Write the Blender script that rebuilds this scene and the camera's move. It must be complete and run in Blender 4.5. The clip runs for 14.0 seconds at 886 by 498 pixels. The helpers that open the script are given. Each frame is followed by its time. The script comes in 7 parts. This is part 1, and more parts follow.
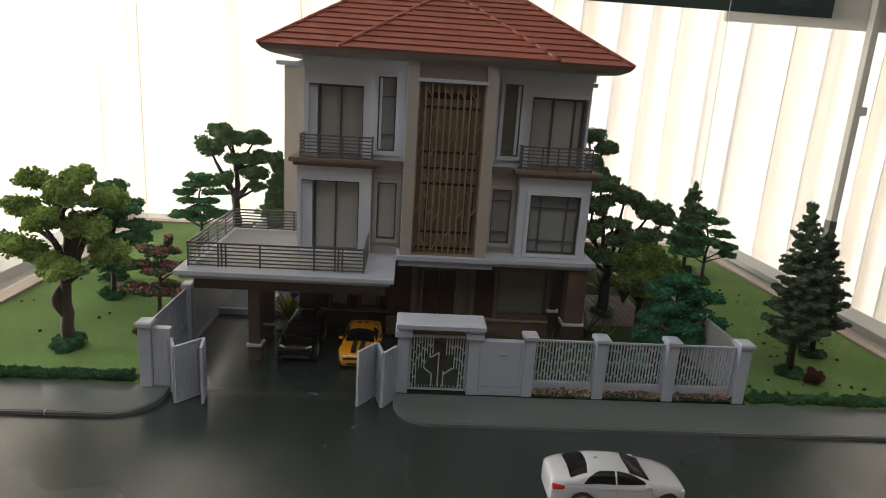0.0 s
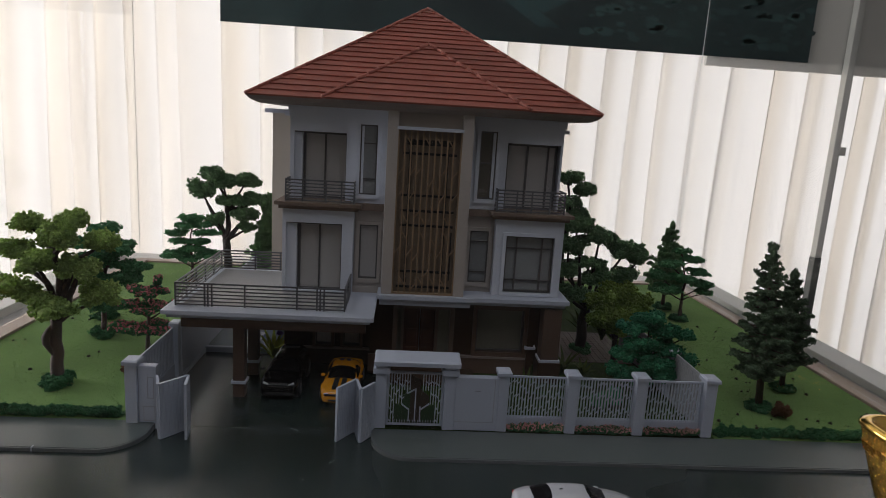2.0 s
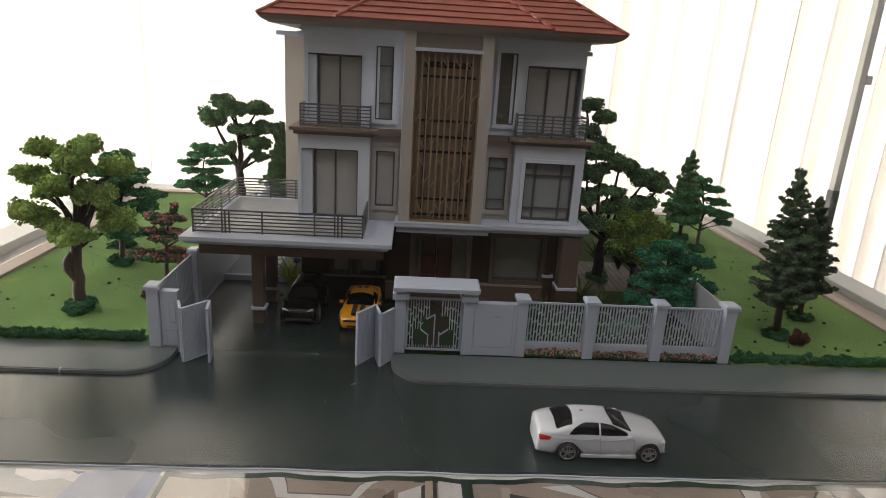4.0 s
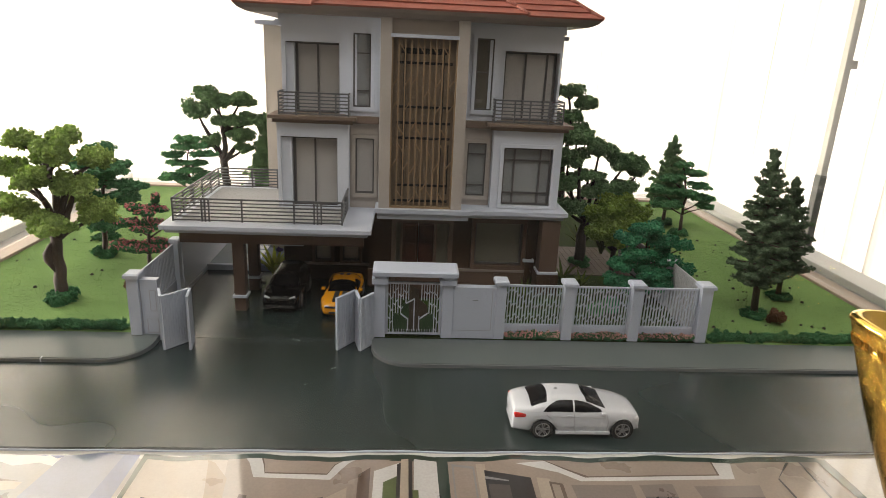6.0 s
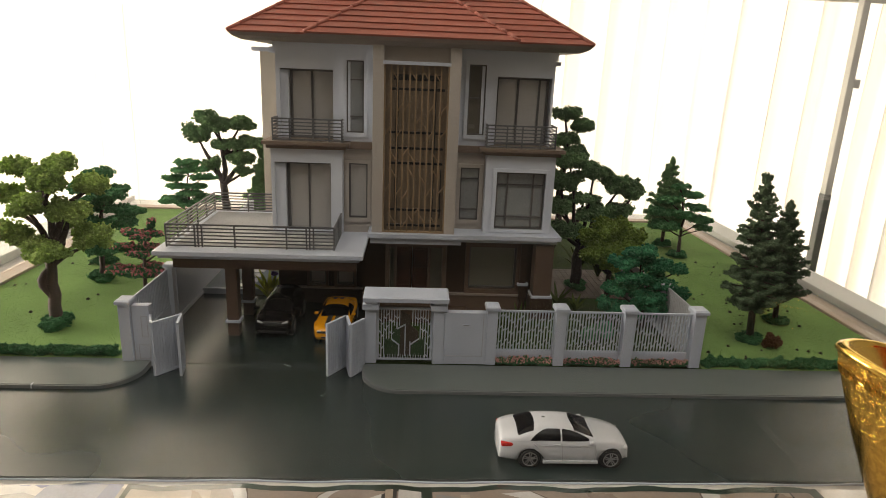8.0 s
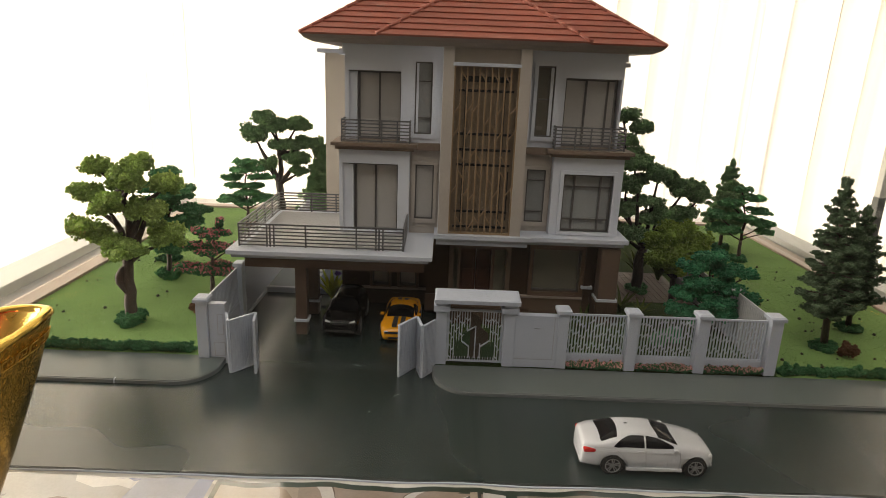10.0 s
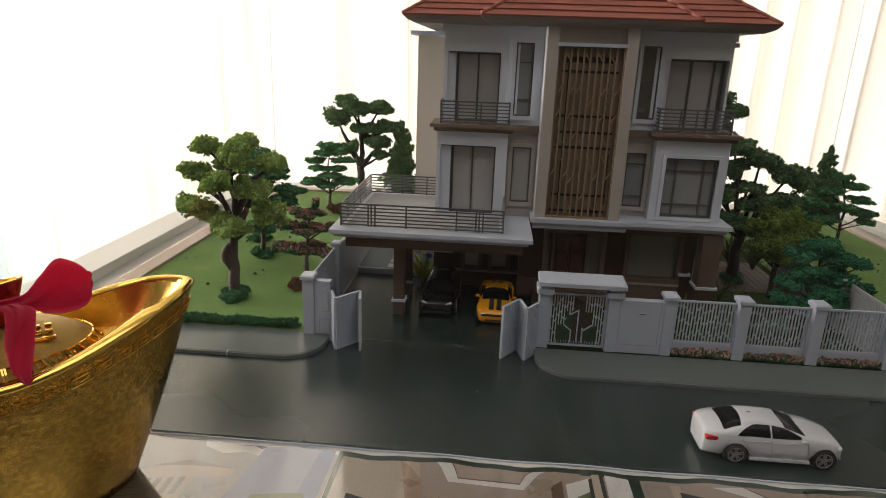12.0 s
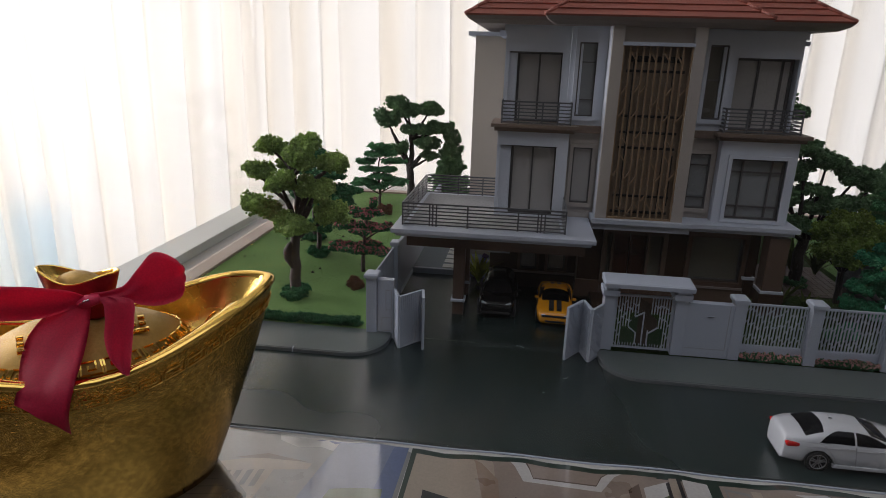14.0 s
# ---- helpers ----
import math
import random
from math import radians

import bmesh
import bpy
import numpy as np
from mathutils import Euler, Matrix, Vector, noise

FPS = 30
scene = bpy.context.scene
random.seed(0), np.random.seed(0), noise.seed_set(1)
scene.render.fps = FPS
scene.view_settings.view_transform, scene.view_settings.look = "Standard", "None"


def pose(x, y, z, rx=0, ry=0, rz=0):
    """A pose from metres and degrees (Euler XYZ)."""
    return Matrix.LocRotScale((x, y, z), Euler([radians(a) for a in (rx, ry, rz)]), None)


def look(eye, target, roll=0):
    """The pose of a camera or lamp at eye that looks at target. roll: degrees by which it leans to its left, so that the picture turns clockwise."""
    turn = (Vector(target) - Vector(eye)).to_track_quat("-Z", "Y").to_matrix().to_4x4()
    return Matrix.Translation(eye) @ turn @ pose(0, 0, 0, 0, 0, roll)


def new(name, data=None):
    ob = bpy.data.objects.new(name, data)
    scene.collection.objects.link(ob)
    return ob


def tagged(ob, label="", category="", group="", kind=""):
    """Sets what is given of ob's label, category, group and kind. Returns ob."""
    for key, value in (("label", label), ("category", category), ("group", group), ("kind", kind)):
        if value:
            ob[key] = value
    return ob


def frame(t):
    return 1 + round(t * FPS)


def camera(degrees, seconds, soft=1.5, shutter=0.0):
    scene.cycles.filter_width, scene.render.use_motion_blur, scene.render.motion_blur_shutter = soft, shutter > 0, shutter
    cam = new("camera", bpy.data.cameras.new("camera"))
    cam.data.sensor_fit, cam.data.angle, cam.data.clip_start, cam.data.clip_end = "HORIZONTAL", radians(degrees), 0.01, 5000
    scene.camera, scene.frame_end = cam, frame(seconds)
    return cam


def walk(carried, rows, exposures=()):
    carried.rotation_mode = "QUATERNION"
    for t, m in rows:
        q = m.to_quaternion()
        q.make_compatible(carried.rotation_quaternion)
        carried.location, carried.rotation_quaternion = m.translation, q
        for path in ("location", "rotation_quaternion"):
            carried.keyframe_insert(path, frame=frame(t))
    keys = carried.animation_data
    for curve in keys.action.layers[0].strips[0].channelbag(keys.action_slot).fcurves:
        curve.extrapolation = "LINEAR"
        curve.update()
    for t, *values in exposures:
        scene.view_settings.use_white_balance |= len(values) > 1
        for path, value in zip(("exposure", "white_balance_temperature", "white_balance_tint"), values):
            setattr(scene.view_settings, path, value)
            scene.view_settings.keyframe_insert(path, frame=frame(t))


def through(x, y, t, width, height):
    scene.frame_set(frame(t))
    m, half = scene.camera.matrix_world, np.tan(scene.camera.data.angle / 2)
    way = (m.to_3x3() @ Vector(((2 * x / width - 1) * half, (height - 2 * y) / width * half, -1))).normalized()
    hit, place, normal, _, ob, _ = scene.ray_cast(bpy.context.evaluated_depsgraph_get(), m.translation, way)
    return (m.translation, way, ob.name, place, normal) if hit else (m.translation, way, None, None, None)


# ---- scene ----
cam = camera(69.68, 14.0, 0.6)
PATH = [
    (0, (0.00227, 0.00197, 0.21680), (0.03432, 0.48539, 0.09320), 3.70),
    (0.5, (0.00845, -0.00292, 0.21752), (0.04349, 0.47891, 0.08863), 3.42),
    (1, (0.01124, -0.00414, 0.22961), (0.04416, 0.47748, 0.09938), 3.47),
    (1.5, (0.01425, -0.01497, 0.22745), (0.04283, 0.47387, 0.12635), 3.74),
    (2, (0.01533, -0.01915, 0.22456), (0.04885, 0.47060, 0.12957), 3.53),
    (2.5, (0.01291, -0.01809, 0.22076), (0.04391, 0.46784, 0.10717), 3.62),
    (3, (0.00899, -0.01450, 0.22299), (0.03770, 0.46823, 0.09591), 3.48),
    (5.3, (0.0090, -0.0170, 0.2060), (0.1230, 1.8800, -0.4160), 3.40),
    (5.5, (0.01178, -0.01892, 0.20667), (0.04137, 0.45589, 0.05279), 3.19),
    (6, (0.02141, -0.02100, 0.21185), (0.05374, 0.45504, 0.06240), 2.68),
    (6.5, (0.02686, -0.02209, 0.21359), (0.05743, 0.45624, 0.07125), 2.29),
    (7, (0.03158, -0.02313, 0.21265), (0.06257, 0.45742, 0.07808), 2.37),
    (7.2, (0.0340, -0.0230, 0.2150), (0.1630, 1.8980, -0.3250), 2.50),
    (9.3, (0.0260, -0.0160, 0.2190), (0.0760, 1.9070, -0.3300), 2.10),
    (9.5, (0.01536, -0.01720, 0.21842), (0.02978, 0.46353, 0.08171), 2.43),
    (10, (0.00271, -0.01870, 0.21845), (0.00562, 0.46194, 0.08070), 2.25),
    (10.5, (-0.00624, -0.01841, 0.21795), (-0.00622, 0.46146, 0.07752), 2.32),
    (11, (-0.01496, -0.01719, 0.21408), (-0.01561, 0.46146, 0.06954), 2.27),
    (11.5, (-0.02770, -0.01823, 0.21199), (-0.04828, 0.45921, 0.06493), 1.94),
    (12, (-0.03764, -0.02071, 0.21134), (-0.07209, 0.45586, 0.06404), 2.04),
    (12.5, (-0.04480, -0.02469, 0.21191), (-0.08855, 0.45261, 0.06953), 2.29),
    (13, (-0.05245, -0.02774, 0.21187), (-0.10240, 0.44902, 0.06974), 2.02),
    (13.5, (-0.05510, -0.02673, 0.21054), (-0.10919, 0.44912, 0.06687), 1.62),
    (14, (-0.06164, -0.02396, 0.20834), (-0.12003, 0.45069, 0.06239), 1.77),
]
EXPOSURES = [(0.0, -1.35, 6800, 13.0), (0.5, -1.35, 6800, 13.0), (1.0, -1.45, 6758, 13.4), (1.5, -1.8, 6370, 15.0), (2.0, -2.0, 6202, 16.6), (2.5, -1.86, 6160, 17.0), (3.0, -1.7, 6244, 16.2), (5.5, -0.5, 7060, 13.0), (6.0, -0.55, 7060, 13.0), (6.5, -0.64, 7200, 13.0), (7.0, -0.96, 7500, 13.0), (9.5, -0.87, 7560, 13.0), (10.0, -0.92, 7560, 13.0), (10.5, -0.96, 7500, 13.0), (11.0, -1.0, 7450, 13.0), (11.5, -1.06, 7400, 13.0), (12.0, -1.32, 7050, 14.2), (12.5, -1.51, 6800, 15.0), (13.0, -1.84, 6400, 16.2), (13.5, -1.88, 6202, 16.6), (14.0, -1.93, 6160, 17.0)]
walk(cam, [(t, look(eye, target, roll)) for t, eye, target, roll in PATH], EXPOSURES)

# ---- light: daylight through a curtained window behind the model, and added ceiling fill ----
U = 0.01  # lengths below are in centimetres

world = bpy.data.worlds.new("world")
scene.world = world
world.use_nodes = True
wn = world.node_tree.nodes
sky = wn.new("ShaderNodeTexSky")
sky.sky_type, sky.sun_disc = "NISHITA", False
sky.sun_elevation, sky.sun_rotation = radians(50), radians(20)
wn["Background"].inputs["Strength"].default_value = 0.1
world.node_tree.links.new(sky.outputs["Color"], wn["Background"].inputs["Color"])


def area_lamp(name, x, y, z, tx, ty, tz, w, h, watts, colour):
    lamp = bpy.data.lights.new(name, "AREA")
    lamp.shape, lamp.size, lamp.size_y = "RECTANGLE", w * U, h * U
    lamp.energy, lamp.color = watts, colour
    ob = new(name, lamp)
    ob.matrix_world = look((x * U, y * U, z * U), (tx * U, ty * U, tz * U))
    return ob


WINDOW_WATTS, FILL_WATTS, WEST_WATTS = 114.0, 38.0, 225.0
LX, LY = 0, -60  # middle of the added fill panel, out of view
area_lamp("window_daylight", 20, 196, 40, 20, 0, 40, 440, 210, WINDOW_WATTS, (0.985, 0.988, 0.985))
# unseen west window, assumed from the brighter west side of the model
area_lamp("west_window_daylight", -259, 85, 45, 0, 85, 45, 120, 120, WEST_WATTS, (1.0, 0.98, 0.94))
# fill lamp added overhead, out of view, to brighten the model's front
area_lamp("ceiling_panel_light", LX, LY, 184, LX, LY, 0, 260, 120, FILL_WATTS, (0.90, 0.95, 1.0))


# ---- materials ----
def mat(name, colour, rough=0.5, metal=0.0, var=0.08, s1=30.0, s2=700.0, bump=0.15, coat=0.0, spec=0.5, tint=None, per_object=0.0, coat_ior=1.5):
    """A surface whose colour and gloss vary at two scales. tint: a second colour that the broad variation runs to."""
    m = bpy.data.materials.new(name)
    m.use_nodes = True
    nt = m.node_tree
    n, link = nt.nodes, nt.links.new
    p = n["Principled BSDF"]
    tc = n.new("ShaderNodeTexCoord")
    big, small = n.new("ShaderNodeTexNoise"), n.new("ShaderNodeTexNoise")
    big.inputs["Scale"].default_value, small.inputs["Scale"].default_value = s1, s2
    big.inputs["Detail"].default_value, small.inputs["Detail"].default_value = 5, 3
    for t in (big, small):
        link(tc.outputs["Object"], t.inputs["Vector"])
    mix = n.new("ShaderNodeMix")
    mix.data_type = "RGBA"
    a = [c * (1 - var) for c in colour]
    b = [min(1, c * (1 + var)) for c in colour] if tint is None else tint
    mix.inputs["A"].default_value, mix.inputs["B"].default_value = (*a, 1), (*b, 1)
    ramp = n.new("ShaderNodeMapRange")
    ramp.inputs["From Min"].default_value, ramp.inputs["From Max"].default_value = 0.3, 0.7
    link(big.outputs["Fac"], ramp.inputs["Value"])
    link(ramp.outputs["Result"], mix.inputs["Factor"])
    fine = n.new("ShaderNodeMix")
    fine.data_type, fine.blend_type = "RGBA", "MULTIPLY"
    fine.inputs["Factor"].default_value = 1.0
    grey = n.new("ShaderNodeMapRange")
    grey.inputs["From Min"].default_value, grey.inputs["From Max"].default_value = 0.3, 0.7
    grey.inputs["To Min"].default_value, grey.inputs["To Max"].default_value = 1 - var, 1 + var * 0.5
    link(small.outputs["Fac"], grey.inputs["Value"])
    link(mix.outputs["Result"], fine.inputs["A"])
    link(grey.outputs["Result"], fine.inputs["B"])
    last = fine.outputs["Result"]
    if per_object:
        info = n.new("ShaderNodeObjectInfo")
        geo = n.new("ShaderNodeNewGeometry")
        add = n.new("ShaderNodeMath")
        add.operation = "ADD"
        link(info.outputs["Random"], add.inputs[0])
        link(geo.outputs["Random Per Island"], add.inputs[1])
        rng = n.new("ShaderNodeMapRange")
        rng.inputs["From Max"].default_value = 2.0
        rng.inputs["To Min"].default_value, rng.inputs["To Max"].default_value = 1 - per_object, 1 + per_object
        link(add.outputs[0], rng.inputs["Value"])
        mul = n.new("ShaderNodeMix")
        mul.data_type, mul.blend_type = "RGBA", "MULTIPLY"
        mul.inputs["Factor"].default_value = 1.0
        link(last, mul.inputs["A"])
        link(rng.outputs["Result"], mul.inputs["B"])
        last = mul.outputs["Result"]
    link(last, p.inputs["Base Color"])
    rr = n.new("ShaderNodeMapRange")
    rr.inputs["From Min"].default_value, rr.inputs["From Max"].default_value = 0.3, 0.7
    rr.inputs["To Min"].default_value, rr.inputs["To Max"].default_value = max(0.02, rough * 0.85), min(1, rough * 1.15)
    link(big.outputs["Fac"], rr.inputs["Value"])
    link(rr.outputs["Result"], p.inputs["Roughness"])
    p.inputs["Metallic"].default_value = metal
    p.inputs["Coat Weight"].default_value = coat
    p.inputs["Coat Roughness"].default_value = 0.05
    p.inputs["Coat IOR"].default_value = coat_ior
    p.inputs["Specular IOR Level"].default_value = spec
    if bump:
        bn = n.new("ShaderNodeBump")
        bn.inputs["Strength"].default_value, bn.inputs["Distance"].default_value = bump, 0.0006
        link(small.outputs["Fac"], bn.inputs["Height"])
        link(bn.outputs["Normal"], p.inputs["Normal"])
    return m


def glass_mat(name, tint=(1, 1, 1), gloss=1.0, dust=0.0):
    """Thin clear sheet: lets the view through and mirrors by Fresnel. dust: share of the light scattered as a veil that
    imitates glare haze.
    """
    m = bpy.data.materials.new(name)
    m.use_nodes = True
    nt = m.node_tree
    n, link = nt.nodes, nt.links.new
    n.remove(n["Principled BSDF"])
    clear, shine, mix = n.new("ShaderNodeBsdfTransparent"), n.new("ShaderNodeBsdfGlossy"), n.new("ShaderNodeMixShader")
    lw, pw, mr = n.new("ShaderNodeLayerWeight"), n.new("ShaderNodeMath"), n.new("ShaderNodeMapRange")
    clear.inputs["Color"].default_value = (*tint, 1)
    shine.inputs["Roughness"].default_value = 0.02
    shine.inputs["Color"].default_value = (gloss, gloss, gloss, 1)
    lw.inputs["Blend"].default_value = 0.5
    pw.operation = "POWER"
    pw.inputs[1].default_value = 5.0
    mr.inputs["To Min"].default_value, mr.inputs["To Max"].default_value = 0.013, 0.85
    link(lw.outputs["Facing"], pw.inputs[0])
    link(pw.outputs[0], mr.inputs["Value"])
    link(mr.outputs["Result"], mix.inputs["Fac"])
    link(clear.outputs["BSDF"], mix.inputs[1])
    link(shine.outputs["BSDF"], mix.inputs[2])
    last = mix.outputs["Shader"]
    # uneven faint veil that lifts the darks as glare does
    if dust:
        tc, patchy, rng = n.new("ShaderNodeTexCoord"), n.new("ShaderNodeTexNoise"), n.new("ShaderNodeMapRange")
        patchy.inputs["Scale"].default_value, patchy.inputs["Detail"].default_value = 9, 3
        link(tc.outputs["Object"], patchy.inputs["Vector"])
        rng.inputs["From Min"].default_value, rng.inputs["From Max"].default_value = 0.35, 0.75
        rng.inputs["To Min"].default_value, rng.inputs["To Max"].default_value = dust * 0.6, dust * 1.9
        link(patchy.outputs["Fac"], rng.inputs["Value"])
        front, back, film, veil = n.new("ShaderNodeBsdfDiffuse"), n.new("ShaderNodeBsdfTranslucent"), n.new("ShaderNodeMixShader"), n.new("ShaderNodeMixShader")
        for k in (front, back):
            k.inputs["Color"].default_value = (0.8, 0.79, 0.77, 1)
        film.inputs["Fac"].default_value = 0.5
        link(front.outputs["BSDF"], film.inputs[1])
        link(back.outputs["BSDF"], film.inputs[2])
        link(rng.outputs["Result"], veil.inputs["Fac"])
        link(last, veil.inputs[1])
        link(film.outputs["Shader"], veil.inputs[2])
        last = veil.outputs["Shader"]
    link(last, n["Material Output"].inputs["Surface"])
    return m


def cloth_mat(name, colour, through_colour, clear=0.06):
    """Sheer cloth that glows by the light behind it."""
    m = bpy.data.materials.new(name)
    m.use_nodes = True
    nt = m.node_tree
    n, link = nt.nodes, nt.links.new
    n.remove(n["Principled BSDF"])
    d, t, c = n.new("ShaderNodeBsdfDiffuse"), n.new("ShaderNodeBsdfTranslucent"), n.new("ShaderNodeBsdfTransparent")
    tc, wv, rmp = n.new("ShaderNodeTexCoord"), n.new("ShaderNodeTexNoise"), n.new("ShaderNodeMapRange")
    mp = n.new("ShaderNodeMapping")
    mp.inputs["Scale"].default_value = (1.0, 1.0, 0.04)
    wv.inputs["Scale"].default_value, wv.inputs["Detail"].default_value = 45, 4
    link(tc.outputs["Object"], mp.inputs["Vector"])
    link(mp.outputs["Vector"], wv.inputs["Vector"])
    link(wv.outputs["Fac"], rmp.inputs["Value"])
    rmp.inputs["From Min"].default_value, rmp.inputs["From Max"].default_value = 0.3, 0.7
    rmp.inputs["To Min"].default_value, rmp.inputs["To Max"].default_value = 0.93, 1.0
    # broad upright bands put a little fold shading into the cloth colour
    wide, band, both = n.new("ShaderNodeTexNoise"), n.new("ShaderNodeMapRange"), n.new("ShaderNodeMath")
    wide.inputs["Scale"].default_value, wide.inputs["Detail"].default_value = 17, 2
    link(mp.outputs["Vector"], wide.inputs["Vector"])
    band.inputs["From Min"].default_value, band.inputs["From Max"].default_value = 0.36, 0.62
    band.inputs["To Min"].default_value, band.inputs["To Max"].default_value = 0.93, 1.0
    link(wide.outputs["Fac"], band.inputs["Value"])
    both.operation = "MULTIPLY"
    link(rmp.outputs["Result"], both.inputs[0])
    link(band.outputs["Result"], both.inputs[1])
    mulc = n.new("ShaderNodeMix")
    mulc.data_type, mulc.blend_type = "RGBA", "MULTIPLY"
    mulc.inputs["Factor"].default_value = 1.0
    mulc.inputs["A"].default_value = (*through_colour, 1)
    link(both.outputs[0], mulc.inputs["B"])
    d.inputs["Color"].default_value = (*colour, 1)
    link(mulc.outputs["Result"], t.inputs["Color"])
    m1, m2 = n.new("ShaderNodeMixShader"), n.new("ShaderNodeMixShader")
    m1.inputs["Fac"].default_value, m2.inputs["Fac"].default_value = 0.93, clear
    link(d.outputs["BSDF"], m1.inputs[1])
    link(t.outputs["BSDF"], m1.inputs[2])
    link(m1.outputs["Shader"], m2.inputs[1])
    link(c.outputs["BSDF"], m2.inputs[2])
    link(m2.outputs["Shader"], n["Material Output"].inputs["Surface"])
    return m


WHITE = mat("white_paint", (0.53, 0.56, 0.62), 0.45, var=0.03, bump=0.05)
# fence white darkened: shade on the east side fence is put into the colour
FENCE_SHADED = mat("side_fence_shaded", (0.25, 0.255, 0.265), 0.45, var=0.05, bump=0.04)
FENCE = mat("white_plastic", (0.40, 0.435, 0.51), 0.35, var=0.03, bump=0.03)
SLABW = mat("white_slab", (0.425, 0.455, 0.52), 0.4, var=0.04, bump=0.05)
HEADER = mat("header_greige", (0.31, 0.265, 0.23), 0.5, var=0.05, bump=0.06)
LINE = mat("black_line", (0.022, 0.02, 0.018), 0.5, var=0.1, bump=0.02)
BEIGE = mat("beige_paint", (0.46, 0.40, 0.33), 0.55, var=0.05, bump=0.08)
PIER = mat("greige_paint", (0.375, 0.335, 0.30), 0.5, var=0.04, bump=0.06)
COLUMN = mat("column_brown", (0.105, 0.068, 0.05), 0.5, var=0.08, bump=0.08, spec=0.25)
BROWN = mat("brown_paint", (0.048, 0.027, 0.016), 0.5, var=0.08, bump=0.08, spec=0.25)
FASCIA = mat("fascia_brown", (0.115, 0.073, 0.053), 0.5, var=0.08, bump=0.08, spec=0.25)
BAND = mat("band_brown", (0.165, 0.118, 0.09), 0.5, var=0.08, bump=0.08, spec=0.25)
DARKF = mat("dark_frame", (0.08, 0.074, 0.072), 0.4, var=0.1, bump=0.05)
RAIL = mat("grey_rail", (0.10, 0.10, 0.105), 0.4, var=0.1, bump=0.05)
PANE = mat("grey_pane", (0.38, 0.365, 0.35), 0.12, var=0.06, s1=20, bump=0.01, spec=0.6)
PANEW = mat("smoked_pane", (0.225, 0.235, 0.238), 0.10, var=0.08, s1=20, bump=0.01, spec=0.6)
PANED = mat("dark_pane", (0.155, 0.145, 0.115), 0.3, var=0.1, s1=20, bump=0.01, spec=0.3)
TILE = mat("clay_tile", (0.32, 0.09, 0.06), 0.5, var=0.10, s1=25, s2=500, bump=0.15, per_object=0.08)
SOFFIT = mat("soffit", (0.24, 0.19, 0.17), 0.55, var=0.06)
GOLDW = mat("gold_lattice", (0.275, 0.18, 0.10), 0.45, metal=0.1, var=0.1, bump=0.08)
BACKW = mat("lattice_back", (0.20, 0.145, 0.095), 0.35, var=0.08)
WOODD = mat("door_wood", (0.07, 0.026, 0.016), 0.4, var=0.25, s1=60, bump=0.1)
ROAD = mat("road_board", (0.015, 0.025, 0.023), 0.29, var=0.04, s1=0.5, s2=1400, bump=0.04, spec=1.0)
PAVE = mat("pavement_board", (0.084, 0.102, 0.098), 0.30, var=0.03, s1=0.5, s2=1400, bump=0.05)
KERB = mat("kerb_edge", (0.11, 0.12, 0.125), 0.4, var=0.06)
GRASS = mat("flock_grass", (0.135, 0.235, 0.075), 0.9, var=0.12, s1=18, s2=2200, bump=0.4, spec=0.1, tint=(0.175, 0.285, 0.095))
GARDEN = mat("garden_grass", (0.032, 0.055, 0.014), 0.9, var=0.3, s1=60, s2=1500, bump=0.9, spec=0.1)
SOIL = mat("dark_speck", (0.03, 0.035, 0.015), 0.9, var=0.2, bump=0)
PAVER = mat("patio_paver", (0.11, 0.082, 0.062), 0.6, var=0.15, per_object=0.3)
STEP = mat("stepping_slab", (0.6, 0.6, 0.58), 0.5, var=0.06)
POOL = mat("blue_grey_board", (0.12, 0.15, 0.175), 0.38, var=0.06)
RIMIN = mat("rim_brown", (0.36, 0.275, 0.22), 0.45, var=0.08, s1=12, bump=0.08)
RIMDK = mat("rim_grey", (0.27, 0.265, 0.25), 0.4, var=0.05, s1=12)
RIMLT = mat("rim_light", (0.60, 0.585, 0.55), 0.4, var=0.04, s1=12)
TABLE = mat("table_laminate", (0.62, 0.60, 0.57), 0.4, var=0.04, s1=6)
GOLD = mat("gold_plating", (0.90, 0.58, 0.14), 0.10, metal=1.0, var=0.05, s1=25, s2=300, bump=0.02)
RIBBON = mat("red_ribbon", (0.64, 0.022, 0.08), 0.58, var=0.12, s1=40, s2=1200, bump=0.15)
GOLDIN = mat("gold_hollow", (0.86, 0.56, 0.14), 0.26, metal=1.0, var=0.08, s1=60, s2=700, bump=0.12)
REDGLOSS = mat("red_foil", (0.34, 0.02, 0.025), 0.2, metal=0.3, var=0.1)
BARK = mat("bark", (0.075, 0.05, 0.04), 0.75, var=0.3, s1=90, s2=900, bump=0.8)
BARKD = mat("bark_dark", (0.035, 0.027, 0.022), 0.8, var=0.3, s1=90, s2=900, bump=0.8)
BLACKCAR = mat("black_car_paint", (0.003, 0.003, 0.0035), 0.12, var=0.02, bump=0, coat=0.0, spec=0.4)
YELLOWCAR = mat("yellow_car_paint", (0.72, 0.30, 0.012), 0.25, var=0.04, bump=0.01, coat=0.8)
WHITECAR = mat("white_car_paint", (0.48, 0.49, 0.515), 0.25, var=0.02, bump=0.01, coat=0.7)
CARGLASS = mat("black_window", (0.005, 0.005, 0.006), 0.12, var=0.02, bump=0, spec=0.12)
HEADLAMP = mat("silver_headlamp", (0.5, 0.51, 0.53), 0.35, metal=0.4, var=0.05, bump=0)
TYRE = mat("tyre", (0.012, 0.012, 0.012), 0.7, var=0.1)
CHROME = mat("chrome", (0.62, 0.62, 0.63), 0.2, metal=1.0, var=0.04, bump=0)
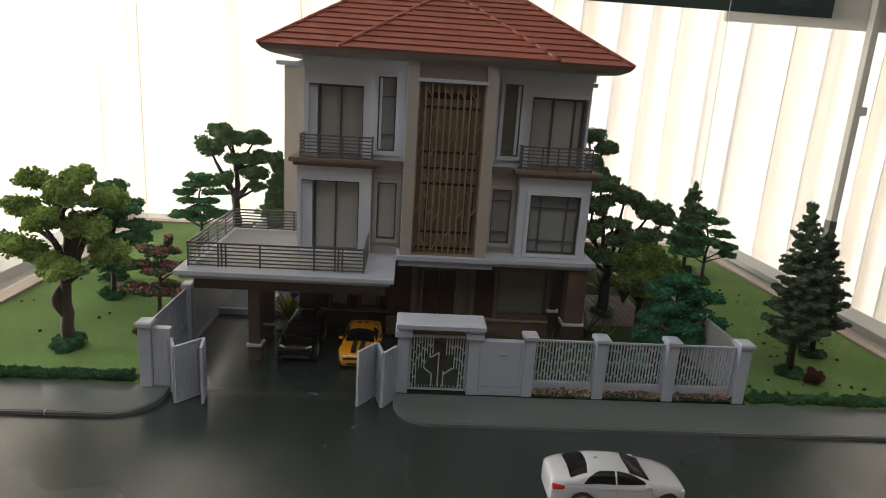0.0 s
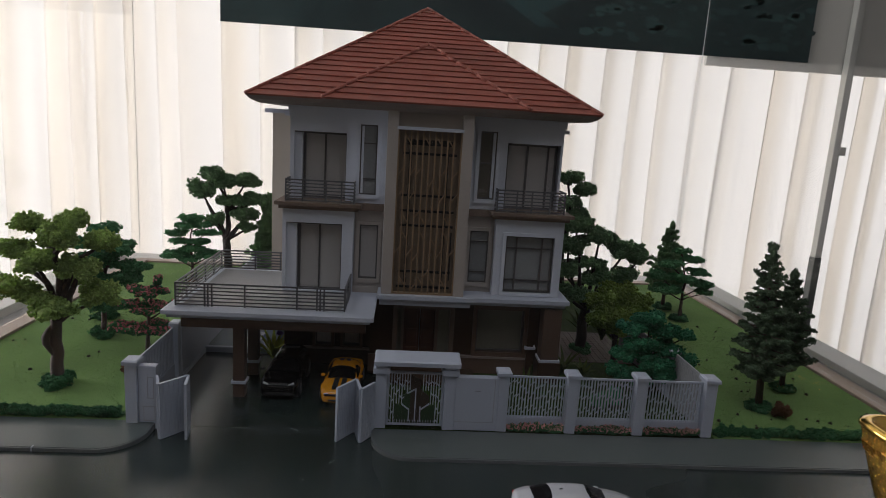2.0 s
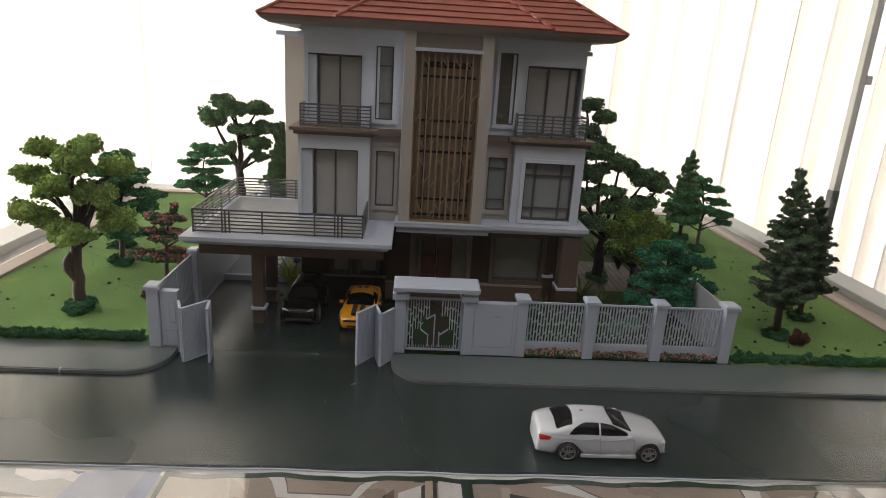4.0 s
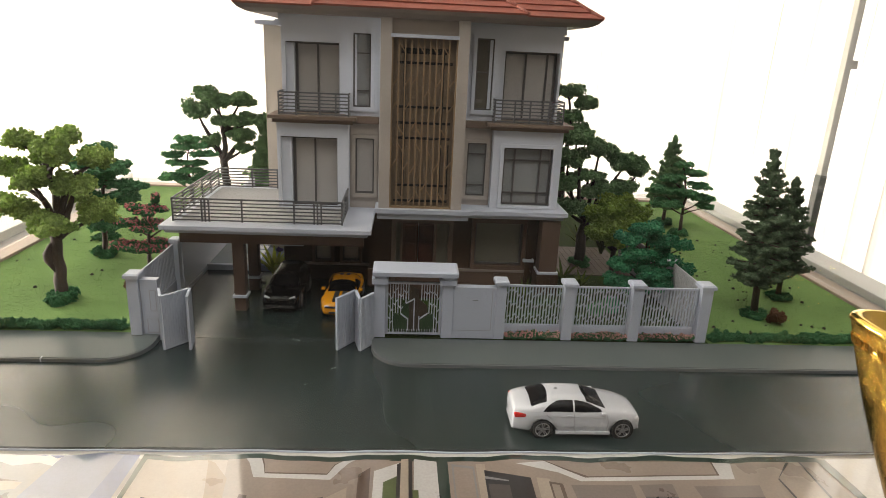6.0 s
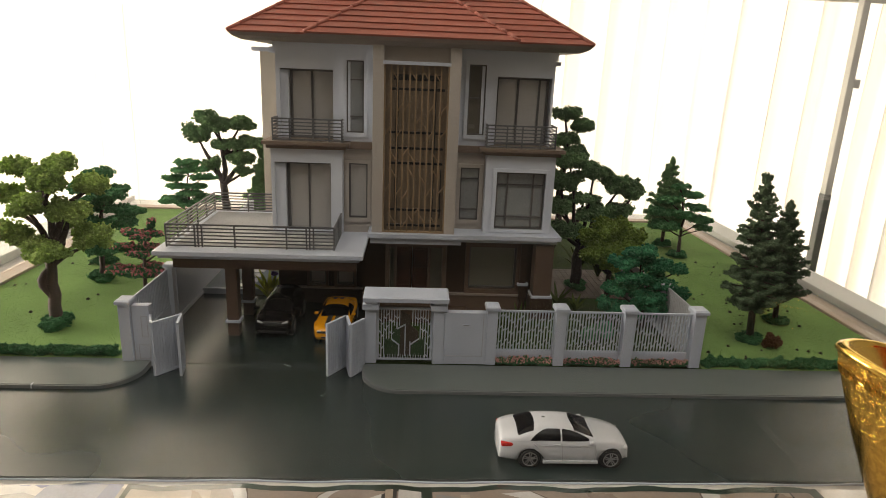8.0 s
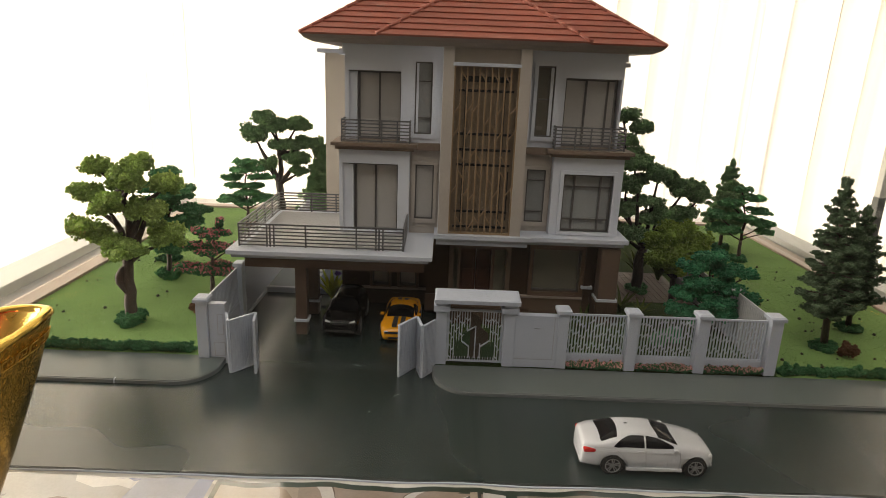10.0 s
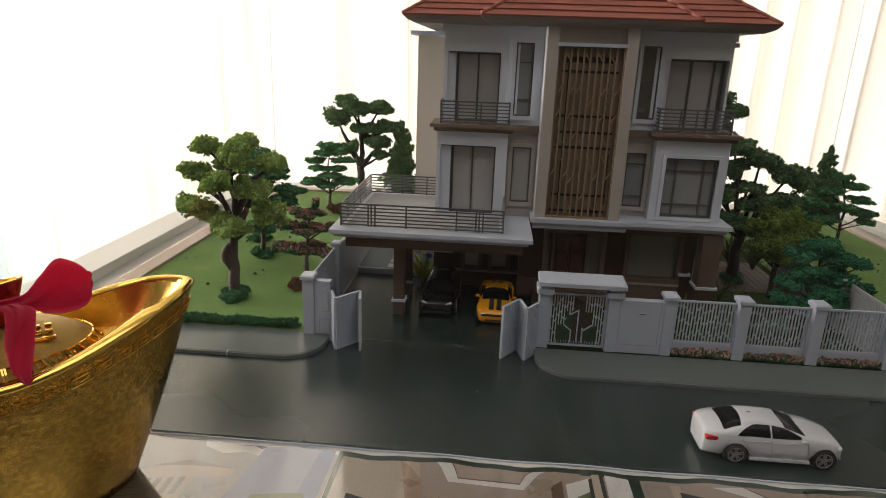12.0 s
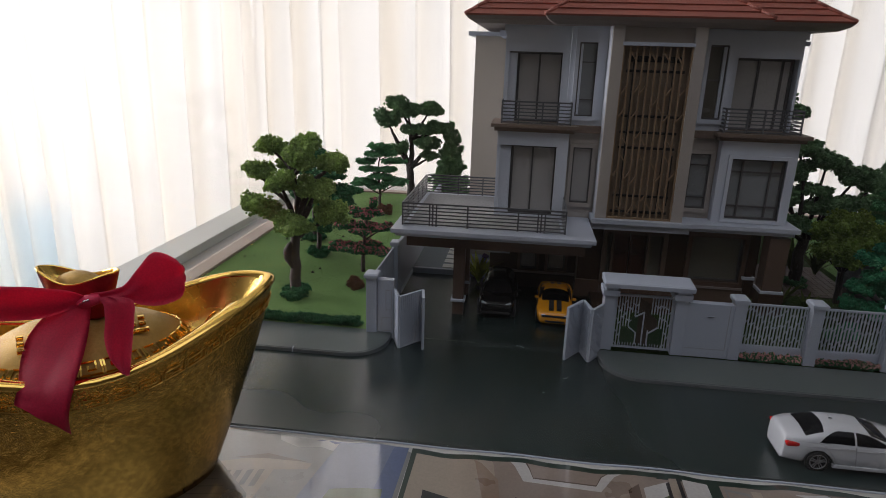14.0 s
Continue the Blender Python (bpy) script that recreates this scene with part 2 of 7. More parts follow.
REDLAMP = mat("red_lamp", (0.5, 0.012, 0.01), 0.2, var=0.05, bump=0, coat=0.6)
SEAM = mat("seam_grey", (0.30, 0.30, 0.31), 0.5, var=0.05, bump=0)
WHEELGREY = mat("wheel_grey", (0.22, 0.22, 0.225), 0.35, metal=0.4, var=0.04, bump=0)
LAMPGLASS = mat("lamp_glass", (0.7, 0.7, 0.7), 0.12, var=0.05, bump=0, coat=0.6)
PLATEGREEN = mat("dark_green_plate", (0.030, 0.06, 0.025), 0.3, var=0.15)
PLATEBROWN = mat("dark_brown_plate", (0.05, 0.035, 0.025), 0.3, var=0.15)
SHEER = cloth_mat("sheer_curtain", (0.75, 0.71, 0.63), (0.965, 0.925, 0.865))
BLUESHEET = glass_mat("blue_film", (0.80, 0.91, 0.98), 0.3)
BANNER = mat("dark_banner", (0.012, 0.024, 0.028), 0.35, var=0.2, s1=4, s2=60, bump=0.03, tint=(0.02, 0.045, 0.045))
PELMET = mat("grey_pelmet", (0.52, 0.51, 0.47), 0.7, var=0.05, s1=5)
ALU = mat("window_metal", (0.42, 0.42, 0.385), 0.45, metal=0.2, var=0.05)
# darker copy of the window metal for the less lit part of the post
ALU_SHADED = mat("window_metal_shaded", (0.10, 0.105, 0.10), 0.45, metal=0.2, var=0.05)
WALLD = mat("room_wall_dark", (0.20, 0.18, 0.16), 0.8, var=0.05, s1=3, s2=200)
WALLP = mat("room_wall", (0.42, 0.41, 0.39), 0.8, var=0.03, s1=3, s2=200)
CEIL = mat("room_ceiling", (0.75, 0.74, 0.72), 0.9, var=0.02, s1=3, s2=200)
FLOORM = mat("room_floor", (0.13, 0.115, 0.10), 0.4, var=0.06, s1=3, s2=200)
CASEGLASS = glass_mat("case_glass", (0.985, 0.99, 0.988))
# front pane material with the glare veil mixed in
HAZEGLASS = glass_mat("hazy_case_glass", (0.985, 0.99, 0.988), dust=0.003)
CASEEDGE = mat("glass_edge", (0.80, 0.83, 0.81), 0.15, var=0.03, bump=0)


def leaf_mat(name, a, b, through=0.42):
    """Foliage: some of the light behind a leaf comes through it."""
    m = mat(name, a, 0.75, var=0.3, s1=70, s2=900, bump=0.3, spec=0.2, tint=b, per_object=0.35)
    n, link = m.node_tree.nodes, m.node_tree.links.new
    p = n["Principled BSDF"]
    tr, mix = n.new("ShaderNodeBsdfTranslucent"), n.new("ShaderNodeMixShader")
    mix.inputs["Fac"].default_value = through
    link(p.inputs["Base Color"].links[0].from_socket, tr.inputs["Color"])
    link(p.outputs["BSDF"], mix.inputs[1])
    link(tr.outputs["BSDF"], mix.inputs[2])
    link(mix.outputs["Shader"], n["Material Output"].inputs["Surface"])
    return m


LEAF_OLIVE = leaf_mat("olive_leaf", (0.35, 0.49, 0.16), (0.48, 0.62, 0.21), 0.58)
BLADE = leaf_mat("flock_blades", (0.18, 0.30, 0.095), (0.22, 0.35, 0.115), 0.55)
LEAF_PINE = leaf_mat("pine_leaf", (0.095, 0.148, 0.085), (0.14, 0.21, 0.12), 0.44)
LEAF_DARK = leaf_mat("dark_leaf", (0.15, 0.29, 0.135), (0.22, 0.38, 0.175), 0.52)
LEAF_GREEN = leaf_mat("green_leaf", (0.085, 0.26, 0.11), (0.13, 0.34, 0.15))
LEAF_TEAL = leaf_mat("teal_leaf", (0.048, 0.26, 0.125), (0.075, 0.34, 0.165))
LEAF_LIME = leaf_mat("lime_leaf", (0.25, 0.39, 0.07), (0.34, 0.49, 0.10), 0.55)
LEAF_HEDGE = leaf_mat("hedge_leaf", (0.05, 0.18, 0.075), (0.085, 0.25, 0.105))
LEAF_PALM = leaf_mat("palm_leaf", (0.36, 0.42, 0.03), (0.50, 0.55, 0.06))
LEAF_GRASSY = leaf_mat("blade_leaf", (0.06, 0.09, 0.02), (0.10, 0.13, 0.03))
FLOWER = leaf_mat("crimson_flower", (0.60, 0.15, 0.18), (0.74, 0.32, 0.32))
FLOWERP = leaf_mat("pink_flower", (0.72, 0.34, 0.31), (0.85, 0.50, 0.46))
LEAF_RED = leaf_mat("russet_leaf", (0.17, 0.08, 0.045), (0.24, 0.12, 0.07))
LEAF_VIOLET = leaf_mat("violet_flower", (0.10, 0.05, 0.22), (0.2, 0.12, 0.35))

# ---- building helpers ----
origin = {}


def thing(name, x, y, z, label, category, group="", kind="", turn=0.0, local=False):
    """An empty at the base of a thing. Parts are given in place, or about that base if local."""
    ob = new(name)
    ob.empty_display_size = 0.01
    ob.matrix_basis = pose(x * U, y * U, z * U, 0, 0, turn)
    origin[ob] = Vector((0, 0, 0)) if local else Vector((x, y, z))
    return tagged(ob, label, category, group, kind)


def part(name, bm, material, parent=None, label="", smooth=False, extra=()):
    """Links a bmesh, in centimetres, as one mesh object."""
    off = origin.get(parent, Vector((0, 0, 0)))
    bmesh.ops.transform(bm, matrix=Matrix.Scale(U, 4) @ Matrix.Translation(-off), verts=bm.verts)
    bm.normal_update()
    me = bpy.data.meshes.new(name)
    bm.to_mesh(me)
    bm.free()
    me.materials.append(material)
    for m in extra:
        me.materials.append(m)
    if smooth:
        me.shade_smooth()
    ob = new(name, me)
    if parent:
        ob.parent = parent
        origin[ob] = off
    if label:
        tagged(ob, label)
    return ob


def fact(name, bm, material, label, category, kind="structure", smooth=False, extra=()):
    return tagged(part(name, bm, material, None, "", smooth, extra), label, category, "", kind)


def bx(bm, x0, x1, y0, y1, z0, z1):
    v = [bm.verts.new(c) for c in ((x0, y0, z0), (x1, y0, z0), (x1, y1, z0), (x0, y1, z0), (x0, y0, z1), (x1, y0, z1), (x1, y1, z1), (x0, y1, z1))]
    for f in ((3, 2, 1, 0), (4, 5, 6, 7), (0, 1, 5, 4), (1, 2, 6, 5), (2, 3, 7, 6), (3, 0, 4, 7)):
        bm.faces.new([v[i] for i in f])


def box(x0, x1, y0, y1, z0, z1, b=0.0):
    bm = bmesh.new()
    bx(bm, x0, x1, y0, y1, z0, z1)
    if b:
        bmesh.ops.bevel(bm, geom=bm.edges[:], offset=b, segments=2, profile=0.6, affect="EDGES")
    return bm


def boxes(*rows):
    bm = bmesh.new()
    for r in rows:
        bx(bm, *r)
    return bm


def wall(x0, x1, y0, y1, z0, z1, holes=()):
    """A wall across x with openings (x0, x1, z0, z1) that go through it."""
    bm = bmesh.new()
    xs = sorted({x0, x1, *(h[0] for h in holes), *(h[1] for h in holes)})
    zs = sorted({z0, z1, *(h[2] for h in holes), *(h[3] for h in holes)})
    for za, zb in zip(zs, zs[1:]):
        run = None
        for xa, xb in zip(xs, xs[1:]):
            cx, cz = (xa + xb) / 2, (za + zb) / 2
            solid = not any(h[0] < cx < h[1] and h[2] < cz < h[3] for h in holes)
            if solid:
                run = (run[0], xb) if run else (xa, xb)
            if run and (not solid or xb == xs[-1]):
                bx(bm, run[0], run[1], y0, y1, za, zb)
                run = None
    return bm


def prism(bm, pts, z0, z1):
    """A polygon of the plan, raised from z0 to z1."""
    lo, hi = [bm.verts.new((x, y, z0)) for x, y in pts], [bm.verts.new((x, y, z1)) for x, y in pts]
    bm.faces.new(hi)
    bm.faces.new(lo[::-1])
    for i in range(len(pts)):
        j = (i + 1) % len(pts)
        bm.faces.new((lo[i], lo[j], hi[j], hi[i]))


def plate(bm, pts, y0, y1):
    """A polygon of the front (x, z), as thick as y0 to y1."""
    a, b = [bm.verts.new((x, y0, z)) for x, z in pts], [bm.verts.new((x, y1, z)) for x, z in pts]
    bm.faces.new(a)
    bm.faces.new(b[::-1])
    for i in range(len(pts)):
        j = (i + 1) % len(pts)
        bm.faces.new((a[j], a[i], b[i], b[j]))


def tube(bm, pts, radii, n=8):
    """A round limb through the points."""
    rings = []
    pts = [Vector(p) for p in pts]
    for i, p in enumerate(pts):
        d = (pts[min(i + 1, len(pts) - 1)] - pts[max(i - 1, 0)]).normalized()
        a = d.orthogonal().normalized()
        if rings:
            a = (last - last.dot(d) * d).normalized()
        last = a
        c = d.cross(a)
        r = radii[i] if hasattr(radii, "__len__") else radii
        rings.append([bm.verts.new(p + r * (math.cos(t) * a + math.sin(t) * c)) for t in (2 * math.pi * k / n for k in range(n))])
    for r0, r1 in zip(rings, rings[1:]):
        for k in range(n):
            bm.faces.new((r0[k], r0[(k + 1) % n], r1[(k + 1) % n], r1[k]))
    bm.faces.new(rings[0][::-1])
    bm.faces.new(rings[-1])


def bar(bm, p, q, w, d):
    """A flat bar from p to q in a front (x, z) plane: w wide, d deep along y."""
    p, q = Vector(p), Vector(q)
    s = (q - p).normalized()
    a = Vector((-s.z, 0, s.x)) * w / 2
    e = Vector((0, d / 2, 0))
    c = [p - a - e, p + a - e, q + a - e, q - a - e, p - a + e, p + a + e, q + a + e, q - a + e]
    v = [bm.verts.new(k) for k in c]
    for f in ((0, 1, 2, 3), (7, 6, 5, 4), (1, 0, 4, 5), (2, 1, 5, 6), (3, 2, 6, 7), (0, 3, 7, 4)):
        bm.faces.new([v[i] for i in f])

# ---- the room ----
fact("floor", box(-255, 345, -300, 215, -90, -85), FLOORM, "brown-grey room floor", "floor")
fact("ceiling", box(-255, 345, -300, 215, 185, 190), CEIL, "plain white room ceiling", "ceiling")
fact("wall_west", boxes((-260, -255, -300, 24, -90, 190), (-260, -255, 146, 215, -90, 190), (-260, -255, 24, 146, -90, -16), (-260, -255, 24, 146, 106, 190)), WALLP, "plain cream room wall", "wall")
fact("wall_east", box(345, 350, -300, 215, -90, 190), WALLP, "plain cream room wall", "wall")
fact("wall_north", wall(-255, 345, 200, 212, -85, 185, [(-205, 245, -70, 150)]), WALLP, "cream wall round the curtained window", "wall")
fact("wall_south", box(-255, 345, -312, -300, -85, 185), WALLD, "plain dark brown room wall", "wall")
fact("wall_beyond", box(-255, 345, 214, 216, -90, 190), CEIL, "pale wall outside the window", "wall")

# unseen panel, added only to house the fill lamp
cl = thing("fill_panel", LX, LY, 185, "unseen flat white panel added in the ceiling for fill light", "ceiling light", kind="structure")
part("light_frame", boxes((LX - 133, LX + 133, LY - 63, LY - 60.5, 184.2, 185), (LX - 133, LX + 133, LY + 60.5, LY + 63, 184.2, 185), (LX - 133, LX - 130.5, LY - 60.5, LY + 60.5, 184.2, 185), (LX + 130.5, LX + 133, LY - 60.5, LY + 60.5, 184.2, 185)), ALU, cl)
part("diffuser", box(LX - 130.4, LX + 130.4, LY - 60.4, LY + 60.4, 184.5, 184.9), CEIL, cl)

win = thing("window_1", 112.3, 159, -85, "grey metal window post with a small latch", "window", kind="structure")
part("post", box(111.4, 113.2, 157.6, 159.8, -6, 110, 0.2), ALU, win)
# one post in two tones: the step in light is put into the colour
part("lower_post", box(111.3, 113.3, 157.5, 159.9, -85, -6, 0.2), ALU_SHADED, win, "darker lower post")
part("latch", box(113.2, 114.9, 157.8, 159.0, 21.0, 23.2, 0.2), ALU, win)


def curtain(x0, x1, seed):
    """Sheer cloth in soft deep folds of uneven width that wander a little down their length."""
    rnd = random.Random(seed)
    folds, x = [], x0
    while x < x1:
        w = rnd.uniform(5.0, 11.0)
        if rnd.random() < 0.22:
            w *= 1.5
        folds.append((x, w, rnd.uniform(1.0, 2.6), rnd.uniform(0.45, 0.9)))
        x += w
    bm, rows = bmesh.new(), []
    for z in (-84, -64, -46, -32, -20, -8, 4, 16, 28, 40, 54, 72, 96, 122, 150):
        line = []
        for i, (fx, w, deep, skew) in enumerate(folds):
            d = deep * (1.0 + 0.45 * noise.noise((i * 2.3, z * 0.013, seed)))
            sway = 2.2 * noise.noise((fx * 0.02, z * 0.010, seed * 1.7)) + 0.010 * (z - 20) * noise.noise((fx * 0.07, 3.1, seed))
            for k in range(12):
                u = k / 12
                c = 0.5 - 0.5 * math.cos(2 * math.pi * u)
                bend = w * skew * c
                line.append((fx + w * u + bend + sway, d * (2 * c - 1) + 0.12 * math.sin(fx + 19 * u)))
        rows.append([bm.verts.new((lx, 165.6 + ly + 1.2 * math.sin(lx * 0.09 + seed), z)) for lx, ly in line])
    for a, b in zip(rows, rows[1:]):
        for i in range(len(a) - 1):
            bm.faces.new((a[i], a[i + 1], b[i + 1], b[i]))
    ob = part("curtain", bm, SHEER, None, smooth=True)
    return tagged(ob, "cream sheer curtain hanging in soft backlit folds", "curtain", "curtains at the window")


for k, (a, b) in enumerate(((-205, 5.3), (4.7, 245))):
    curtain(a, b, k + 1)

# added blue film that tints the light through the curtain's lower west end
bm = bmesh.new()
for i in range(24):
    a, b = -178 + 1.5 * i, -178 + 1.5 * (i + 1)
    ya, yb = 172 + 1.2 * math.sin(a * 0.5), 172 + 1.2 * math.sin(b * 0.5)
    q = [bm.verts.new(v) for v in ((a, ya, -84), (b, yb, -84), (b, yb, -24 + 2 * math.sin(b * 0.3)), (a, ya, -24 + 2 * math.sin(a * 0.3)))]
    bm.faces.new(q)
bmesh.ops.remove_doubles(bm, verts=bm.verts[:], dist=0.001)
bmesh.ops.solidify(bm, geom=bm.faces[:], thickness=0.3)
tagged(part("plastic_sheet", bm, BLUESHEET), "translucent blue sheet added behind the curtain to tint it", "plastic sheet")

fact("trim", box(76, 132, 160.2, 161.5, 41.4, 150), PELMET, "grey pelmet board over the curtain tops", "pelmet")
fact("trim_rail", box(-255, 345, 163, 170, 150, 152), PELMET, "grey curtain rail board", "curtain rail")
bann = thing("wall_banner", 30, 158, 44, "dark teal printed banner hung over the curtains", "banner")
part("sheet", box(-43.7, 102.0, 159.6, 160.0, 43.6, 150, 0.1), BANNER, bann)
rnd = random.Random(5)
bm = bmesh.new()
for k in range(150):
    x, z, r = rnd.uniform(44, 102), rnd.uniform(46, 68), rnd.uniform(0.5, 2.2)
    a = rnd.uniform(0, 6.3)
    pts = [(x + r * math.cos(a + t) * (1 + 0.5 * rnd.random()), z + 0.6 * r * math.sin(a + t)) for t in (0, 1.3, 2.4, 3.6, 5.0)]
    bm.faces.new([bm.verts.new((px, 159.55, pz)) for px, pz in pts][::-1])
part("leaf_print", bm, mat("print_green", (0.03, 0.07, 0.065), 0.4, var=0.3, s1=10), bann, "dim leafy print")["kind"] = "stuff"

for pts in (((23.6, 53.1), (28.8, 53.5), (37.7, 47.8), (32.8, 47.5)), ((33.5, 50.8), (41.0, 54.6), (46.5, 58.5), (28.8, 53.5))):
    bm = bmesh.new()
    plate(bm, list(pts), 159.52, 159.58)
    part("brush_stroke", bm, mat("print_teal", (0.022, 0.060, 0.062), 0.4, var=0.4, s1=12), bann, "lighter teal brush stroke")

# ---- the table ----
tb = thing("display_table", 5, 45, -85, "pale laminate display table with a raised grey rim", "table", kind="structure")
part("tabletop", box(-42.6, 49.2, 13.5, 96, -4, -0.25, 0.2), TABLE, tb)
part("table_body", box(-39, 46, 17, 92, -85, -4, 0.3), TABLE, tb)
rim = thing("trim_rim", 4, 92, -0.25, "grey and beige rim round the model base", "rim", kind="structure")
part("inner_strip", box(-36.9, -35.0, 28.3, 92, -0.25, 0.75, 0.08), RIMIN, rim)
part("inner_strip", box(43.4, 45.3, 28.3, 92, -0.25, 0.75, 0.08), RIMIN, rim)
part("inner_strip", box(-35.0, 43.4, 90.4, 92, -0.25, 0.75, 0.08), RIMIN, rim)
part("groove_strip", box(-38.9, -36.95, 20, 94.0, -0.25, 0.35), RIMDK, rim)
part("groove_strip", box(45.35, 46.0, 20, 94.0, -0.25, 0.55), RIMDK, rim)
part("outer_strip", box(-42.6, -38.9, 20, 96, -0.25, 1.3, 0.12), RIMLT, rim)
part("outer_strip", box(46.0, 49.2, 20, 96, -0.25, 1.3, 0.12), RIMLT, rim)
part("outer_strip", box(-38.85, 45.95, 92.4, 96, -0.25, 0.6, 0.12), RIMLT, rim)

case = thing("glass_case", 4, 60, 0, "clear frameless glass case over the model", "glass case")
for x0, x1, y0, y1 in ((-36.5, 44.0, 28.02, 28.22), (-36.5, 44.0, 92.05, 92.25), (-36.75, -36.55, 28.0, 92.3), (44.05, 44.25, 28.0, 92.3)):
    g = part("pane", box(x0, x1, y0, y1, 0.76 if y0 > 90 or x0 != -36.5 else 0.02, 48), HAZEGLASS if y1 < 29 else CASEGLASS, case)
    g.visible_shadow = False
g = part("lid", box(-36.75, 44.25, 28.0, 92.3, 48.05, 48.3), CASEGLASS, case)
g.visible_shadow = False
for x in (-36.62, 44.12):
    part("joint", box(x - 0.04, x + 0.04, 92.26, 92.34, 0.8, 48), CASEEDGE, case, "pale green glass joint")

# ---- ground of the model ----
fact("road", box(-35.0, 43.4, 28.25, 62.0, -0.25, 0.0), ROAD, "glossy dark grey board as road and driveway", "road")


def lawn(name, pts, label):
    bm = bmesh.new()
    prism(bm, pts, -0.25, 0.5)
    return fact(name, bm, GRASS, label, "lawn", "structure")


lawn("ground_lawn_west", [(-34.98, 41.5), (-17.3, 41.5), (-17.3, 57.3), (-17.3, 90.4), (-34.98, 90.4)], "bright green flock lawn of the model")
lawn("ground_lawn_east", [(25.9, 41.3), (43.38, 41.3), (43.38, 90.4), (25.9, 90.4)], "bright green flock lawn of the model")
fact("ground_lawn_back", box(-17.3, 25.9, 80, 90.4, -0.25, 0.5), GRASS, "green flock lawn behind the model house", "lawn")
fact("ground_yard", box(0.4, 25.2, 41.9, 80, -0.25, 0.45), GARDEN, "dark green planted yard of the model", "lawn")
fact("ground_back", box(-17.3, -8.2, 57.2, 80, -0.25, 0.35), POOL, "blue-grey board beside the house", "paving")
fact("ground_sill", box(-16.49, -8.75, 56.8, 57.2, -0.25, 0.55, 0.04), FENCE, "low pale grey sill across the driveway end", "kerb")
for i in range(6):
    y = 57.8 + 1.55 * i
    part("slab", box(-13.6, -11.9, y, y + 1.1, 0.36, 0.45, 0.03), STEP, bpy.data.objects["ground_back"], "pale stepping slab")
bm = bmesh.new()
prism(bm, [(-4.3, 57.0), (-9.0, 57.0), (-11.2, 57.2), (-11.2, 80), (-4, 80)], -0.25, 0.4)
fact("ground_side", bm, POOL, "blue-grey board along the house", "paving")


def arc(cx, cy, r, a0, a1, n=12):
    return [(cx + r * math.cos(radians(a0 + (a1 - a0) * i / n)), cy + r * math.sin(radians(a0 + (a1 - a0) * i / n))) for i in range(n + 1)]


def pavement(name, outline, inner, label):
    """A thin board that rises a little from the road to the fence, with a paler rounded edge."""
    def sheet(pts, drop):
        bm = bmesh.new()
        prism(bm, pts, -0.2, 0.0)
        for v in bm.verts:
            if v.co.z > -0.1:
                v.co.z = 0.27 + 0.063 * (v.co.y - 37.75) - drop
        return bm
    fact(name, sheet(inner, 0.0), PAVE, label, "pavement")
    fact(name.replace("pavement", "kerb"), sheet(outline, 0.035), KERB, "pale grey kerb along the model road", "kerb")


pavement("pavement_west", [(-34.98, 41.49), (-34.98, 37.72)] + arc(-18.05, 40.47, 2.75, -90, 0) + [(-15.3, 41.49)],
         [(-34.98, 41.49), (-34.98, 37.84)] + arc(-18.05, 40.47, 2.63, -90, 0) + [(-15.42, 41.49)], "smooth grey pavement board with a rounded corner")
pavement("pavement_east", [(43.38, 41.29), (0.1, 41.29), (0.1, 41.0)] + arc(2.9, 40.5, 2.8, 180, 270) + [(43.38, 37.62)],
         [(43.38, 41.29), (0.22, 41.29), (0.22, 41.0)] + arc(2.9, 40.5, 2.68, 180, 270) + [(43.38, 37.74)], "smooth grey pavement board with a rounded corner")
part("joint", box(-21.85, -21.78, 37.68, 38.0, 0.02, 0.30), FENCE, bpy.data.objects["pavement_west"], "bright gap between two boards")

# patio of small pavers in the yard
patio = fact("paving_patio", box(15.8, 25.1, 56.4, 66, 0.3, 0.47), SOIL, "brown paved patio in the yard", "paving")
for i in range(15):
    for j in range(15):
        x, y = 15.85 + 0.615 * i, 56.45 + 0.63 * j
        part("paver", box(x, x + 0.57, y, y + 0.585, 0.46, 0.52), PAVER, patio)

# ---- the house ----
house = thing("model_house", 3.5, 60, 0, "three-storey model house, white walls, red hipped roof", "model house")

# core walls
part("core", boxes((-8.2, 15.3, 56.0, 79.5, 0.4, 23.4)), WHITE, house)
part("rear_block", box(-11.6, -8.0, 63.0, 78.0, 0.4, 22.7, 0.03), BEIGE, house, "beige rear block")
part("rear_cap", box(-12.3, -7.6, 62.5, 78.5, 22.7, 23.1, 0.03), SLABW, house)

# ground floor, brown
gw_small = [(-5.9, -4.4, 1.85, 4.6), (-3.35, -1.8, 1.85, 4.6)]
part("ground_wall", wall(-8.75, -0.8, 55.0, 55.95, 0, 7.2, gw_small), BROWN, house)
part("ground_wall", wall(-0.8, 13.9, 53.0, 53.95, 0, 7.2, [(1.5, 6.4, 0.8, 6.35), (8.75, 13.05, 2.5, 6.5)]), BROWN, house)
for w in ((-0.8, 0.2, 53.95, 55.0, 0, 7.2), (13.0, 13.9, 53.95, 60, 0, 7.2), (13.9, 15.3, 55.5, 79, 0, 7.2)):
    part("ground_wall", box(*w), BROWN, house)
part("ledge", box(-8.95, -6.9, 54.4, 55.0, 3.35, 3.6, 0.03), SLABW, house, "white ledge")
part("plinth", boxes((-0.9, 14.0, 52.75, 53.0, 0.3, 1.9)), FASCIA, house)
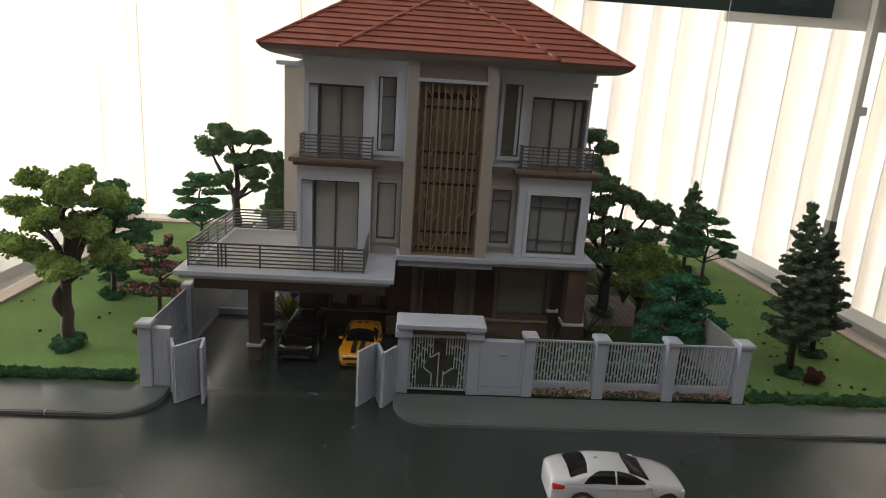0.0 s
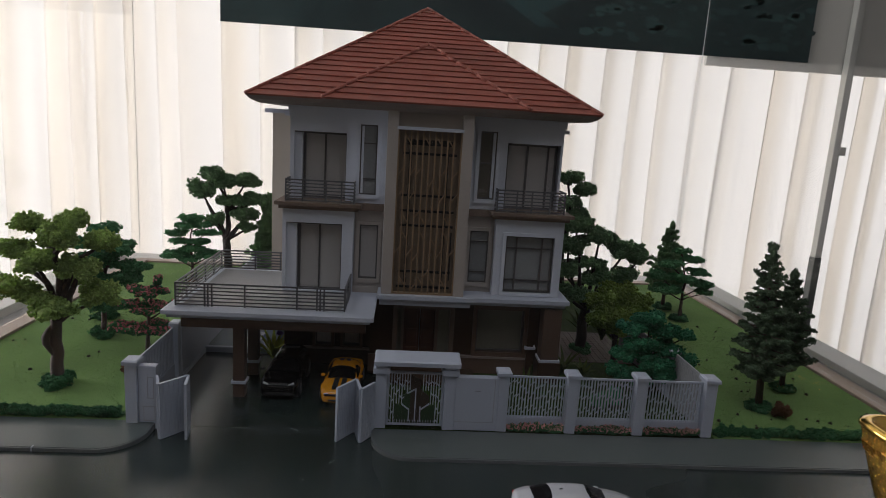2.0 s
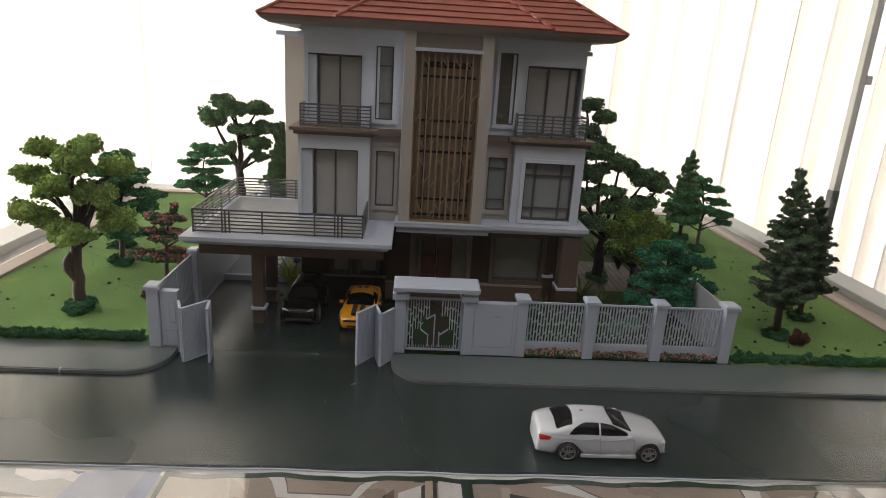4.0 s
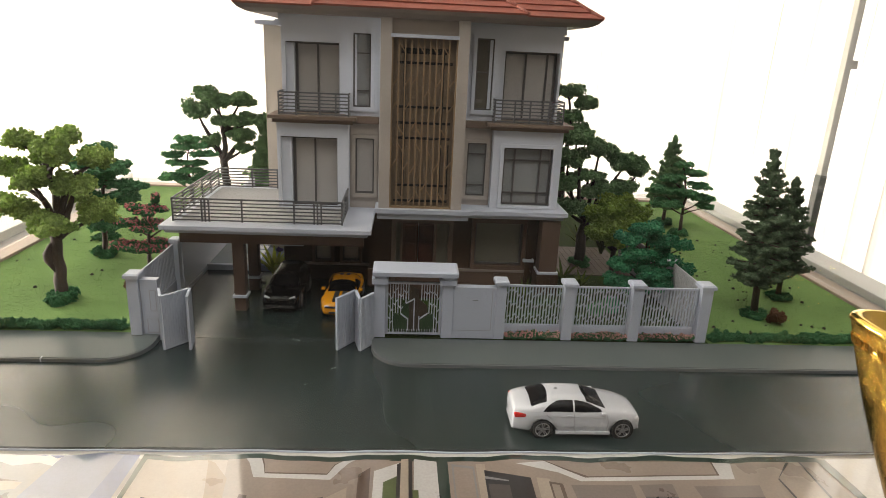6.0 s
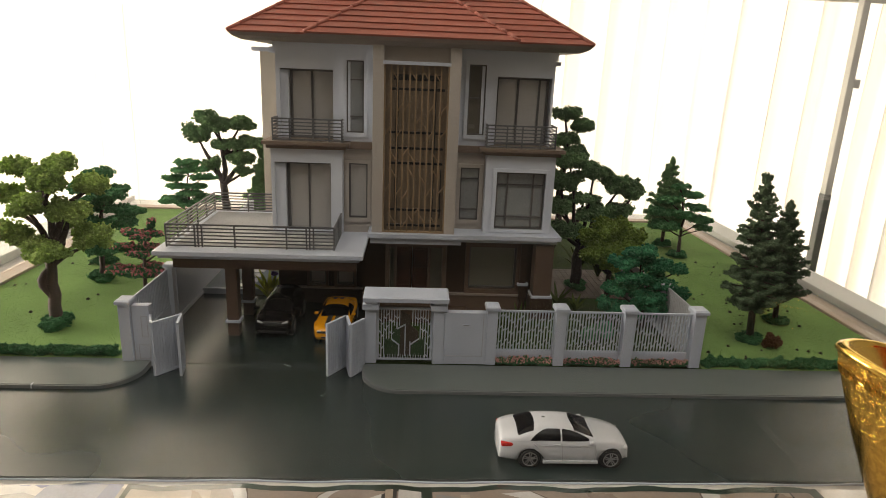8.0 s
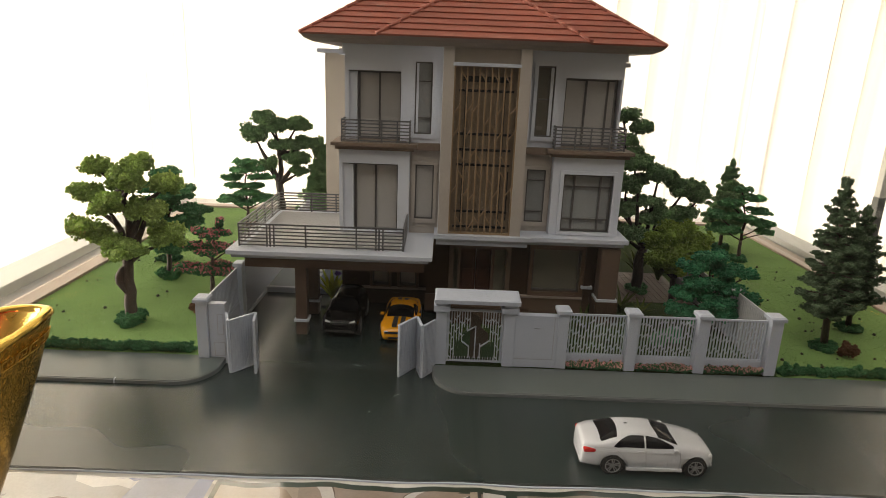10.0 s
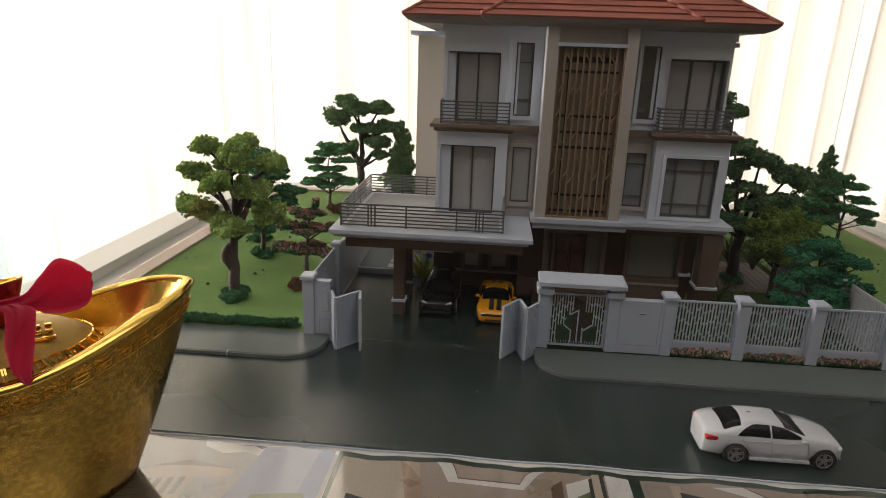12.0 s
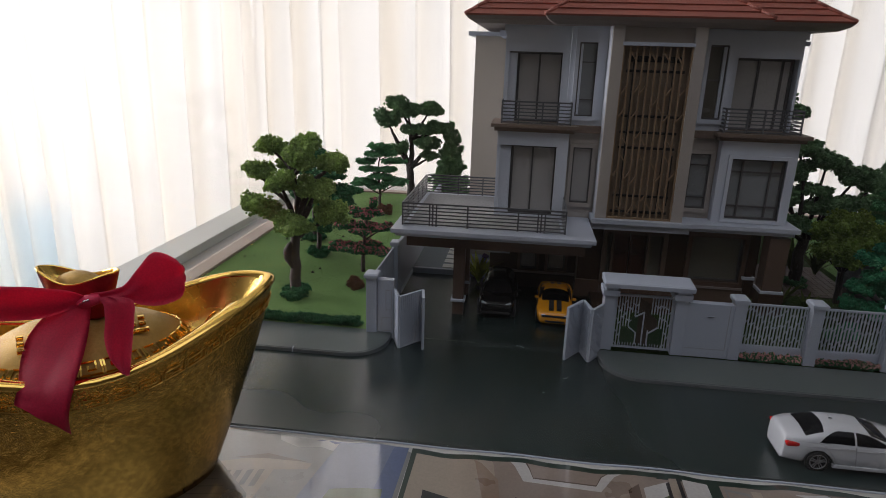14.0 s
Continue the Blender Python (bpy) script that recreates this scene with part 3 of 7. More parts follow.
for w in ((6.5, 14.05, 52.65, 53.0, 1.9, 2.1), (-8.8, -0.8, 54.75, 55.0, 1.5, 1.7)):
    part("plinth_trim", box(*w), SOFFIT, house)


def framed(name, x0, x1, z0, z1, y, frame_mat, pane_mat, w=0.18, mull_x=(), mull_z=(), depth=0.25, mw=0.14):
    """A window: outer frame, panes behind it, and bars."""
    f = bmesh.new()
    for r in ((x0, x0 + w, z0, z1), (x1 - w, x1, z0, z1), (x0 + w, x1 - w, z0, z0 + w), (x0 + w, x1 - w, z1 - w, z1)):
        bx(f, r[0], r[1], y, y + depth, r[2], r[3])
    ob = part(name, f, frame_mat, house)
    for x in mull_x:
        part("mullion", box(x - mw / 2, x + mw / 2, y + 0.03, y + depth - 0.02, z0 + w, z1 - w), frame_mat, ob)
    for z in mull_z:
        part("transom", box(x0 + w, x1 - w, y + 0.05, y + depth - 0.04, z - mw / 2, z + mw / 2), frame_mat, ob)
    part("glass", box(x0 + 0.02, x1 - 0.02, y + depth - 0.02, y + depth + 0.08, z0 + 0.02, z1 - 0.02), pane_mat, ob)
    return ob


framed("window", -5.9, -4.4, 1.85, 4.6, 55.25, DARKF, PANE, 0.12)
framed("window", -3.35, -1.8, 1.85, 4.6, 55.25, DARKF, PANE, 0.12)
for a, b in ((-6.15, -4.15), (-3.6, -1.55)):
    part("window_surround", boxes((a, a + 0.24, 54.8, 55, 1.6, 4.8), (b - 0.24, b, 54.8, 55, 1.6, 4.8), (a + 0.24, b - 0.24, 54.8, 55, 1.6, 1.84)), FASCIA, house)
framed("window", 8.75, 13.05, 2.5, 6.5, 53.25, DARKF, PANED, 0.14)
part("window_surround", boxes((8.4, 8.74, 52.75, 53.2, 2.1, 6.9), (13.06, 13.4, 52.75, 53.2, 2.1, 6.9), (8.74, 13.06, 52.75, 53.2, 2.1, 2.49), (8.74, 13.06, 52.75, 53.2, 6.51, 6.9)), FASCIA, house)
# entrance door with side lights
part("door_surround", boxes((1.2, 1.6, 52.6, 53.4, 0.8, 6.8), (6.3, 6.7, 52.6, 53.4, 0.8, 6.8), (1.6, 6.3, 52.6, 53.4, 6.35, 6.8), (5.0, 5.25, 52.8, 53.4, 0.8, 6.35), (2.0, 2.2, 52.8, 53.4, 0.8, 6.35)), mat("door_frame_grey", (0.13, 0.09, 0.065), 0.5), house)
dr = part("entrance_door", boxes((2.2, 3.58, 53.3, 53.5, 0.8, 6.35), (3.64, 5.0, 53.3, 53.5, 0.8, 6.35)), WOODD, house, "dark red-brown panelled double door")
for cx in (2.9, 4.32):
    for z0, z1 in ((1.2, 2.6), (2.9, 4.3), (4.6, 6.0)):
        part("door_panel", box(cx - 0.5, cx + 0.5, 53.22, 53.3, z0, z1, 0.04), WOODD, dr)
part("side_light", box(5.25, 6.3, 53.35, 53.45, 0.8, 6.35), PANED, house, "dark glazed side light")
part("side_light", box(1.6, 2.0, 53.35, 53.45, 0.8, 6.35), PANED, house, "dark glazed side light")
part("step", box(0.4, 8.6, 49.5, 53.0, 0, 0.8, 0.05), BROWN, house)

# corner column and carport columns


def column(x0, x1, y0, y1, z1, band, label=""):
    c = part("column", box(x0, x1, y0, y1, 0, z1, 0.02), COLUMN, house, label)
    part("band", box(x0 - 0.14, x1 + 0.14, y0 - 0.14, y1 + 0.14, band, band + 0.24, 0.04), SLABW, c, "white band")
    return c


column(-11.33, -10.42, 47.0, 47.9, 5.9, 1.15)
column(-11.25, -10.38, 51.6, 52.5, 5.9, 1.15)
column(14.4, 16.0, 51.1, 52.6, 7.2, 2.35)
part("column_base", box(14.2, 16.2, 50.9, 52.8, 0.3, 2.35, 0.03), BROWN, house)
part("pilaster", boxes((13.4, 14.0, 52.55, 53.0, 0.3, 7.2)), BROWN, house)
part("pilaster_band", box(13.2, 14.2, 52.4, 53.0, 3.0, 3.25, 0.03), SLABW, house, "white band")

# carport slab and terrace
part("terrace_slab", box(-16.3, -0.25, 45.4, 60.2, 7.2, 7.55, 0.04), SLABW, house, "white moulded terrace slab")
part("terrace_moulding", box(-16.0, -0.55, 45.75, 59.9, 6.9, 7.2, 0.03), SLABW, house)
part("terrace_beam", boxes((-15.2, -0.9, 46.6, 47.2, 5.9, 6.9), (-15.2, -14.6, 47.2, 59.1, 5.9, 6.9), (-15.2, -0.9, 58.6, 59.1, 5.9, 6.9)), FASCIA, house, "brown beam under the terrace")
part("terrace_soffit", box(-14.6, -0.9, 47.2, 58.6, 6.5, 6.9), SOFFIT, house)
part("terrace_floor", box(-15.2, -2.9, 47.2, 59.1, 7.55, 7.62), mat("terrace_floor", (0.25, 0.245, 0.24), 0.5, var=0.05), house)
# main slab over the ground floor
part("main_slab", boxes((-0.25, 8.0, 50.3, 57, 7.75, 8.1), (8.0, 16.43, 50.6, 79, 7.75, 8.1)), SLABW, house, "white moulded floor slab")
part("main_moulding", boxes((-0.05, 7.75, 50.6, 57, 7.2, 7.75), (7.75, 16.15, 50.95, 79, 7.4, 7.75)), SLABW, house)

# first floor
part("bay", wall(-8.5, -2.55, 52.0, 52.5, 7.55, 14.9, [(-8.2, -3.5, 7.8, 13.7)]), WHITE, house, "white bay with sliding doors")
part("bay_side", boxes((-8.5, -8.2, 52.5, 56.0, 7.55, 14.9), (-2.85, -2.52, 52.48, 56.0, 7.56, 14.88), (-8.2, -2.85, 52.5, 56, 13.75, 14.9)), WHITE, house)
part("bay_reveal", boxes((-8.2, -7.32, 52.3, 52.7, 7.55, 13.7)), WHITE, house)
framed("sliding_door", -7.3, -3.4, 7.7, 13.72, 52.75, DARKF, PANE, 0.22, mull_x=(-5.45,), mw=0.14)
part("door_head", box(-8.2, -3.5, 52.2, 52.75, 13.6, 13.72), DARKF, house)
part("bay", wall(9.7, 15.68, 52.0, 52.5, 8.1, 14.9, [(10.65, 14.9, 8.45, 13.45)]), WHITE, house, "white bay with a large square window")
part("bay_side", boxes((9.7, 10.0, 52.5, 56.0, 8.1, 14.9), (15.38, 15.68, 52.5, 79, 8.1, 14.9)), WHITE, house)
part("window_surround", boxes((10.34, 10.65, 51.8, 52.2, 8.15, 13.75), (14.9, 15.2, 51.8, 52.2, 8.15, 13.75), (10.65, 14.9, 51.8, 52.2, 13.45, 13.75), (10.65, 14.9, 51.8, 52.2, 8.15, 8.45)), WHITE, house)
framed("window", 10.65, 14.9, 8.45, 13.45, 52.2, DARKF, PANEW, 0.16, mull_x=(11.65, 13.9), mull_z=(9.5, 12.35))


def narrow_window(x0, x1, z0, z1, y, bars, pane):
    part("window_surround", boxes((x0 - 0.3, x0, y - 0.18, y, z0 - 0.35, z1 + 0.3), (x1, x1 + 0.3, y - 0.18, y, z0 - 0.35, z1 + 0.3),
                                  (x0, x1, y - 0.18, y, z1, z1 + 0.3), (x0, x1, y - 0.18, y, z0 - 0.35, z0)), PIER if z1 < 15 else WHITE, house)
    framed("window", x0, x1, z0, z1, y - 0.02, DARKF, pane, 0.12, mull_z=bars, mw=0.1)


for x0, x1 in ((-2.55, 0.1), (7.0, 9.7)):
    part("recess_wall", wall(x0, x1, 53.0, 53.4, 8.1, 14.9, [(x0 + 0.5, x1 - 0.5, 8.9, 13.7)]), PIER, house)
    part("recess_wall", wall(x0, x1, 53.0, 53.4, 15.5, 23.4, [(x0 + 0.6, x1 - 0.65, 16.3, 22.1)]), WHITE, house)
    part("floor_band", box(x0, x1, 52.55, 53.4, 14.9, 15.5, 0.02), BAND, house, "brown floor band")
part("sill_wall", box(-2.55, 0.05, 52.95, 53.4, 7.55, 8.1), PIER, house)
narrow_window(-2.05, -0.45, 8.85, 13.65, 53.0, (), PANE)
narrow_window(7.6, 9.25, 8.95, 13.6, 53.0, (9.9, 12.65), PANEW)
narrow_window(-2.25, -0.8, 16.25, 22.15, 53.0, (17.6, 20.6), PANEW)
narrow_window(7.95, 9.4, 16.4, 22.2, 53.0, (19.5,), mat("umber_pane", (0.10, 0.088, 0.07), 0.25, var=0.1, s1=20, bump=0.01))

# balconies
for x0, x1 in ((-9.1, -1.87), (9.05, 16.3)):
    part("balcony_slab", box(x0, x1, 51.3, 56, 15.2, 15.5, 0.03), BAND, house, "brown balcony slab")
    part("balcony_moulding", box(x0 + 0.3, x1 - 0.3, 51.6, 56, 14.88, 15.2, 0.02), BAND, house)

# second floor
part("upper_wall", wall(-8.3, -2.6, 54.0, 54.5, 15.5, 23.4, [(-7.95, -3.5, 15.5, 21.3)]), WHITE, house, "white upper wall")
for w in ((-8.3, -8.0, 54.5, 56, 15.5, 23.4), (-2.9, -2.5, 53.2, 56, 15.52, 23.38)):
    part("upper_side", box(*w), WHITE, house)
part("upper_reveal", boxes((-7.95, -7.27, 54.3, 54.7, 15.5, 21.28)), WHITE, house)
framed("sliding_door", -7.25, -3.4, 15.5, 21.32, 54.75, DARKF, PANE, 0.2, mull_x=(-5.37,), mw=0.16)
part("door_head", box(-7.95, -3.5, 54.2, 54.7, 21.18, 21.3), DARKF, house)
part("upper_wall", wall(9.7, 15.4, 54.0, 54.5, 15.5, 23.4, [(10.5, 15.2, 15.5, 21.3)]), WHITE, house, "white upper wall")
for w in ((9.6, 10.0, 53.2, 56, 15.52, 23.38), (15.1, 15.25, 54.5, 56, 21.3, 23.4), (15.25, 15.4, 54.5, 79, 15.5, 23.4)):
    part("upper_side", box(*w), WHITE, house)
framed("sliding_door", 10.5, 15.1, 15.5, 21.3, 54.7, DARKF, PANE, 0.2, mull_x=(12.42, 14.28), mw=0.16)
for w in ((-8.45, -2.5, 53.8, 54.0, 22.75, 23.4), (9.55, 15.55, 53.8, 54.0, 22.75, 23.4)):
    part("cornice", box(*w), WHITE, house)
part("side_ledge", box(15.4, 16.0, 54.6, 79, 22.35, 22.7, 0.03), SLABW, house)
part("side_ledge", box(-8.9, -8.3, 54.6, 79, 22.5, 23.0, 0.03), SLABW, house)

# piers, header and the gilt screen between them
for x0, x1 in ((0.06, 0.95), (6.22, 7.12)):
    part("pier", box(x0, x1, 50.8, 53.4, 8.1, 23.5, 0.02), PIER, house, "greige stair-tower pier")
    part("pier_edge", box(*((x0 - 0.03, x0 + 0.03) if x0 < 3 else (x1 - 0.03, x1 + 0.03)), 51.2, 52.98, 8.12, 23.4), WHITE, house)
part("header", box(0.95, 6.22, 51.3, 53.4, 22.2, 23.5), HEADER, house)
part("header_bar", box(0.85, 6.3, 50.7, 51.3, 21.95, 22.22, 0.03), SLABW, house)
part("screen_back", box(0.95, 6.22, 51.62, 51.9, 8.1, 22.2), BACKW, house, "beige panel behind the screen")
bm = boxes((1.9, 2.14, 51.54, 51.62, 9.0, 20.9), (5.0, 5.22, 51.54, 51.62, 9.0, 20.9), (5.75, 5.85, 51.54, 51.62, 9.3, 13.5))
for z in (10.0, 14.0, 15.25, 16.55, 20.05):
    bx(bm, 1.4, 5.9, 51.53, 51.615, z - 0.10, z + 0.10)
bx(bm, 1.7, 5.6, 51.52, 51.61, 20.75, 21.2)
bx(bm, 1.3, 5.9, 51.52, 51.61, 8.55, 8.75)
part("screen_glazing_bars", bm, LINE, house)
scr = part("screen_frame", boxes((0.95, 1.07, 50.95, 51.3, 8.1, 21.95), (6.1, 6.22, 50.95, 51.3, 8.1, 21.95), (1.07, 6.1, 50.95, 51.3, 8.1, 8.25)), GOLDW, house, "gilt lattice screen")
xs = [1.07 + 5.03 * (i + 0.9) / 10.0 for i in range(9)]
for x in xs:
    bm = bmesh.new()
    bx(bm, x - 0.06, x + 0.06, 51.0, 51.22, 8.25, 21.95)
    part("slat", bm, GOLDW, scr)
diag = [(1, 21.6, 1), (4, 21.6, 1), (6, 21.6, 1), (8, 21.4, 1), (0, 18.9, -1), (2, 19.0, -1), (3, 19.0, -1), (7, 18.9, -1), (9, 18.9, -1), (0, 17.1, -1), (2, 17.0, -1), (5, 18.0, -1),
        (7, 16.8, -1), (9, 16.9, -1), (6, 17.5, 1), (3, 15.4, -1), (1, 15.0, 1), (4, 14.9, 1), (8, 14.9, 1), (1, 13.6, 1), (4, 13.6, 1), (6, 13.0, 1), (8, 13.6, 1), (0, 12.3, -1),
        (2, 12.1, -1), (3, 11.7, -1), (7, 12.0, -1), (9, 12.2, -1), (5, 10.3, -1), (1, 9.6, 1), (3, 9.2, -1), (4, 9.7, 1), (6, 9.7, 1), (8, 9.5, 1)]
col = [1.02] + xs + [6.15]
for i, z, s in diag:
    a, b = col[i], col[i + 1]
    bm = bmesh.new()
    bar(bm, (a, 51.1, z if s > 0 else z - 0.75), (b, 51.1, z - 0.75 if s > 0 else z), 0.09, 0.2)
    part("link", bm, GOLDW, scr)


# railings
def railing(name, pts, z0, z1, posts, label, n=6):
    """Level rails along a line of plan points, on flat posts."""
    r = thing(name, pts[0][0], pts[0][1], z0, label, "railing", "balcony railings")
    for i in range(n + 1):
        z = z0 + 0.12 + (z1 - z0 - 0.16) * i / n
        h = 0.048 if i < n else 0.065
        bm = bmesh.new()
        for (xa, ya), (xb, yb) in zip(pts, pts[1:]):
            if abs(xb - xa) > abs(yb - ya):
                bx(bm, min(xa, xb) - 0.06, max(xa, xb) + 0.06, ya - 0.06, ya + 0.06, z - h, z + h)
            else:
                bx(bm, xa - 0.06, xa + 0.06, min(ya, yb) + 0.061, max(ya, yb) - 0.061, z - h, z + h)
        part("rail", bm, RAIL, r)
    for x, y in posts:
        part("post", box(x - 0.06, x + 0.06, y - 0.075, y + 0.075, z0, z1), RAIL, r)


railing("railing", [(-15.55, 59.2), (-15.55, 46.6), (-2.6, 46.6), (-2.6, 51.9)], 7.62, 9.46,
        [(-15.55, 46.6), (-13.35, 46.6), (-13.1, 46.6), (-12.8, 46.6), (-10.3, 46.6), (-6.3, 46.6), (-4.75, 46.6), (-4.5, 46.6), (-4.2, 46.6), (-2.6, 46.6), (-2.6, 49.3),
         (-15.55, 49.1), (-15.55, 51.6), (-15.55, 54.1), (-15.55, 56.6), (-15.55, 59.2)], "grey slatted railing round the terrace")
railing("railing", [(-15.4, 59.32), (-8.3, 59.32)], 7.62, 9.46, [(-12.4, 59.32), (-10.0, 59.32)], "grey slatted railing at the back of the terrace")
railing("railing", [(-8.25, 54.0), (-8.25, 51.9), (-2.55, 51.9), (-2.55, 54.0)], 15.5, 17.35, [(-8.25, 51.9), (-6.85, 51.9), (-4.9, 51.9), (-3.6, 51.9), (-2.55, 51.9)], "grey slatted balcony railing")
railing("railing", [(9.62, 54.0), (9.62, 51.9), (15.45, 51.9), (15.45, 54.0)], 15.5, 17.4, [(9.62, 51.9), (11.3, 51.9), (12.6, 51.9), (14.2, 51.9), (15.45, 51.9)], "grey slatted balcony railing")

# ---- roof ----
roof = part("roof", box(-8.2, 15.3, 56, 79, 23.4, 24.2), SOFFIT, house, "red tiled hipped roof")
AP, EZ = Vector((3.2, 66.8, 34.0)), 24.0
X0, X1, Y0, Y1 = -11.6, 18.0, 52.0, 81.6


def tiled_face(a, b, apex_a, apex_b, lap=0.14, course=0.9, seed=1):
    """Courses of lapped tiles on a roof face with eave a to b and upper edge apex_a to apex_b."""
    rnd = random.Random(seed)
    a, b, c, d = Vector(a), Vector(b), Vector(apex_b), Vector(apex_a)
    up = ((c + d) / 2 - (a + b) / 2)
    along = (b - a).normalized()
    up = up - up.dot(along) * along
    n = along.cross(up).normalized()
    if n.z < 0:
        n = -n
    rows = max(2, round(up.length / course))
    for i in range(rows):
        s0, s1 = i / rows, min(1.0, (i + 1.0) / rows)
        l0, r0, l1, r1 = a.lerp(d, s0), b.lerp(c, s0), a.lerp(d, s1), b.lerp(c, s1)
        bm = bmesh.new()
        k = max(1, round((r0 - l0).length / 6.5))
        for j in range(k):
            u0, u1 = j / k, (j + 1) / k
            g = 0.001 / max(1.0, (r0 - l0).length)
            hgt = lap * rnd.uniform(0.97, 1.03)
            q = [l0.lerp(r0, u0 + g) + n * hgt, l0.lerp(r0, u1 - g) + n * hgt, l1.lerp(r1, u1 - g) + n * 0.02, l1.lerp(r1, u0 + g) + n * 0.02]
            low = [l0.lerp(r0, u0 + g) - n * 0.02, l0.lerp(r0, u1 - g) - n * 0.02]
            v = [bm.verts.new(p) for p in q + low]
            bm.faces.new(v[:4])
            bm.faces.new((v[4], v[5], v[1], v[0]))
            bm.faces.new((v[0], v[3], v[4]))
            bm.faces.new((v[1], v[5], v[2]))
        part("tile_course", bm, TILE, roof)
    base = bmesh.new()
    base.faces.new([base.verts.new(p - n * 0.03) for p in (a, b, c, d)] if (c - d).length > 0.01 else [base.verts.new(p - n * 0.03) for p in (a, b, c)])
    part("underlay", base, TILE, roof)


corner = [Vector((X0, Y0, EZ)), Vector((X1, Y0, EZ)), Vector((X1, Y1, EZ)), Vector((X0, Y1, EZ))]
for i in range(4):
    tiled_face(corner[i], corner[(i + 1) % 4], AP, AP, seed=i + 1)
HX0, HX1, HY = -5.2, 11.5, 50.0
HA, HB = Vector((3.2, 58.3, 29.5)), Vector((3.2, 60.4, 29.5))
tiled_face((HX0, HY, EZ), (HX1, HY, EZ), HA, HA, seed=11)
tiled_face((HX0, 52.3, EZ), (HX0, HY, EZ), HB, HA, seed=12)
tiled_face((HX1, HY, EZ), (HX1, 52.3, EZ), HA, HB, seed=13)


def ridge(p, q, r=0.17):
    p, q = Vector(p), Vector(q)
    n = max(3, round((q - p).length / 1.3))
    for i in range(n):
        bm = bmesh.new()
        tube(bm, [p.lerp(q, i / n), p.lerp(q, (i + 1.06) / n)], [r * 1.06, r * 0.92], 8)
        part("ridge_tile", bm, TILE, roof, smooth=True)


for c in corner:
    ridge(c + Vector((0, 0, 0.1)), AP + Vector((0, 0, 0.1)))
ridge((HX0, HY, EZ + 0.1), HA + Vector((0, 0, 0.1)))
ridge((HX1, HY, EZ + 0.1), HA + Vector((0, 0, 0.1)))
ridge(HA + Vector((0, 0, 0.1)), HB)


def eave(x0, x1, y0, y1, inset, zlow):
    """A closed eave: the fascia leans in under the tiles to a flat soffit."""
    bm = bmesh.new()
    top = [bm.verts.new(p) for p in ((x0, y0, EZ - 0.02), (x1, y0, EZ - 0.02), (x1, y1, EZ - 0.02), (x0, y1, EZ - 0.02))]
    mid = [bm.verts.new(p) for p in ((x0 + 0.25, y0 + 0.25, EZ - 0.3), (x1 - 0.25, y0 + 0.25, EZ - 0.3), (x1 - 0.25, y1 - 0.25, EZ - 0.3), (x0 + 0.25, y1 - 0.25, EZ - 0.3))]
    low = [bm.verts.new(p) for p in ((x0 + inset, y0 + inset, zlow), (x1 - inset, y0 + inset, zlow), (x1 - inset, y1 - inset, zlow), (x0 + inset, y1 - inset, zlow))]
    for i in range(4):
        j = (i + 1) % 4
        bm.faces.new((top[j], top[i], mid[i], mid[j]))
        bm.faces.new((mid[j], mid[i], low[i], low[j]))
    bm.faces.new(low[::-1])
    bm.faces.new(top)
    part("eave", bm, SOFFIT, roof, "brown boxed eave")


eave(X0, X1, Y0, Y1, 0.85, 23.42)
eave(HX0, HX1, HY, 53.5, 0.85, 23.38)

# ---- fence and gates ----
SY = 41.4  # front face of the fence


def fence_post(x0, x1, y0=None, z0=0.5, ztop=4.85, label="white square fence post with a flat cap", cap=0.14):
    y0 = SY if y0 is None else y0
    w = x1 - x0
    p = thing("fence_post", (x0 + x1) / 2, y0 + w / 2, z0, label, "fence post", "posts of the fence")
    part("shaft", box(x0, x1, y0, y0 + w + 0.15, z0, ztop, 0.03), FENCE, p)
    a, cap = cap, bmesh.new()
    lo = [cap.verts.new(v) for v in ((x0 - a, y0 - a, ztop), (x1 + a, y0 - a, ztop), (x1 + a, y0 + w + 0.15 + a, ztop), (x0 - a, y0 + w + 0.15 + a, ztop))]
    mi = [cap.verts.new(v.co + Vector((0, 0, 0.24))) for v in lo]
    c = Vector(((x0 + x1) / 2, y0 + w / 2 + 0.07, ztop))
    hi = [cap.verts.new(c + (v.co - c) * 0.82 + Vector((0, 0, 0.34))) for v in lo]
    cap.faces.new(lo[::-1])
    cap.faces.new(hi)
    for r0, r1 in ((lo, mi), (mi, hi)):
        for i in range(4):
            j = (i + 1) % 4
            cap.faces.new((r0[i], r0[j], r1[j], r1[i]))
    part("cap", cap, FENCE, p)


for x0, x1 in ((9.2, 9.98), (14.35, 15.15), (19.52, 20.33), (24.82, 25.67)):
    fence_post(x0, x1)


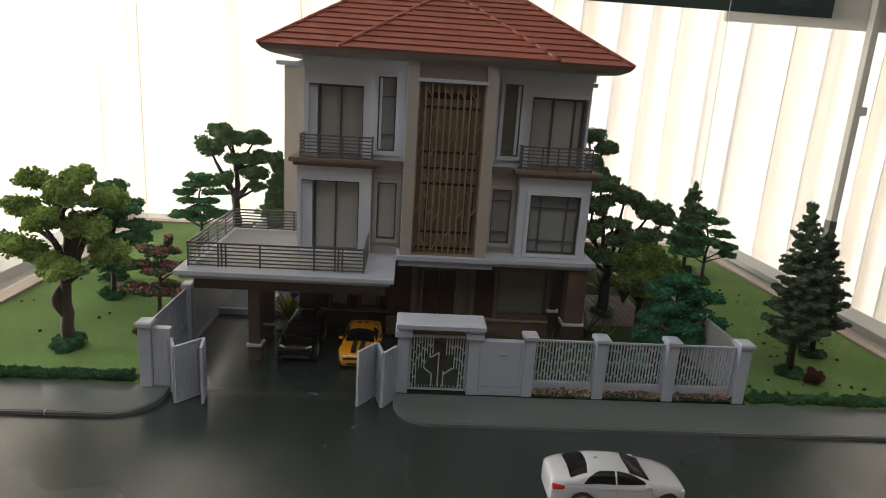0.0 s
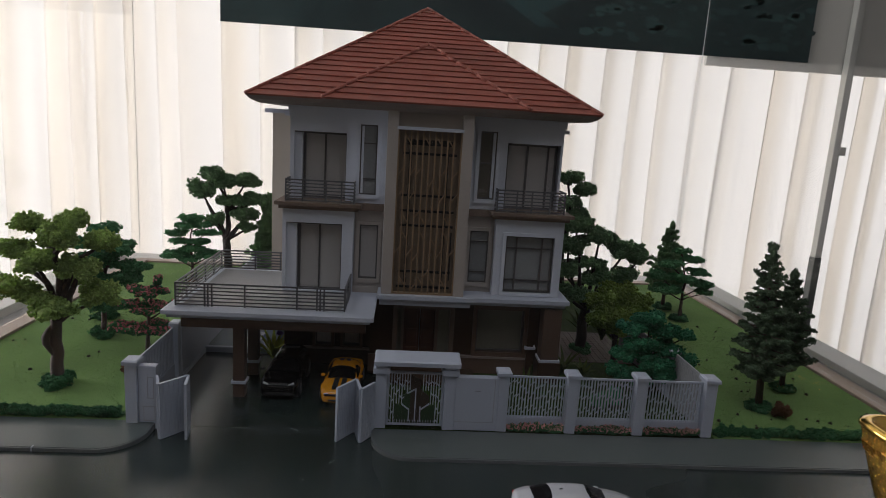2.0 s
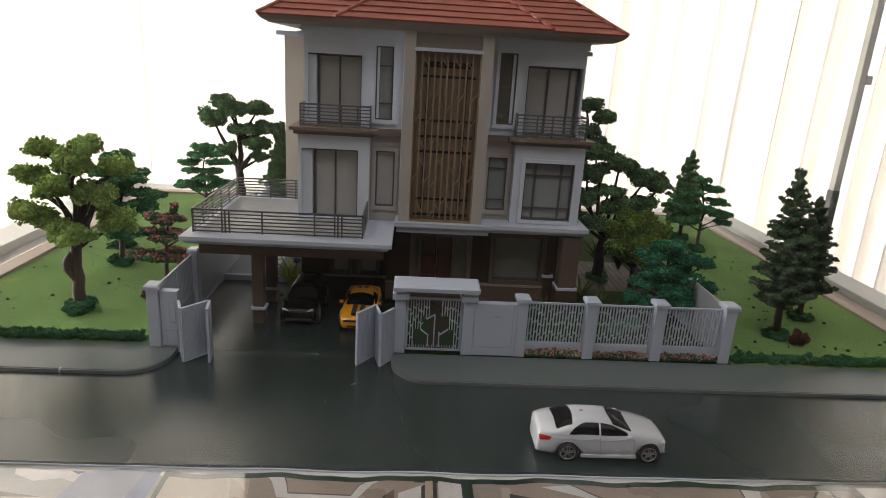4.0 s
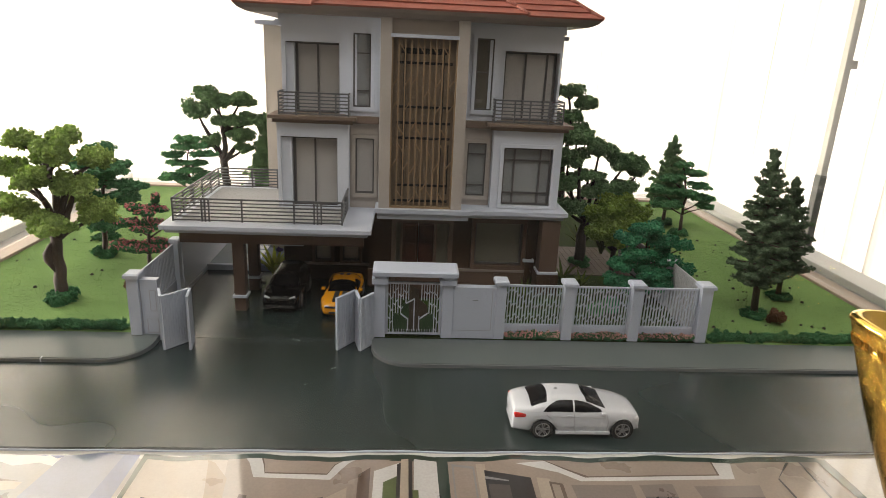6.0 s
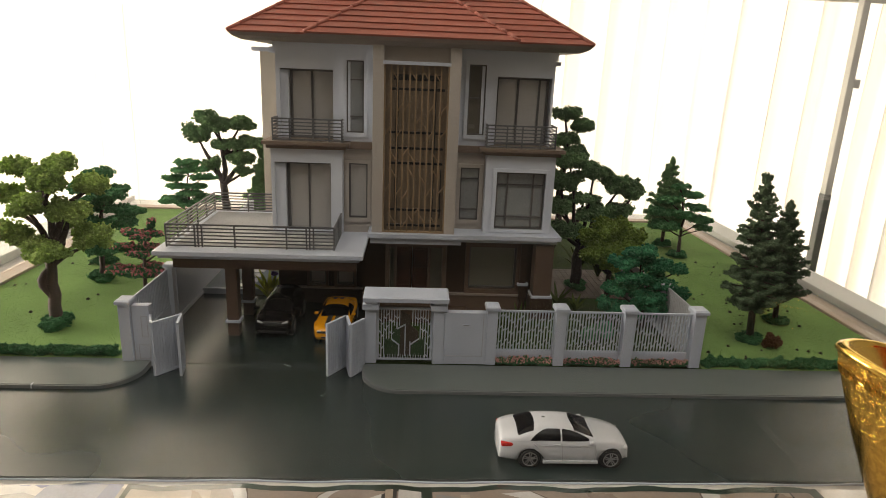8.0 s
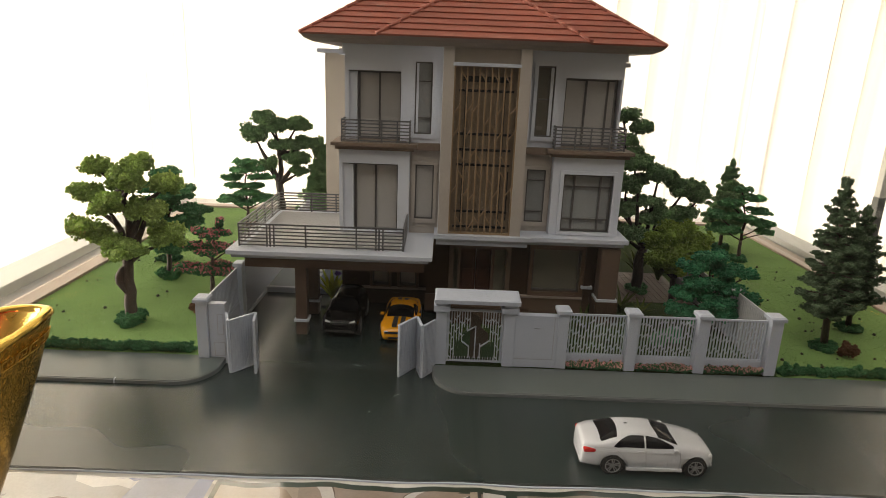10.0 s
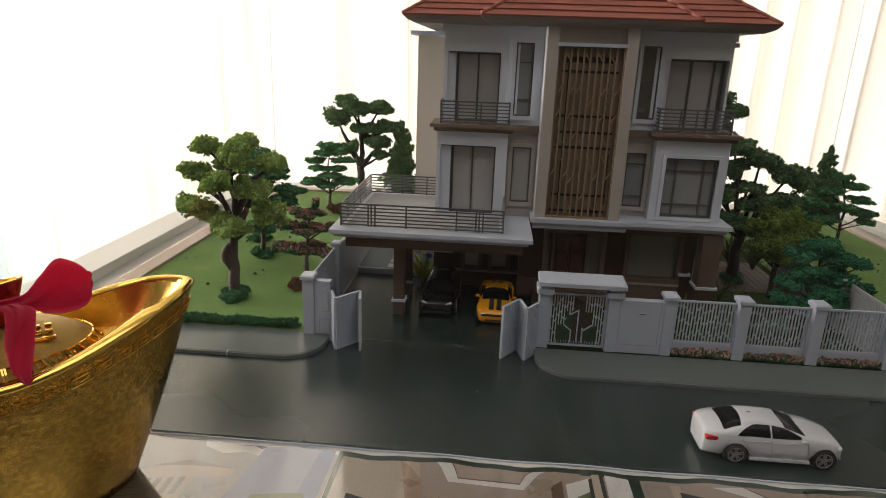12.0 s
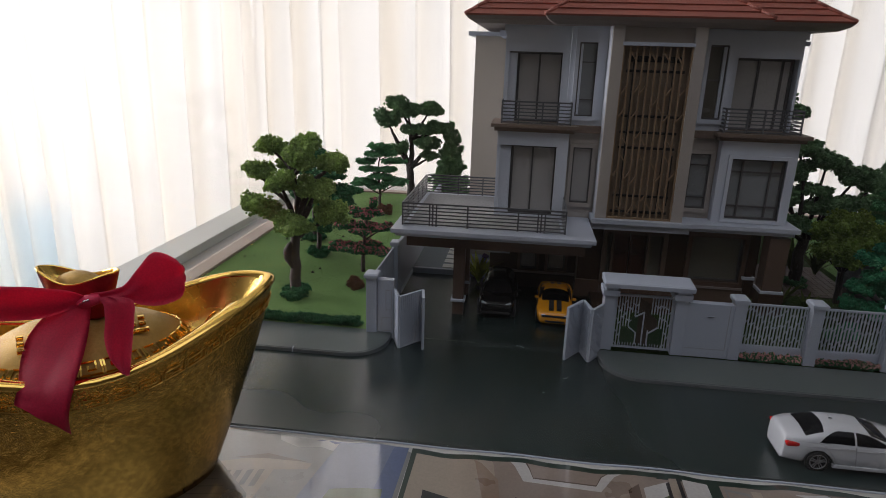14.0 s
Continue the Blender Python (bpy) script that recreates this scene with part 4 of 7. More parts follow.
def twig_panel(name, x0, x1, z0, z1, y, label, n, group, seed, base=True, material=None):
    """An open panel of upright slats with short slanting links between them."""
    material = material or FENCE
    rnd = random.Random(seed)
    p = thing(name, (x0 + x1) / 2, y, 0.5, label, "fence panel", group)
    part("frame", boxes((x0, x1, y - 0.08, y + 0.08, z1 - 0.14, z1), (x0, x1, y - 0.08, y + 0.08, z0, z0 + 0.1),
                        (x0, x0 + 0.08, y - 0.08, y + 0.08, z0 + 0.1, z1 - 0.14), (x1 - 0.08, x1, y - 0.08, y + 0.08, z0 + 0.1, z1 - 0.14)), material, p)
    if base:
        part("base_wall", box(x0, x1, y - 0.1, y + 0.2, 0.3, z0, 0.02), material, p)
    xs = [x0 + (x1 - x0) * (i + 1) / (n + 1) for i in range(n)]
    for x in xs:
        part("slat", boxes((x - 0.045, x + 0.045, y - 0.04, y + 0.04, z0 + 0.1, z1 - 0.14)), material, p)
    cols = [x0 + 0.04] + xs + [x1 - 0.04]
    for i in range(len(cols) - 1):
        z = z0 + 0.25 + ((i * 0.37) % 0.6)
        while z < z1 - 0.5:
            bm = bmesh.new()
            bar(bm, (cols[i], y, z), (cols[i + 1], y, z + 0.24), 0.055, 0.07)
            part("link", bm, material, p)
            z += rnd.uniform(0.8, 1.2)
    return p


for k, (x0, x1) in enumerate(((9.99, 14.34), (15.16, 19.51), (20.34, 24.81))):
    twig_panel("open_fence", x0, x1, 1.42, 4.68, 42.05, "white fence panel of thin upright slats", 18, "panels of the fence", 20 + k)

# closed panel with the letter slot
sp = thing("fence_wall", 7.6, 41.6, 0.5, "white closed fence wall with a letter slot", "fence wall")
part("panel", box(6.05, 9.2, 41.46, 42.1, 0.5, 4.6, 0.03), FENCE, sp)
part("inset_line", boxes((6.1, 8.95, 41.44, 41.47, 1.15, 1.185), (8.915, 8.95, 41.44, 41.47, 1.185, 4.55)), SEAM, sp)
part("letter_slot", boxes((7.4, 7.95, 41.42, 41.47, 3.55, 3.7)), SLABW, sp)
part("slot_gap", boxes((7.45, 7.9, 41.41, 41.43, 3.6, 3.65)), RAIL, sp)

# wicket gate
gt = thing("garden_gate", 3.1, 41.8, 0.5, "white gate between pillars under a flat lintel", "gate")
part("pillar", box(0.24, 1.05, SY, 42.6, 0.5, 5.0, 0.03), FENCE, gt)
part("pillar", box(5.22, 6.04, SY, 42.6, 0.5, 5.0, 0.03), FENCE, gt)
part("pillar_cap", box(0.05, 1.25, 41.2, 42.8, 4.75, 5.2, 0.05), FENCE, gt)
part("pillar_cap", box(5.0, 6.25, 41.2, 42.8, 4.75, 5.2, 0.05), FENCE, gt)
bm = bmesh.new()
lo = [bm.verts.new(v) for v in ((0.12, 41.0, 5.46), (6.3, 41.0, 5.46), (6.3, 43.0, 5.46), (0.12, 43.0, 5.46))]
mi = [bm.verts.new(v) for v in ((0.1, 40.98, 5.76), (6.32, 40.98, 5.76), (6.32, 43.0, 5.9), (0.1, 43.0, 5.9))]
hi = [bm.verts.new(v) for v in ((0.2, 41.1, 5.85), (6.2, 41.1, 5.85), (6.2, 42.9, 5.98), (0.2, 42.9, 5.98))]
bm.faces.new(lo[::-1])
bm.faces.new(hi)
for r0, r1 in ((lo, mi), (mi, hi)):
    for i in range(4):
        bm.faces.new((r0[i], r0[(i + 1) % 4], r1[(i + 1) % 4], r1[i]))
part("lintel", bm, FENCE, gt)
part("lintel_block", boxes((0.25, 1.1, 41.3, 42.7, 5.2, 5.46)), FENCE, gt)
part("lintel_block", boxes((5.2, 6.1, 41.3, 43.6, 5.2, 5.46)), FENCE, gt)
GX0, GX1, GZ0, GZ1, GY = 1.07, 5.2, 0.62, 4.78, 41.85


def gp(u, v):
    return GX0 + (GX1 - GX0) * u, GZ0 + (GZ1 - GZ0) * v


leaf = part("gate_leaf", boxes((GX0, GX1, GY - 0.1, GY + 0.1, GZ1 - 0.15, GZ1), (GX0, GX1, GY - 0.1, GY + 0.1, GZ0, GZ0 + 0.1), (GX0, GX0 + 0.1, GY - 0.1, GY + 0.1, GZ0 + 0.1, GZ1 - 0.15), (GX1 - 0.1, GX1, GY - 0.1, GY + 0.1, GZ0 + 0.1, GZ1 - 0.15)), FENCE, gt)
plates = [("tower_plate", [(0.42, 0.08), (0.60, 0.08), (0.60, 0.86), (0.51, 0.90), (0.42, 0.95)], PLATEBROWN, 0.00), ("mid_plate", [(0.28, 0.08), (0.42, 0.08), (0.42, 0.68), (0.28, 0.55)], PLATEGREEN, 0.0),
          ("low_plate", [(0.14, 0.08), (0.40, 0.08), (0.40, 0.29), (0.14, 0.42)], PLATEGREEN, 0.03), ("mid_plate", [(0.60, 0.08), (0.75, 0.08), (0.75, 0.55), (0.60, 0.68)], PLATEBROWN, 0.0),
          ("low_plate", [(0.62, 0.08), (0.86, 0.08), (0.86, 0.42), (0.62, 0.29)], PLATEGREEN, 0.03)]
for nm, pts, m, dy in plates:
    bm = bmesh.new()
    plate(bm, [gp(*q) for q in pts], GY - 0.03 - dy, GY + 0.02 - dy)
    part(nm, bm, m, leaf)
n = 21
for i in range(n):
    u = (i + 0.7) / (n + 0.4)
    x = gp(u, 0)[0]
    v0 = 0.03
    for nm, pts, m, dy in plates:
        us = [q[0] for q in pts]
        if min(us) < u < max(us):
            t = sorted(pts, key=lambda q: q[0])
            v0 = max(v0, max(q[1] for q in pts if q[1] > 0.1) - 0.02)
    z0 = gp(0, v0)[1]
    if z0 < GZ1 - 0.3:
        part("slat", boxes((x - 0.035, x + 0.035, GY - 0.05, GY + 0.05, z0, GZ1 - 0.15)), FENCE, leaf)
        z = z0 + 0.3 + (i * 0.43) % 0.7
        while z < GZ1 - 0.5:
            bm = bmesh.new()
            bar(bm, (x, GY, z), (x + 0.19, GY, z + (0.2 if i % 2 else -0.2)), 0.06, 0.09)
            part("link", bm, FENCE, leaf)
            z += 0.95
lines = [((0.51, 0.08), (0.51, 0.70)), ((0.60, 0.08), (0.60, 0.36)), ((0.60, 0.30), (0.76, 0.42)), ((0.40, 0.08), (0.40, 0.31)), ((0.40, 0.30), (0.27, 0.40)), ((0.51, 0.69), (0.36, 0.60)), ((0.36, 0.61), (0.36, 0.72))]
for a, b in lines:
    bm = bmesh.new()
    (xa, za), (xb, zb) = gp(*a), gp(*b)
    bar(bm, (xa, GY - 0.1, za), (xb, GY - 0.1, zb), 0.09, 0.08)
    part("inlay_bar", bm, FENCE, leaf)
for i in range(16):
    x = gp(0.15 + 0.70 * i / 15, 0)[0]
    part("low_slat", boxes((x - 0.025, x + 0.025, GY - 0.09, GY - 0.06, GZ0 + 0.1, GZ0 + 0.42)), FENCE, leaf)

# gate post and wall on the other side of the drive
fence_post(-17.2, -16.4, 41.05)
wl = thing("gate_wall", -15.8, 41.4, 0.5, "white gate wall with inset frames", "gate wall")
part("panel", box(-16.4, -15.15, 41.3, 41.9, 0.0, 4.7, 0.03), FENCE, wl)
for x0, x1, z0, z1 in ((-15.75, -15.3, 2.3, 3.9), (-16.05, -15.25, 0.6, 1.7)):
    part("inset_frame", boxes((x0, x1, 41.285, 41.31, z1 - 0.035, z1), (x0, x1, 41.285, 41.31, z0, z0 + 0.035), (x0, x0 + 0.035, 41.285, 41.31, z0, z1), (x1 - 0.035, x1, 41.285, 41.31, z0, z1)), SEAM, wl)
part("groove", boxes((-16.38, -16.34, 41.28, 41.31, 0.6, 4.5)), SEAM, wl)

# side fences that run back along the lot
def side_fence(x, y0, y1, z1, seed, material, slat=0.06):
    rnd = random.Random(seed)
    s = thing("side_fence", x, (y0 + y1) / 2, 0.5, "white pierced side fence of the lot", "fence", "side fences of the lot")
    part("base_wall", box(x - 0.12, x + 0.12, y0, y1, 0.0, 1.6, 0.02), material, s)
    bm = bmesh.new()
    n = int((y1 - y0) / 0.3)
    bx(bm, x - 0.06, x + 0.06, y0, y1, z1 - 0.2, z1)
    bx(bm, x - 0.06, x + 0.06, y0, y1, 1.6, 1.75)
    part("rails", bm, material, s)
    for i in range(n):
        y = y0 + (i + 0.5) * (y1 - y0) / n
        part("slat", boxes((x - 0.05, x + 0.05, y - slat, y + slat, 1.75, z1 - 0.2)), material, s)
        z = 1.9 + (i * 0.41) % 0.55
        while z < z1 - 0.45:
            part("link", boxes((x - 0.045, x + 0.045, y + slat - 0.005, y + 0.305 - slat, z, z + 0.14)), material, s)
            z += rnd.uniform(0.5, 0.8)
    return s


side_fence(-16.9, 42.1, 49.6, 4.75, 3, FENCE, 0.11)
fence_post(-17.1, -16.5, 49.7, 0.0, 4.85, cap=0.12)
sw = thing("side_wall", -16.9, 54, 0, "grey-white plain side wall of the drive", "wall panel")
part("panel", box(-16.8, -16.5, 50.6, 78, 0, 4.9, 0.02), FENCE, sw)
part("foot", box(-16.5, -16.4, 50.6, 56.85, 0, 0.35, 0.02), FENCE, sw)
# east runs take the darkened copy of the fence colour
side_fence(25.5, 42.4, 48.6, 4.6, 4, FENCE_SHADED, 0.12)
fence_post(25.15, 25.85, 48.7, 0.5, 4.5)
side_fence(25.5, 49.6, 62, 4.0, 5, FENCE_SHADED, 0.12)


def folding_leaf(pts, h, label):
    """A folded gate: leaves standing in a zigzag between plan points."""
    g = thing("folding_gate", pts[0][0], pts[0][1], 0, label, "gate", "folded drive gates")
    for (xa, ya), (xb, yb) in zip(pts, pts[1:]):
        L = math.hypot(xb - xa, yb - ya)
        m = Matrix.Translation((xa, ya, 0)) @ Matrix.Rotation(math.atan2(yb - ya, xb - xa), 4, "Z")
        bm = boxes((0.03, L - 0.03, -0.09, 0.09, 0.03, 0.2), (0.03, L - 0.03, -0.09, 0.09, h - 0.15, h), (0.03, 0.13, -0.09, 0.09, 0.2, h - 0.15), (L - 0.13, L - 0.03, -0.09, 0.09, 0.2, h - 0.15))
        bmesh.ops.transform(bm, matrix=m, verts=bm.verts)
        lf = part("gate_leaf", bm, FENCE, g)
        bm = boxes((0.1, L - 0.1, -0.035, 0.035, 0.2, h - 0.15))
        bmesh.ops.transform(bm, matrix=m, verts=bm.verts)
        part("backing", bm, SLABW, lf)
        k = max(4, int(L / 0.2))
        for i in range(k):
            x = 0.13 + (L - 0.26) * (i + 0.5) / k
            bm = boxes((x - 0.045, x + 0.045, -0.075, 0.075, 0.2, h - 0.15))
            bmesh.ops.transform(bm, matrix=m, verts=bm.verts)
            part("slat", bm, FENCE, lf)
            z = 0.4 + (i * 0.43) % 0.6
            while z < h - 0.5:
                bm = boxes((x + 0.04, x + (L - 0.26) / k - 0.04, -0.07, 0.07, z, z + 0.16))
                bmesh.ops.transform(bm, matrix=m, verts=bm.verts)
                part("link", bm, FENCE, lf)
                z += 0.7


folding_leaf([(-15.05, 41.25), (-14.42, 39.72), (-12.95, 41.5), (-12.62, 39.72)], 4.1, "white folding drive gate standing open in a zigzag")
folding_leaf([(-2.4, 40.05), (-1.15, 41.85), (-0.7, 40.0), (0.2, 41.35)], 4.1, "white folding drive gate standing open in a zigzag")
fact("joint_line", boxes((-15.2, -8.8, 41.78, 41.85, 0.001, 0.008)), SOIL, "thin dark joint across the drive board", "joint")
bm = bmesh.new()
for x, y, w in ((-5.75, 41.85, 0.10), (-5.5, 41.7, 0.13), (-5.3, 41.6, 0.07), (-2.4, 37.3, 0.11), (-2.2, 37.5, 0.06), (-3.9, 35.1, 0.08)):
    tube(bm, [(x - w, y - 0.3 * w, 0.012), (x, y, 0.03), (x + w, y + 0.15 * w, 0.012)], [0.012, 0.022, 0.01], 5)
tagged(part("dust_bits", bm, SEAM), "tiny white bits of dust on the drive", "dust", "", "stuff")


# ---- cars ----
def loft(bm, rings):
    vs = [[bm.verts.new(p) for p in r] for r in rings]
    n = len(vs[0])
    for a, b in zip(vs, vs[1:]):
        for i in range(n):
            bm.faces.new((a[i], a[(i + 1) % n], b[(i + 1) % n], b[i]))
    bm.faces.new(vs[0][::-1])
    bm.faces.new(vs[-1])
    bmesh.ops.recalc_face_normals(bm, faces=bm.faces[:])


def body_ring(x, w, zl, zd):
    h = zd - zl
    half = [(0.86 * w, zl), (0.97 * w, zl + 0.12 * h), (1.0 * w, zl + 0.35 * h), (1.0 * w, zl + 0.6 * h), (0.985 * w, zl + 0.72 * h), (0.94 * w, zl + 0.88 * h), (0.84 * w, zl + 0.97 * h), (0.45 * w, zd + 0.02 * h)]
    return [(x, y, z) for y, z in half] + [(x, 0, zd + 0.035 * h)] + [(x, -y, z) for y, z in half[::-1]]


def smooth_rows(rows, k=4):
    """Rows of numbers, thickened by a smooth curve through them."""
    out = []
    for i in range(len(rows) - 1):
        p0, p1, p2, p3 = rows[max(i - 1, 0)], rows[i], rows[i + 1], rows[min(i + 2, len(rows) - 1)]
        for j in range(k):
            t = j / k
            out.append([0.5 * (2 * b + (c - a) * t + (2 * a - 5 * b + 4 * c - d) * t * t + (3 * b - a - 3 * c + d) * t ** 3) for a, b, c, d in zip(p0, p1, p2, p3)])
    out.append(list(rows[-1]))
    return out


def wheel(car, x, y, r, w, rim_mat, spokes=5):
    s = 1 if y > 0 else -1
    bm = bmesh.new()
    prof = [(0.62 * r, -w / 2), (0.9 * r, -w / 2), (0.98 * r, -0.38 * w), (r, -0.2 * w), (r, 0.2 * w), (0.98 * r, 0.38 * w), (0.9 * r, w / 2), (0.62 * r, w / 2)]
    n = 28
    rings = [[bm.verts.new((x + a * math.cos(t), y + b, r + a * math.sin(t))) for a, b in prof] for t in (2 * math.pi * i / n for i in range(n))]
    for i in range(n):
        a, b = rings[i], rings[(i + 1) % n]
        for k in range(len(prof)):
            bm.faces.new((a[k], a[(k + 1) % len(prof)], b[(k + 1) % len(prof)], b[k]))
    bmesh.ops.recalc_face_normals(bm, faces=bm.faces[:])
    wh = part("wheel", bm, TYRE, car, smooth=True)
    bm = bmesh.new()
    yo = y + s * w * 0.46
    for i in range(n):
        t0, t1 = 2 * math.pi * i / n, 2 * math.pi * (i + 1) / n
        q = []
        for t in (t0, t1):
            q.append([bm.verts.new((x + a * math.cos(t), yo + s * d, r + a * math.sin(t))) for a, d in ((0.66 * r, 0.0), (0.72 * r, 0.05), (0.78 * r, 0.03))])
        for k in range(2):
            bm.faces.new((q[0][k], q[0][k + 1], q[1][k + 1], q[1][k]))
    part("rim", bm, rim_mat, wh)
    bm = bmesh.new()
    tube(bm, [(x, yo - s * 0.12, r), (x, yo - s * 0.1, r)], [0.7 * r, 0.7 * r], 24)
    part("hub_back", bm, TYRE, wh)
    bm = bmesh.new()
    for i in range(spokes):
        for off in (-0.16, 0.16):
            t = 2 * math.pi * i / spokes + 0.3
            a = Vector((x + 0.1 * r * math.cos(t + off * 4), yo, r + 0.1 * r * math.sin(t + off * 4)))
            b = Vector((x + 0.7 * r * math.cos(t + off), yo, r + 0.7 * r * math.sin(t + off)))
            tube(bm, [a, b], 0.034 * r / 0.58, 5)
    tube(bm, [(x, yo - s * 0.04, r), (x, yo + s * 0.02, r)], [0.15 * r, 0.13 * r], 12)
    part("spokes", bm, rim_mat, wh)


def make_car(name, x, y, turn, label, paint, rows, zl, glass, roof, sides, wheels, r, rim_mat, post_deg=34):
    """rows: x, half width, deck height. glass: corners of the cabin (xb0, xt0, xt1, xb1, zb, zt, wb, wt). roof: where the screens end. sides: first and last x of the side windows, then the pillars between them."""
    car = thing(name, x, y, 0, label, "toy car", "toy cars on the model", turn=turn, local=True)
    bm = bmesh.new()
    loft(bm, [body_ring(a, w, zl + (0.12 if i in (0,) else 0), d) for i, (a, w, d) in enumerate(smooth_rows(rows))])
    for wx in wheels:
        for f in bm.verts:
            d = math.hypot(f.co.x - wx, f.co.z - r)
            if d < r * 1.18 and abs(f.co.y) > 0.5 * rows[len(rows) // 2][1]:
                f.co.z = r + math.sqrt(max(0.0, (r * 1.18) ** 2 - (f.co.x - wx) ** 2))
    part("body", bm, paint, car, smooth=True)
    xb0, xt0, xt1, xb1, zb, zt, wb, wt = glass
    h = zt - zb
    prof = smooth_rows([(xb0, 0), (xb0 + 0.5 * (xt0 - xb0), 0.60 * h), (xt0, 0.93 * h), (0.55 * xt0 + 0.45 * xt1, h), (xt1, 0.91 * h), (xt1 + 0.5 * (xb1 - xt1), 0.53 * h), (xb1, 0)], 8)
    px, pz = [q[0] for q in prof], [q[1] for q in prof]
    def top_at(u):
        return float(np.interp(u, px, pz))
    nx, nv = 170, 110
    grid, info = [], []
    for i in range(nx + 1):
        u = xb0 + (xb1 - xb0) * i / nx
        H = max(0.004, top_at(u))
        sl = (top_at(u + 0.05) - top_at(u - 0.05)) / 0.1
        wu = wb * (1 - 0.10 * (2 * (u - xb0) / (xb1 - xb0) - 1) ** 4)
        row, inf = [], []
        for j in range(nv + 1):
            q = 2 * j / nv - 1
            v = math.pi / 2 * (1 - abs(q)) ** 1.5
            yy, zz = math.cos(v) ** 0.55, math.sin(v) ** 0.55
            z = -0.12 + (H + 0.12) * zz
            row.append(Vector((u, math.copysign(wu * yy * (1 - (1 - wt / wb) * max(0, z) / h), -q), zb + z)))
            inf.append((u, v, z, H, sl))
        grid.append(row)
        info.append(inf)
    xs0, xs1, *posts = sides
    kinds = {}
    for i in range(nx):
        for j in range(nv):
            u, v, z, H, sl = [(a1 + b1) / 2 for a1, b1 in zip(info[i][j], info[i + 1][j + 1])]
            lim = H - 0.15 * h / 0.7 * math.sqrt(1 + sl * sl)
            bow_in = 0.16 * (1 - (v / (math.pi / 2)) ** 2)
            uc = xs0 + 0.55 * (xs1 - xs0)
            arch = 0.84 * h * (1 - max(0.0, (uc - u) / (uc - xs0)) ** 3.6)
            if math.degrees(v) < 46 and xs0 < u < xs1 and 0.03 < z < min(lim, 0.84 * H, arch) and all(abs(u - p) > 0.05 for p in posts):
                k = "side_window" + str(sum(u > p for p in posts)) + ("a" if j < nv / 2 else "b")
            elif math.degrees(v) > post_deg and z > 0.04 and u > roof[1] + bow_in:
                k = "windscreen"
            elif math.degrees(v) > 39 and z > 0.05 and u < roof[0] - bow_in:
                k = "rear_window"
            else:
                k = "cabin"
            kinds.setdefault(k, []).append((i, j))
    for k in sorted(kinds):
        bm, vs = bmesh.new(), {}
        for i, j in kinds[k]:
            q = []
            for c in ((i, j), (i + 1, j), (i + 1, j + 1), (i, j + 1)):
                if c not in vs:
                    vs[c] = bm.verts.new(grid[c[0]][c[1]])
                q.append(vs[c])
            bm.faces.new(q)
        bmesh.ops.recalc_face_normals(bm, faces=bm.faces[:])
        if k == "cabin":
            part("cabin", bm, paint, car, smooth=True)
        else:
            part("side_window" if k.startswith("side") else k, bm, CARGLASS, car, "black window", smooth=True)
    half = max(w for _, w, _ in rows)
    for wx in wheels:
        for s in (1, -1):
            bm = bmesh.new()
            tube(bm, [(wx, s * (half - 0.5), r), (wx, s * (half - 0.04), r)], [r * 1.16, r * 1.16], 24)
            part("wheel_arch", bm, TYRE, car)
            wheel(car, wx, s * (half - 0.2), r, 0.42, rim_mat)
    return car


# white saloon on the road
wc = make_car("toy_car", 12.62, 30.85, 0, "white toy saloon car with black windows on the road", WHITECAR,
              [(-3.98, 0.98, 1.40), (-3.94, 1.12, 1.64), (-3.82, 1.21, 1.80), (-3.5, 1.33, 1.88), (-2.9, 1.47, 1.95), (-1.6, 1.55, 1.94), (0.0, 1.56, 1.90), (1.5, 1.55, 1.86), (2.4, 1.49, 1.73), (3.05, 1.38, 1.57), (3.48, 1.25, 1.43), (3.72, 1.10, 1.29), (3.83, 0.97, 1.12), (3.87, 0.88, 0.92)], 0.34,
              (-3.35, -1.85, 0.25, 1.95, 1.70, 2.46, 1.48, 1.12), (-1.85, 0.3),
              (-2.25, 1.28, -0.38), (-2.18, 2.66), 0.59, WHEELGREY, 41)
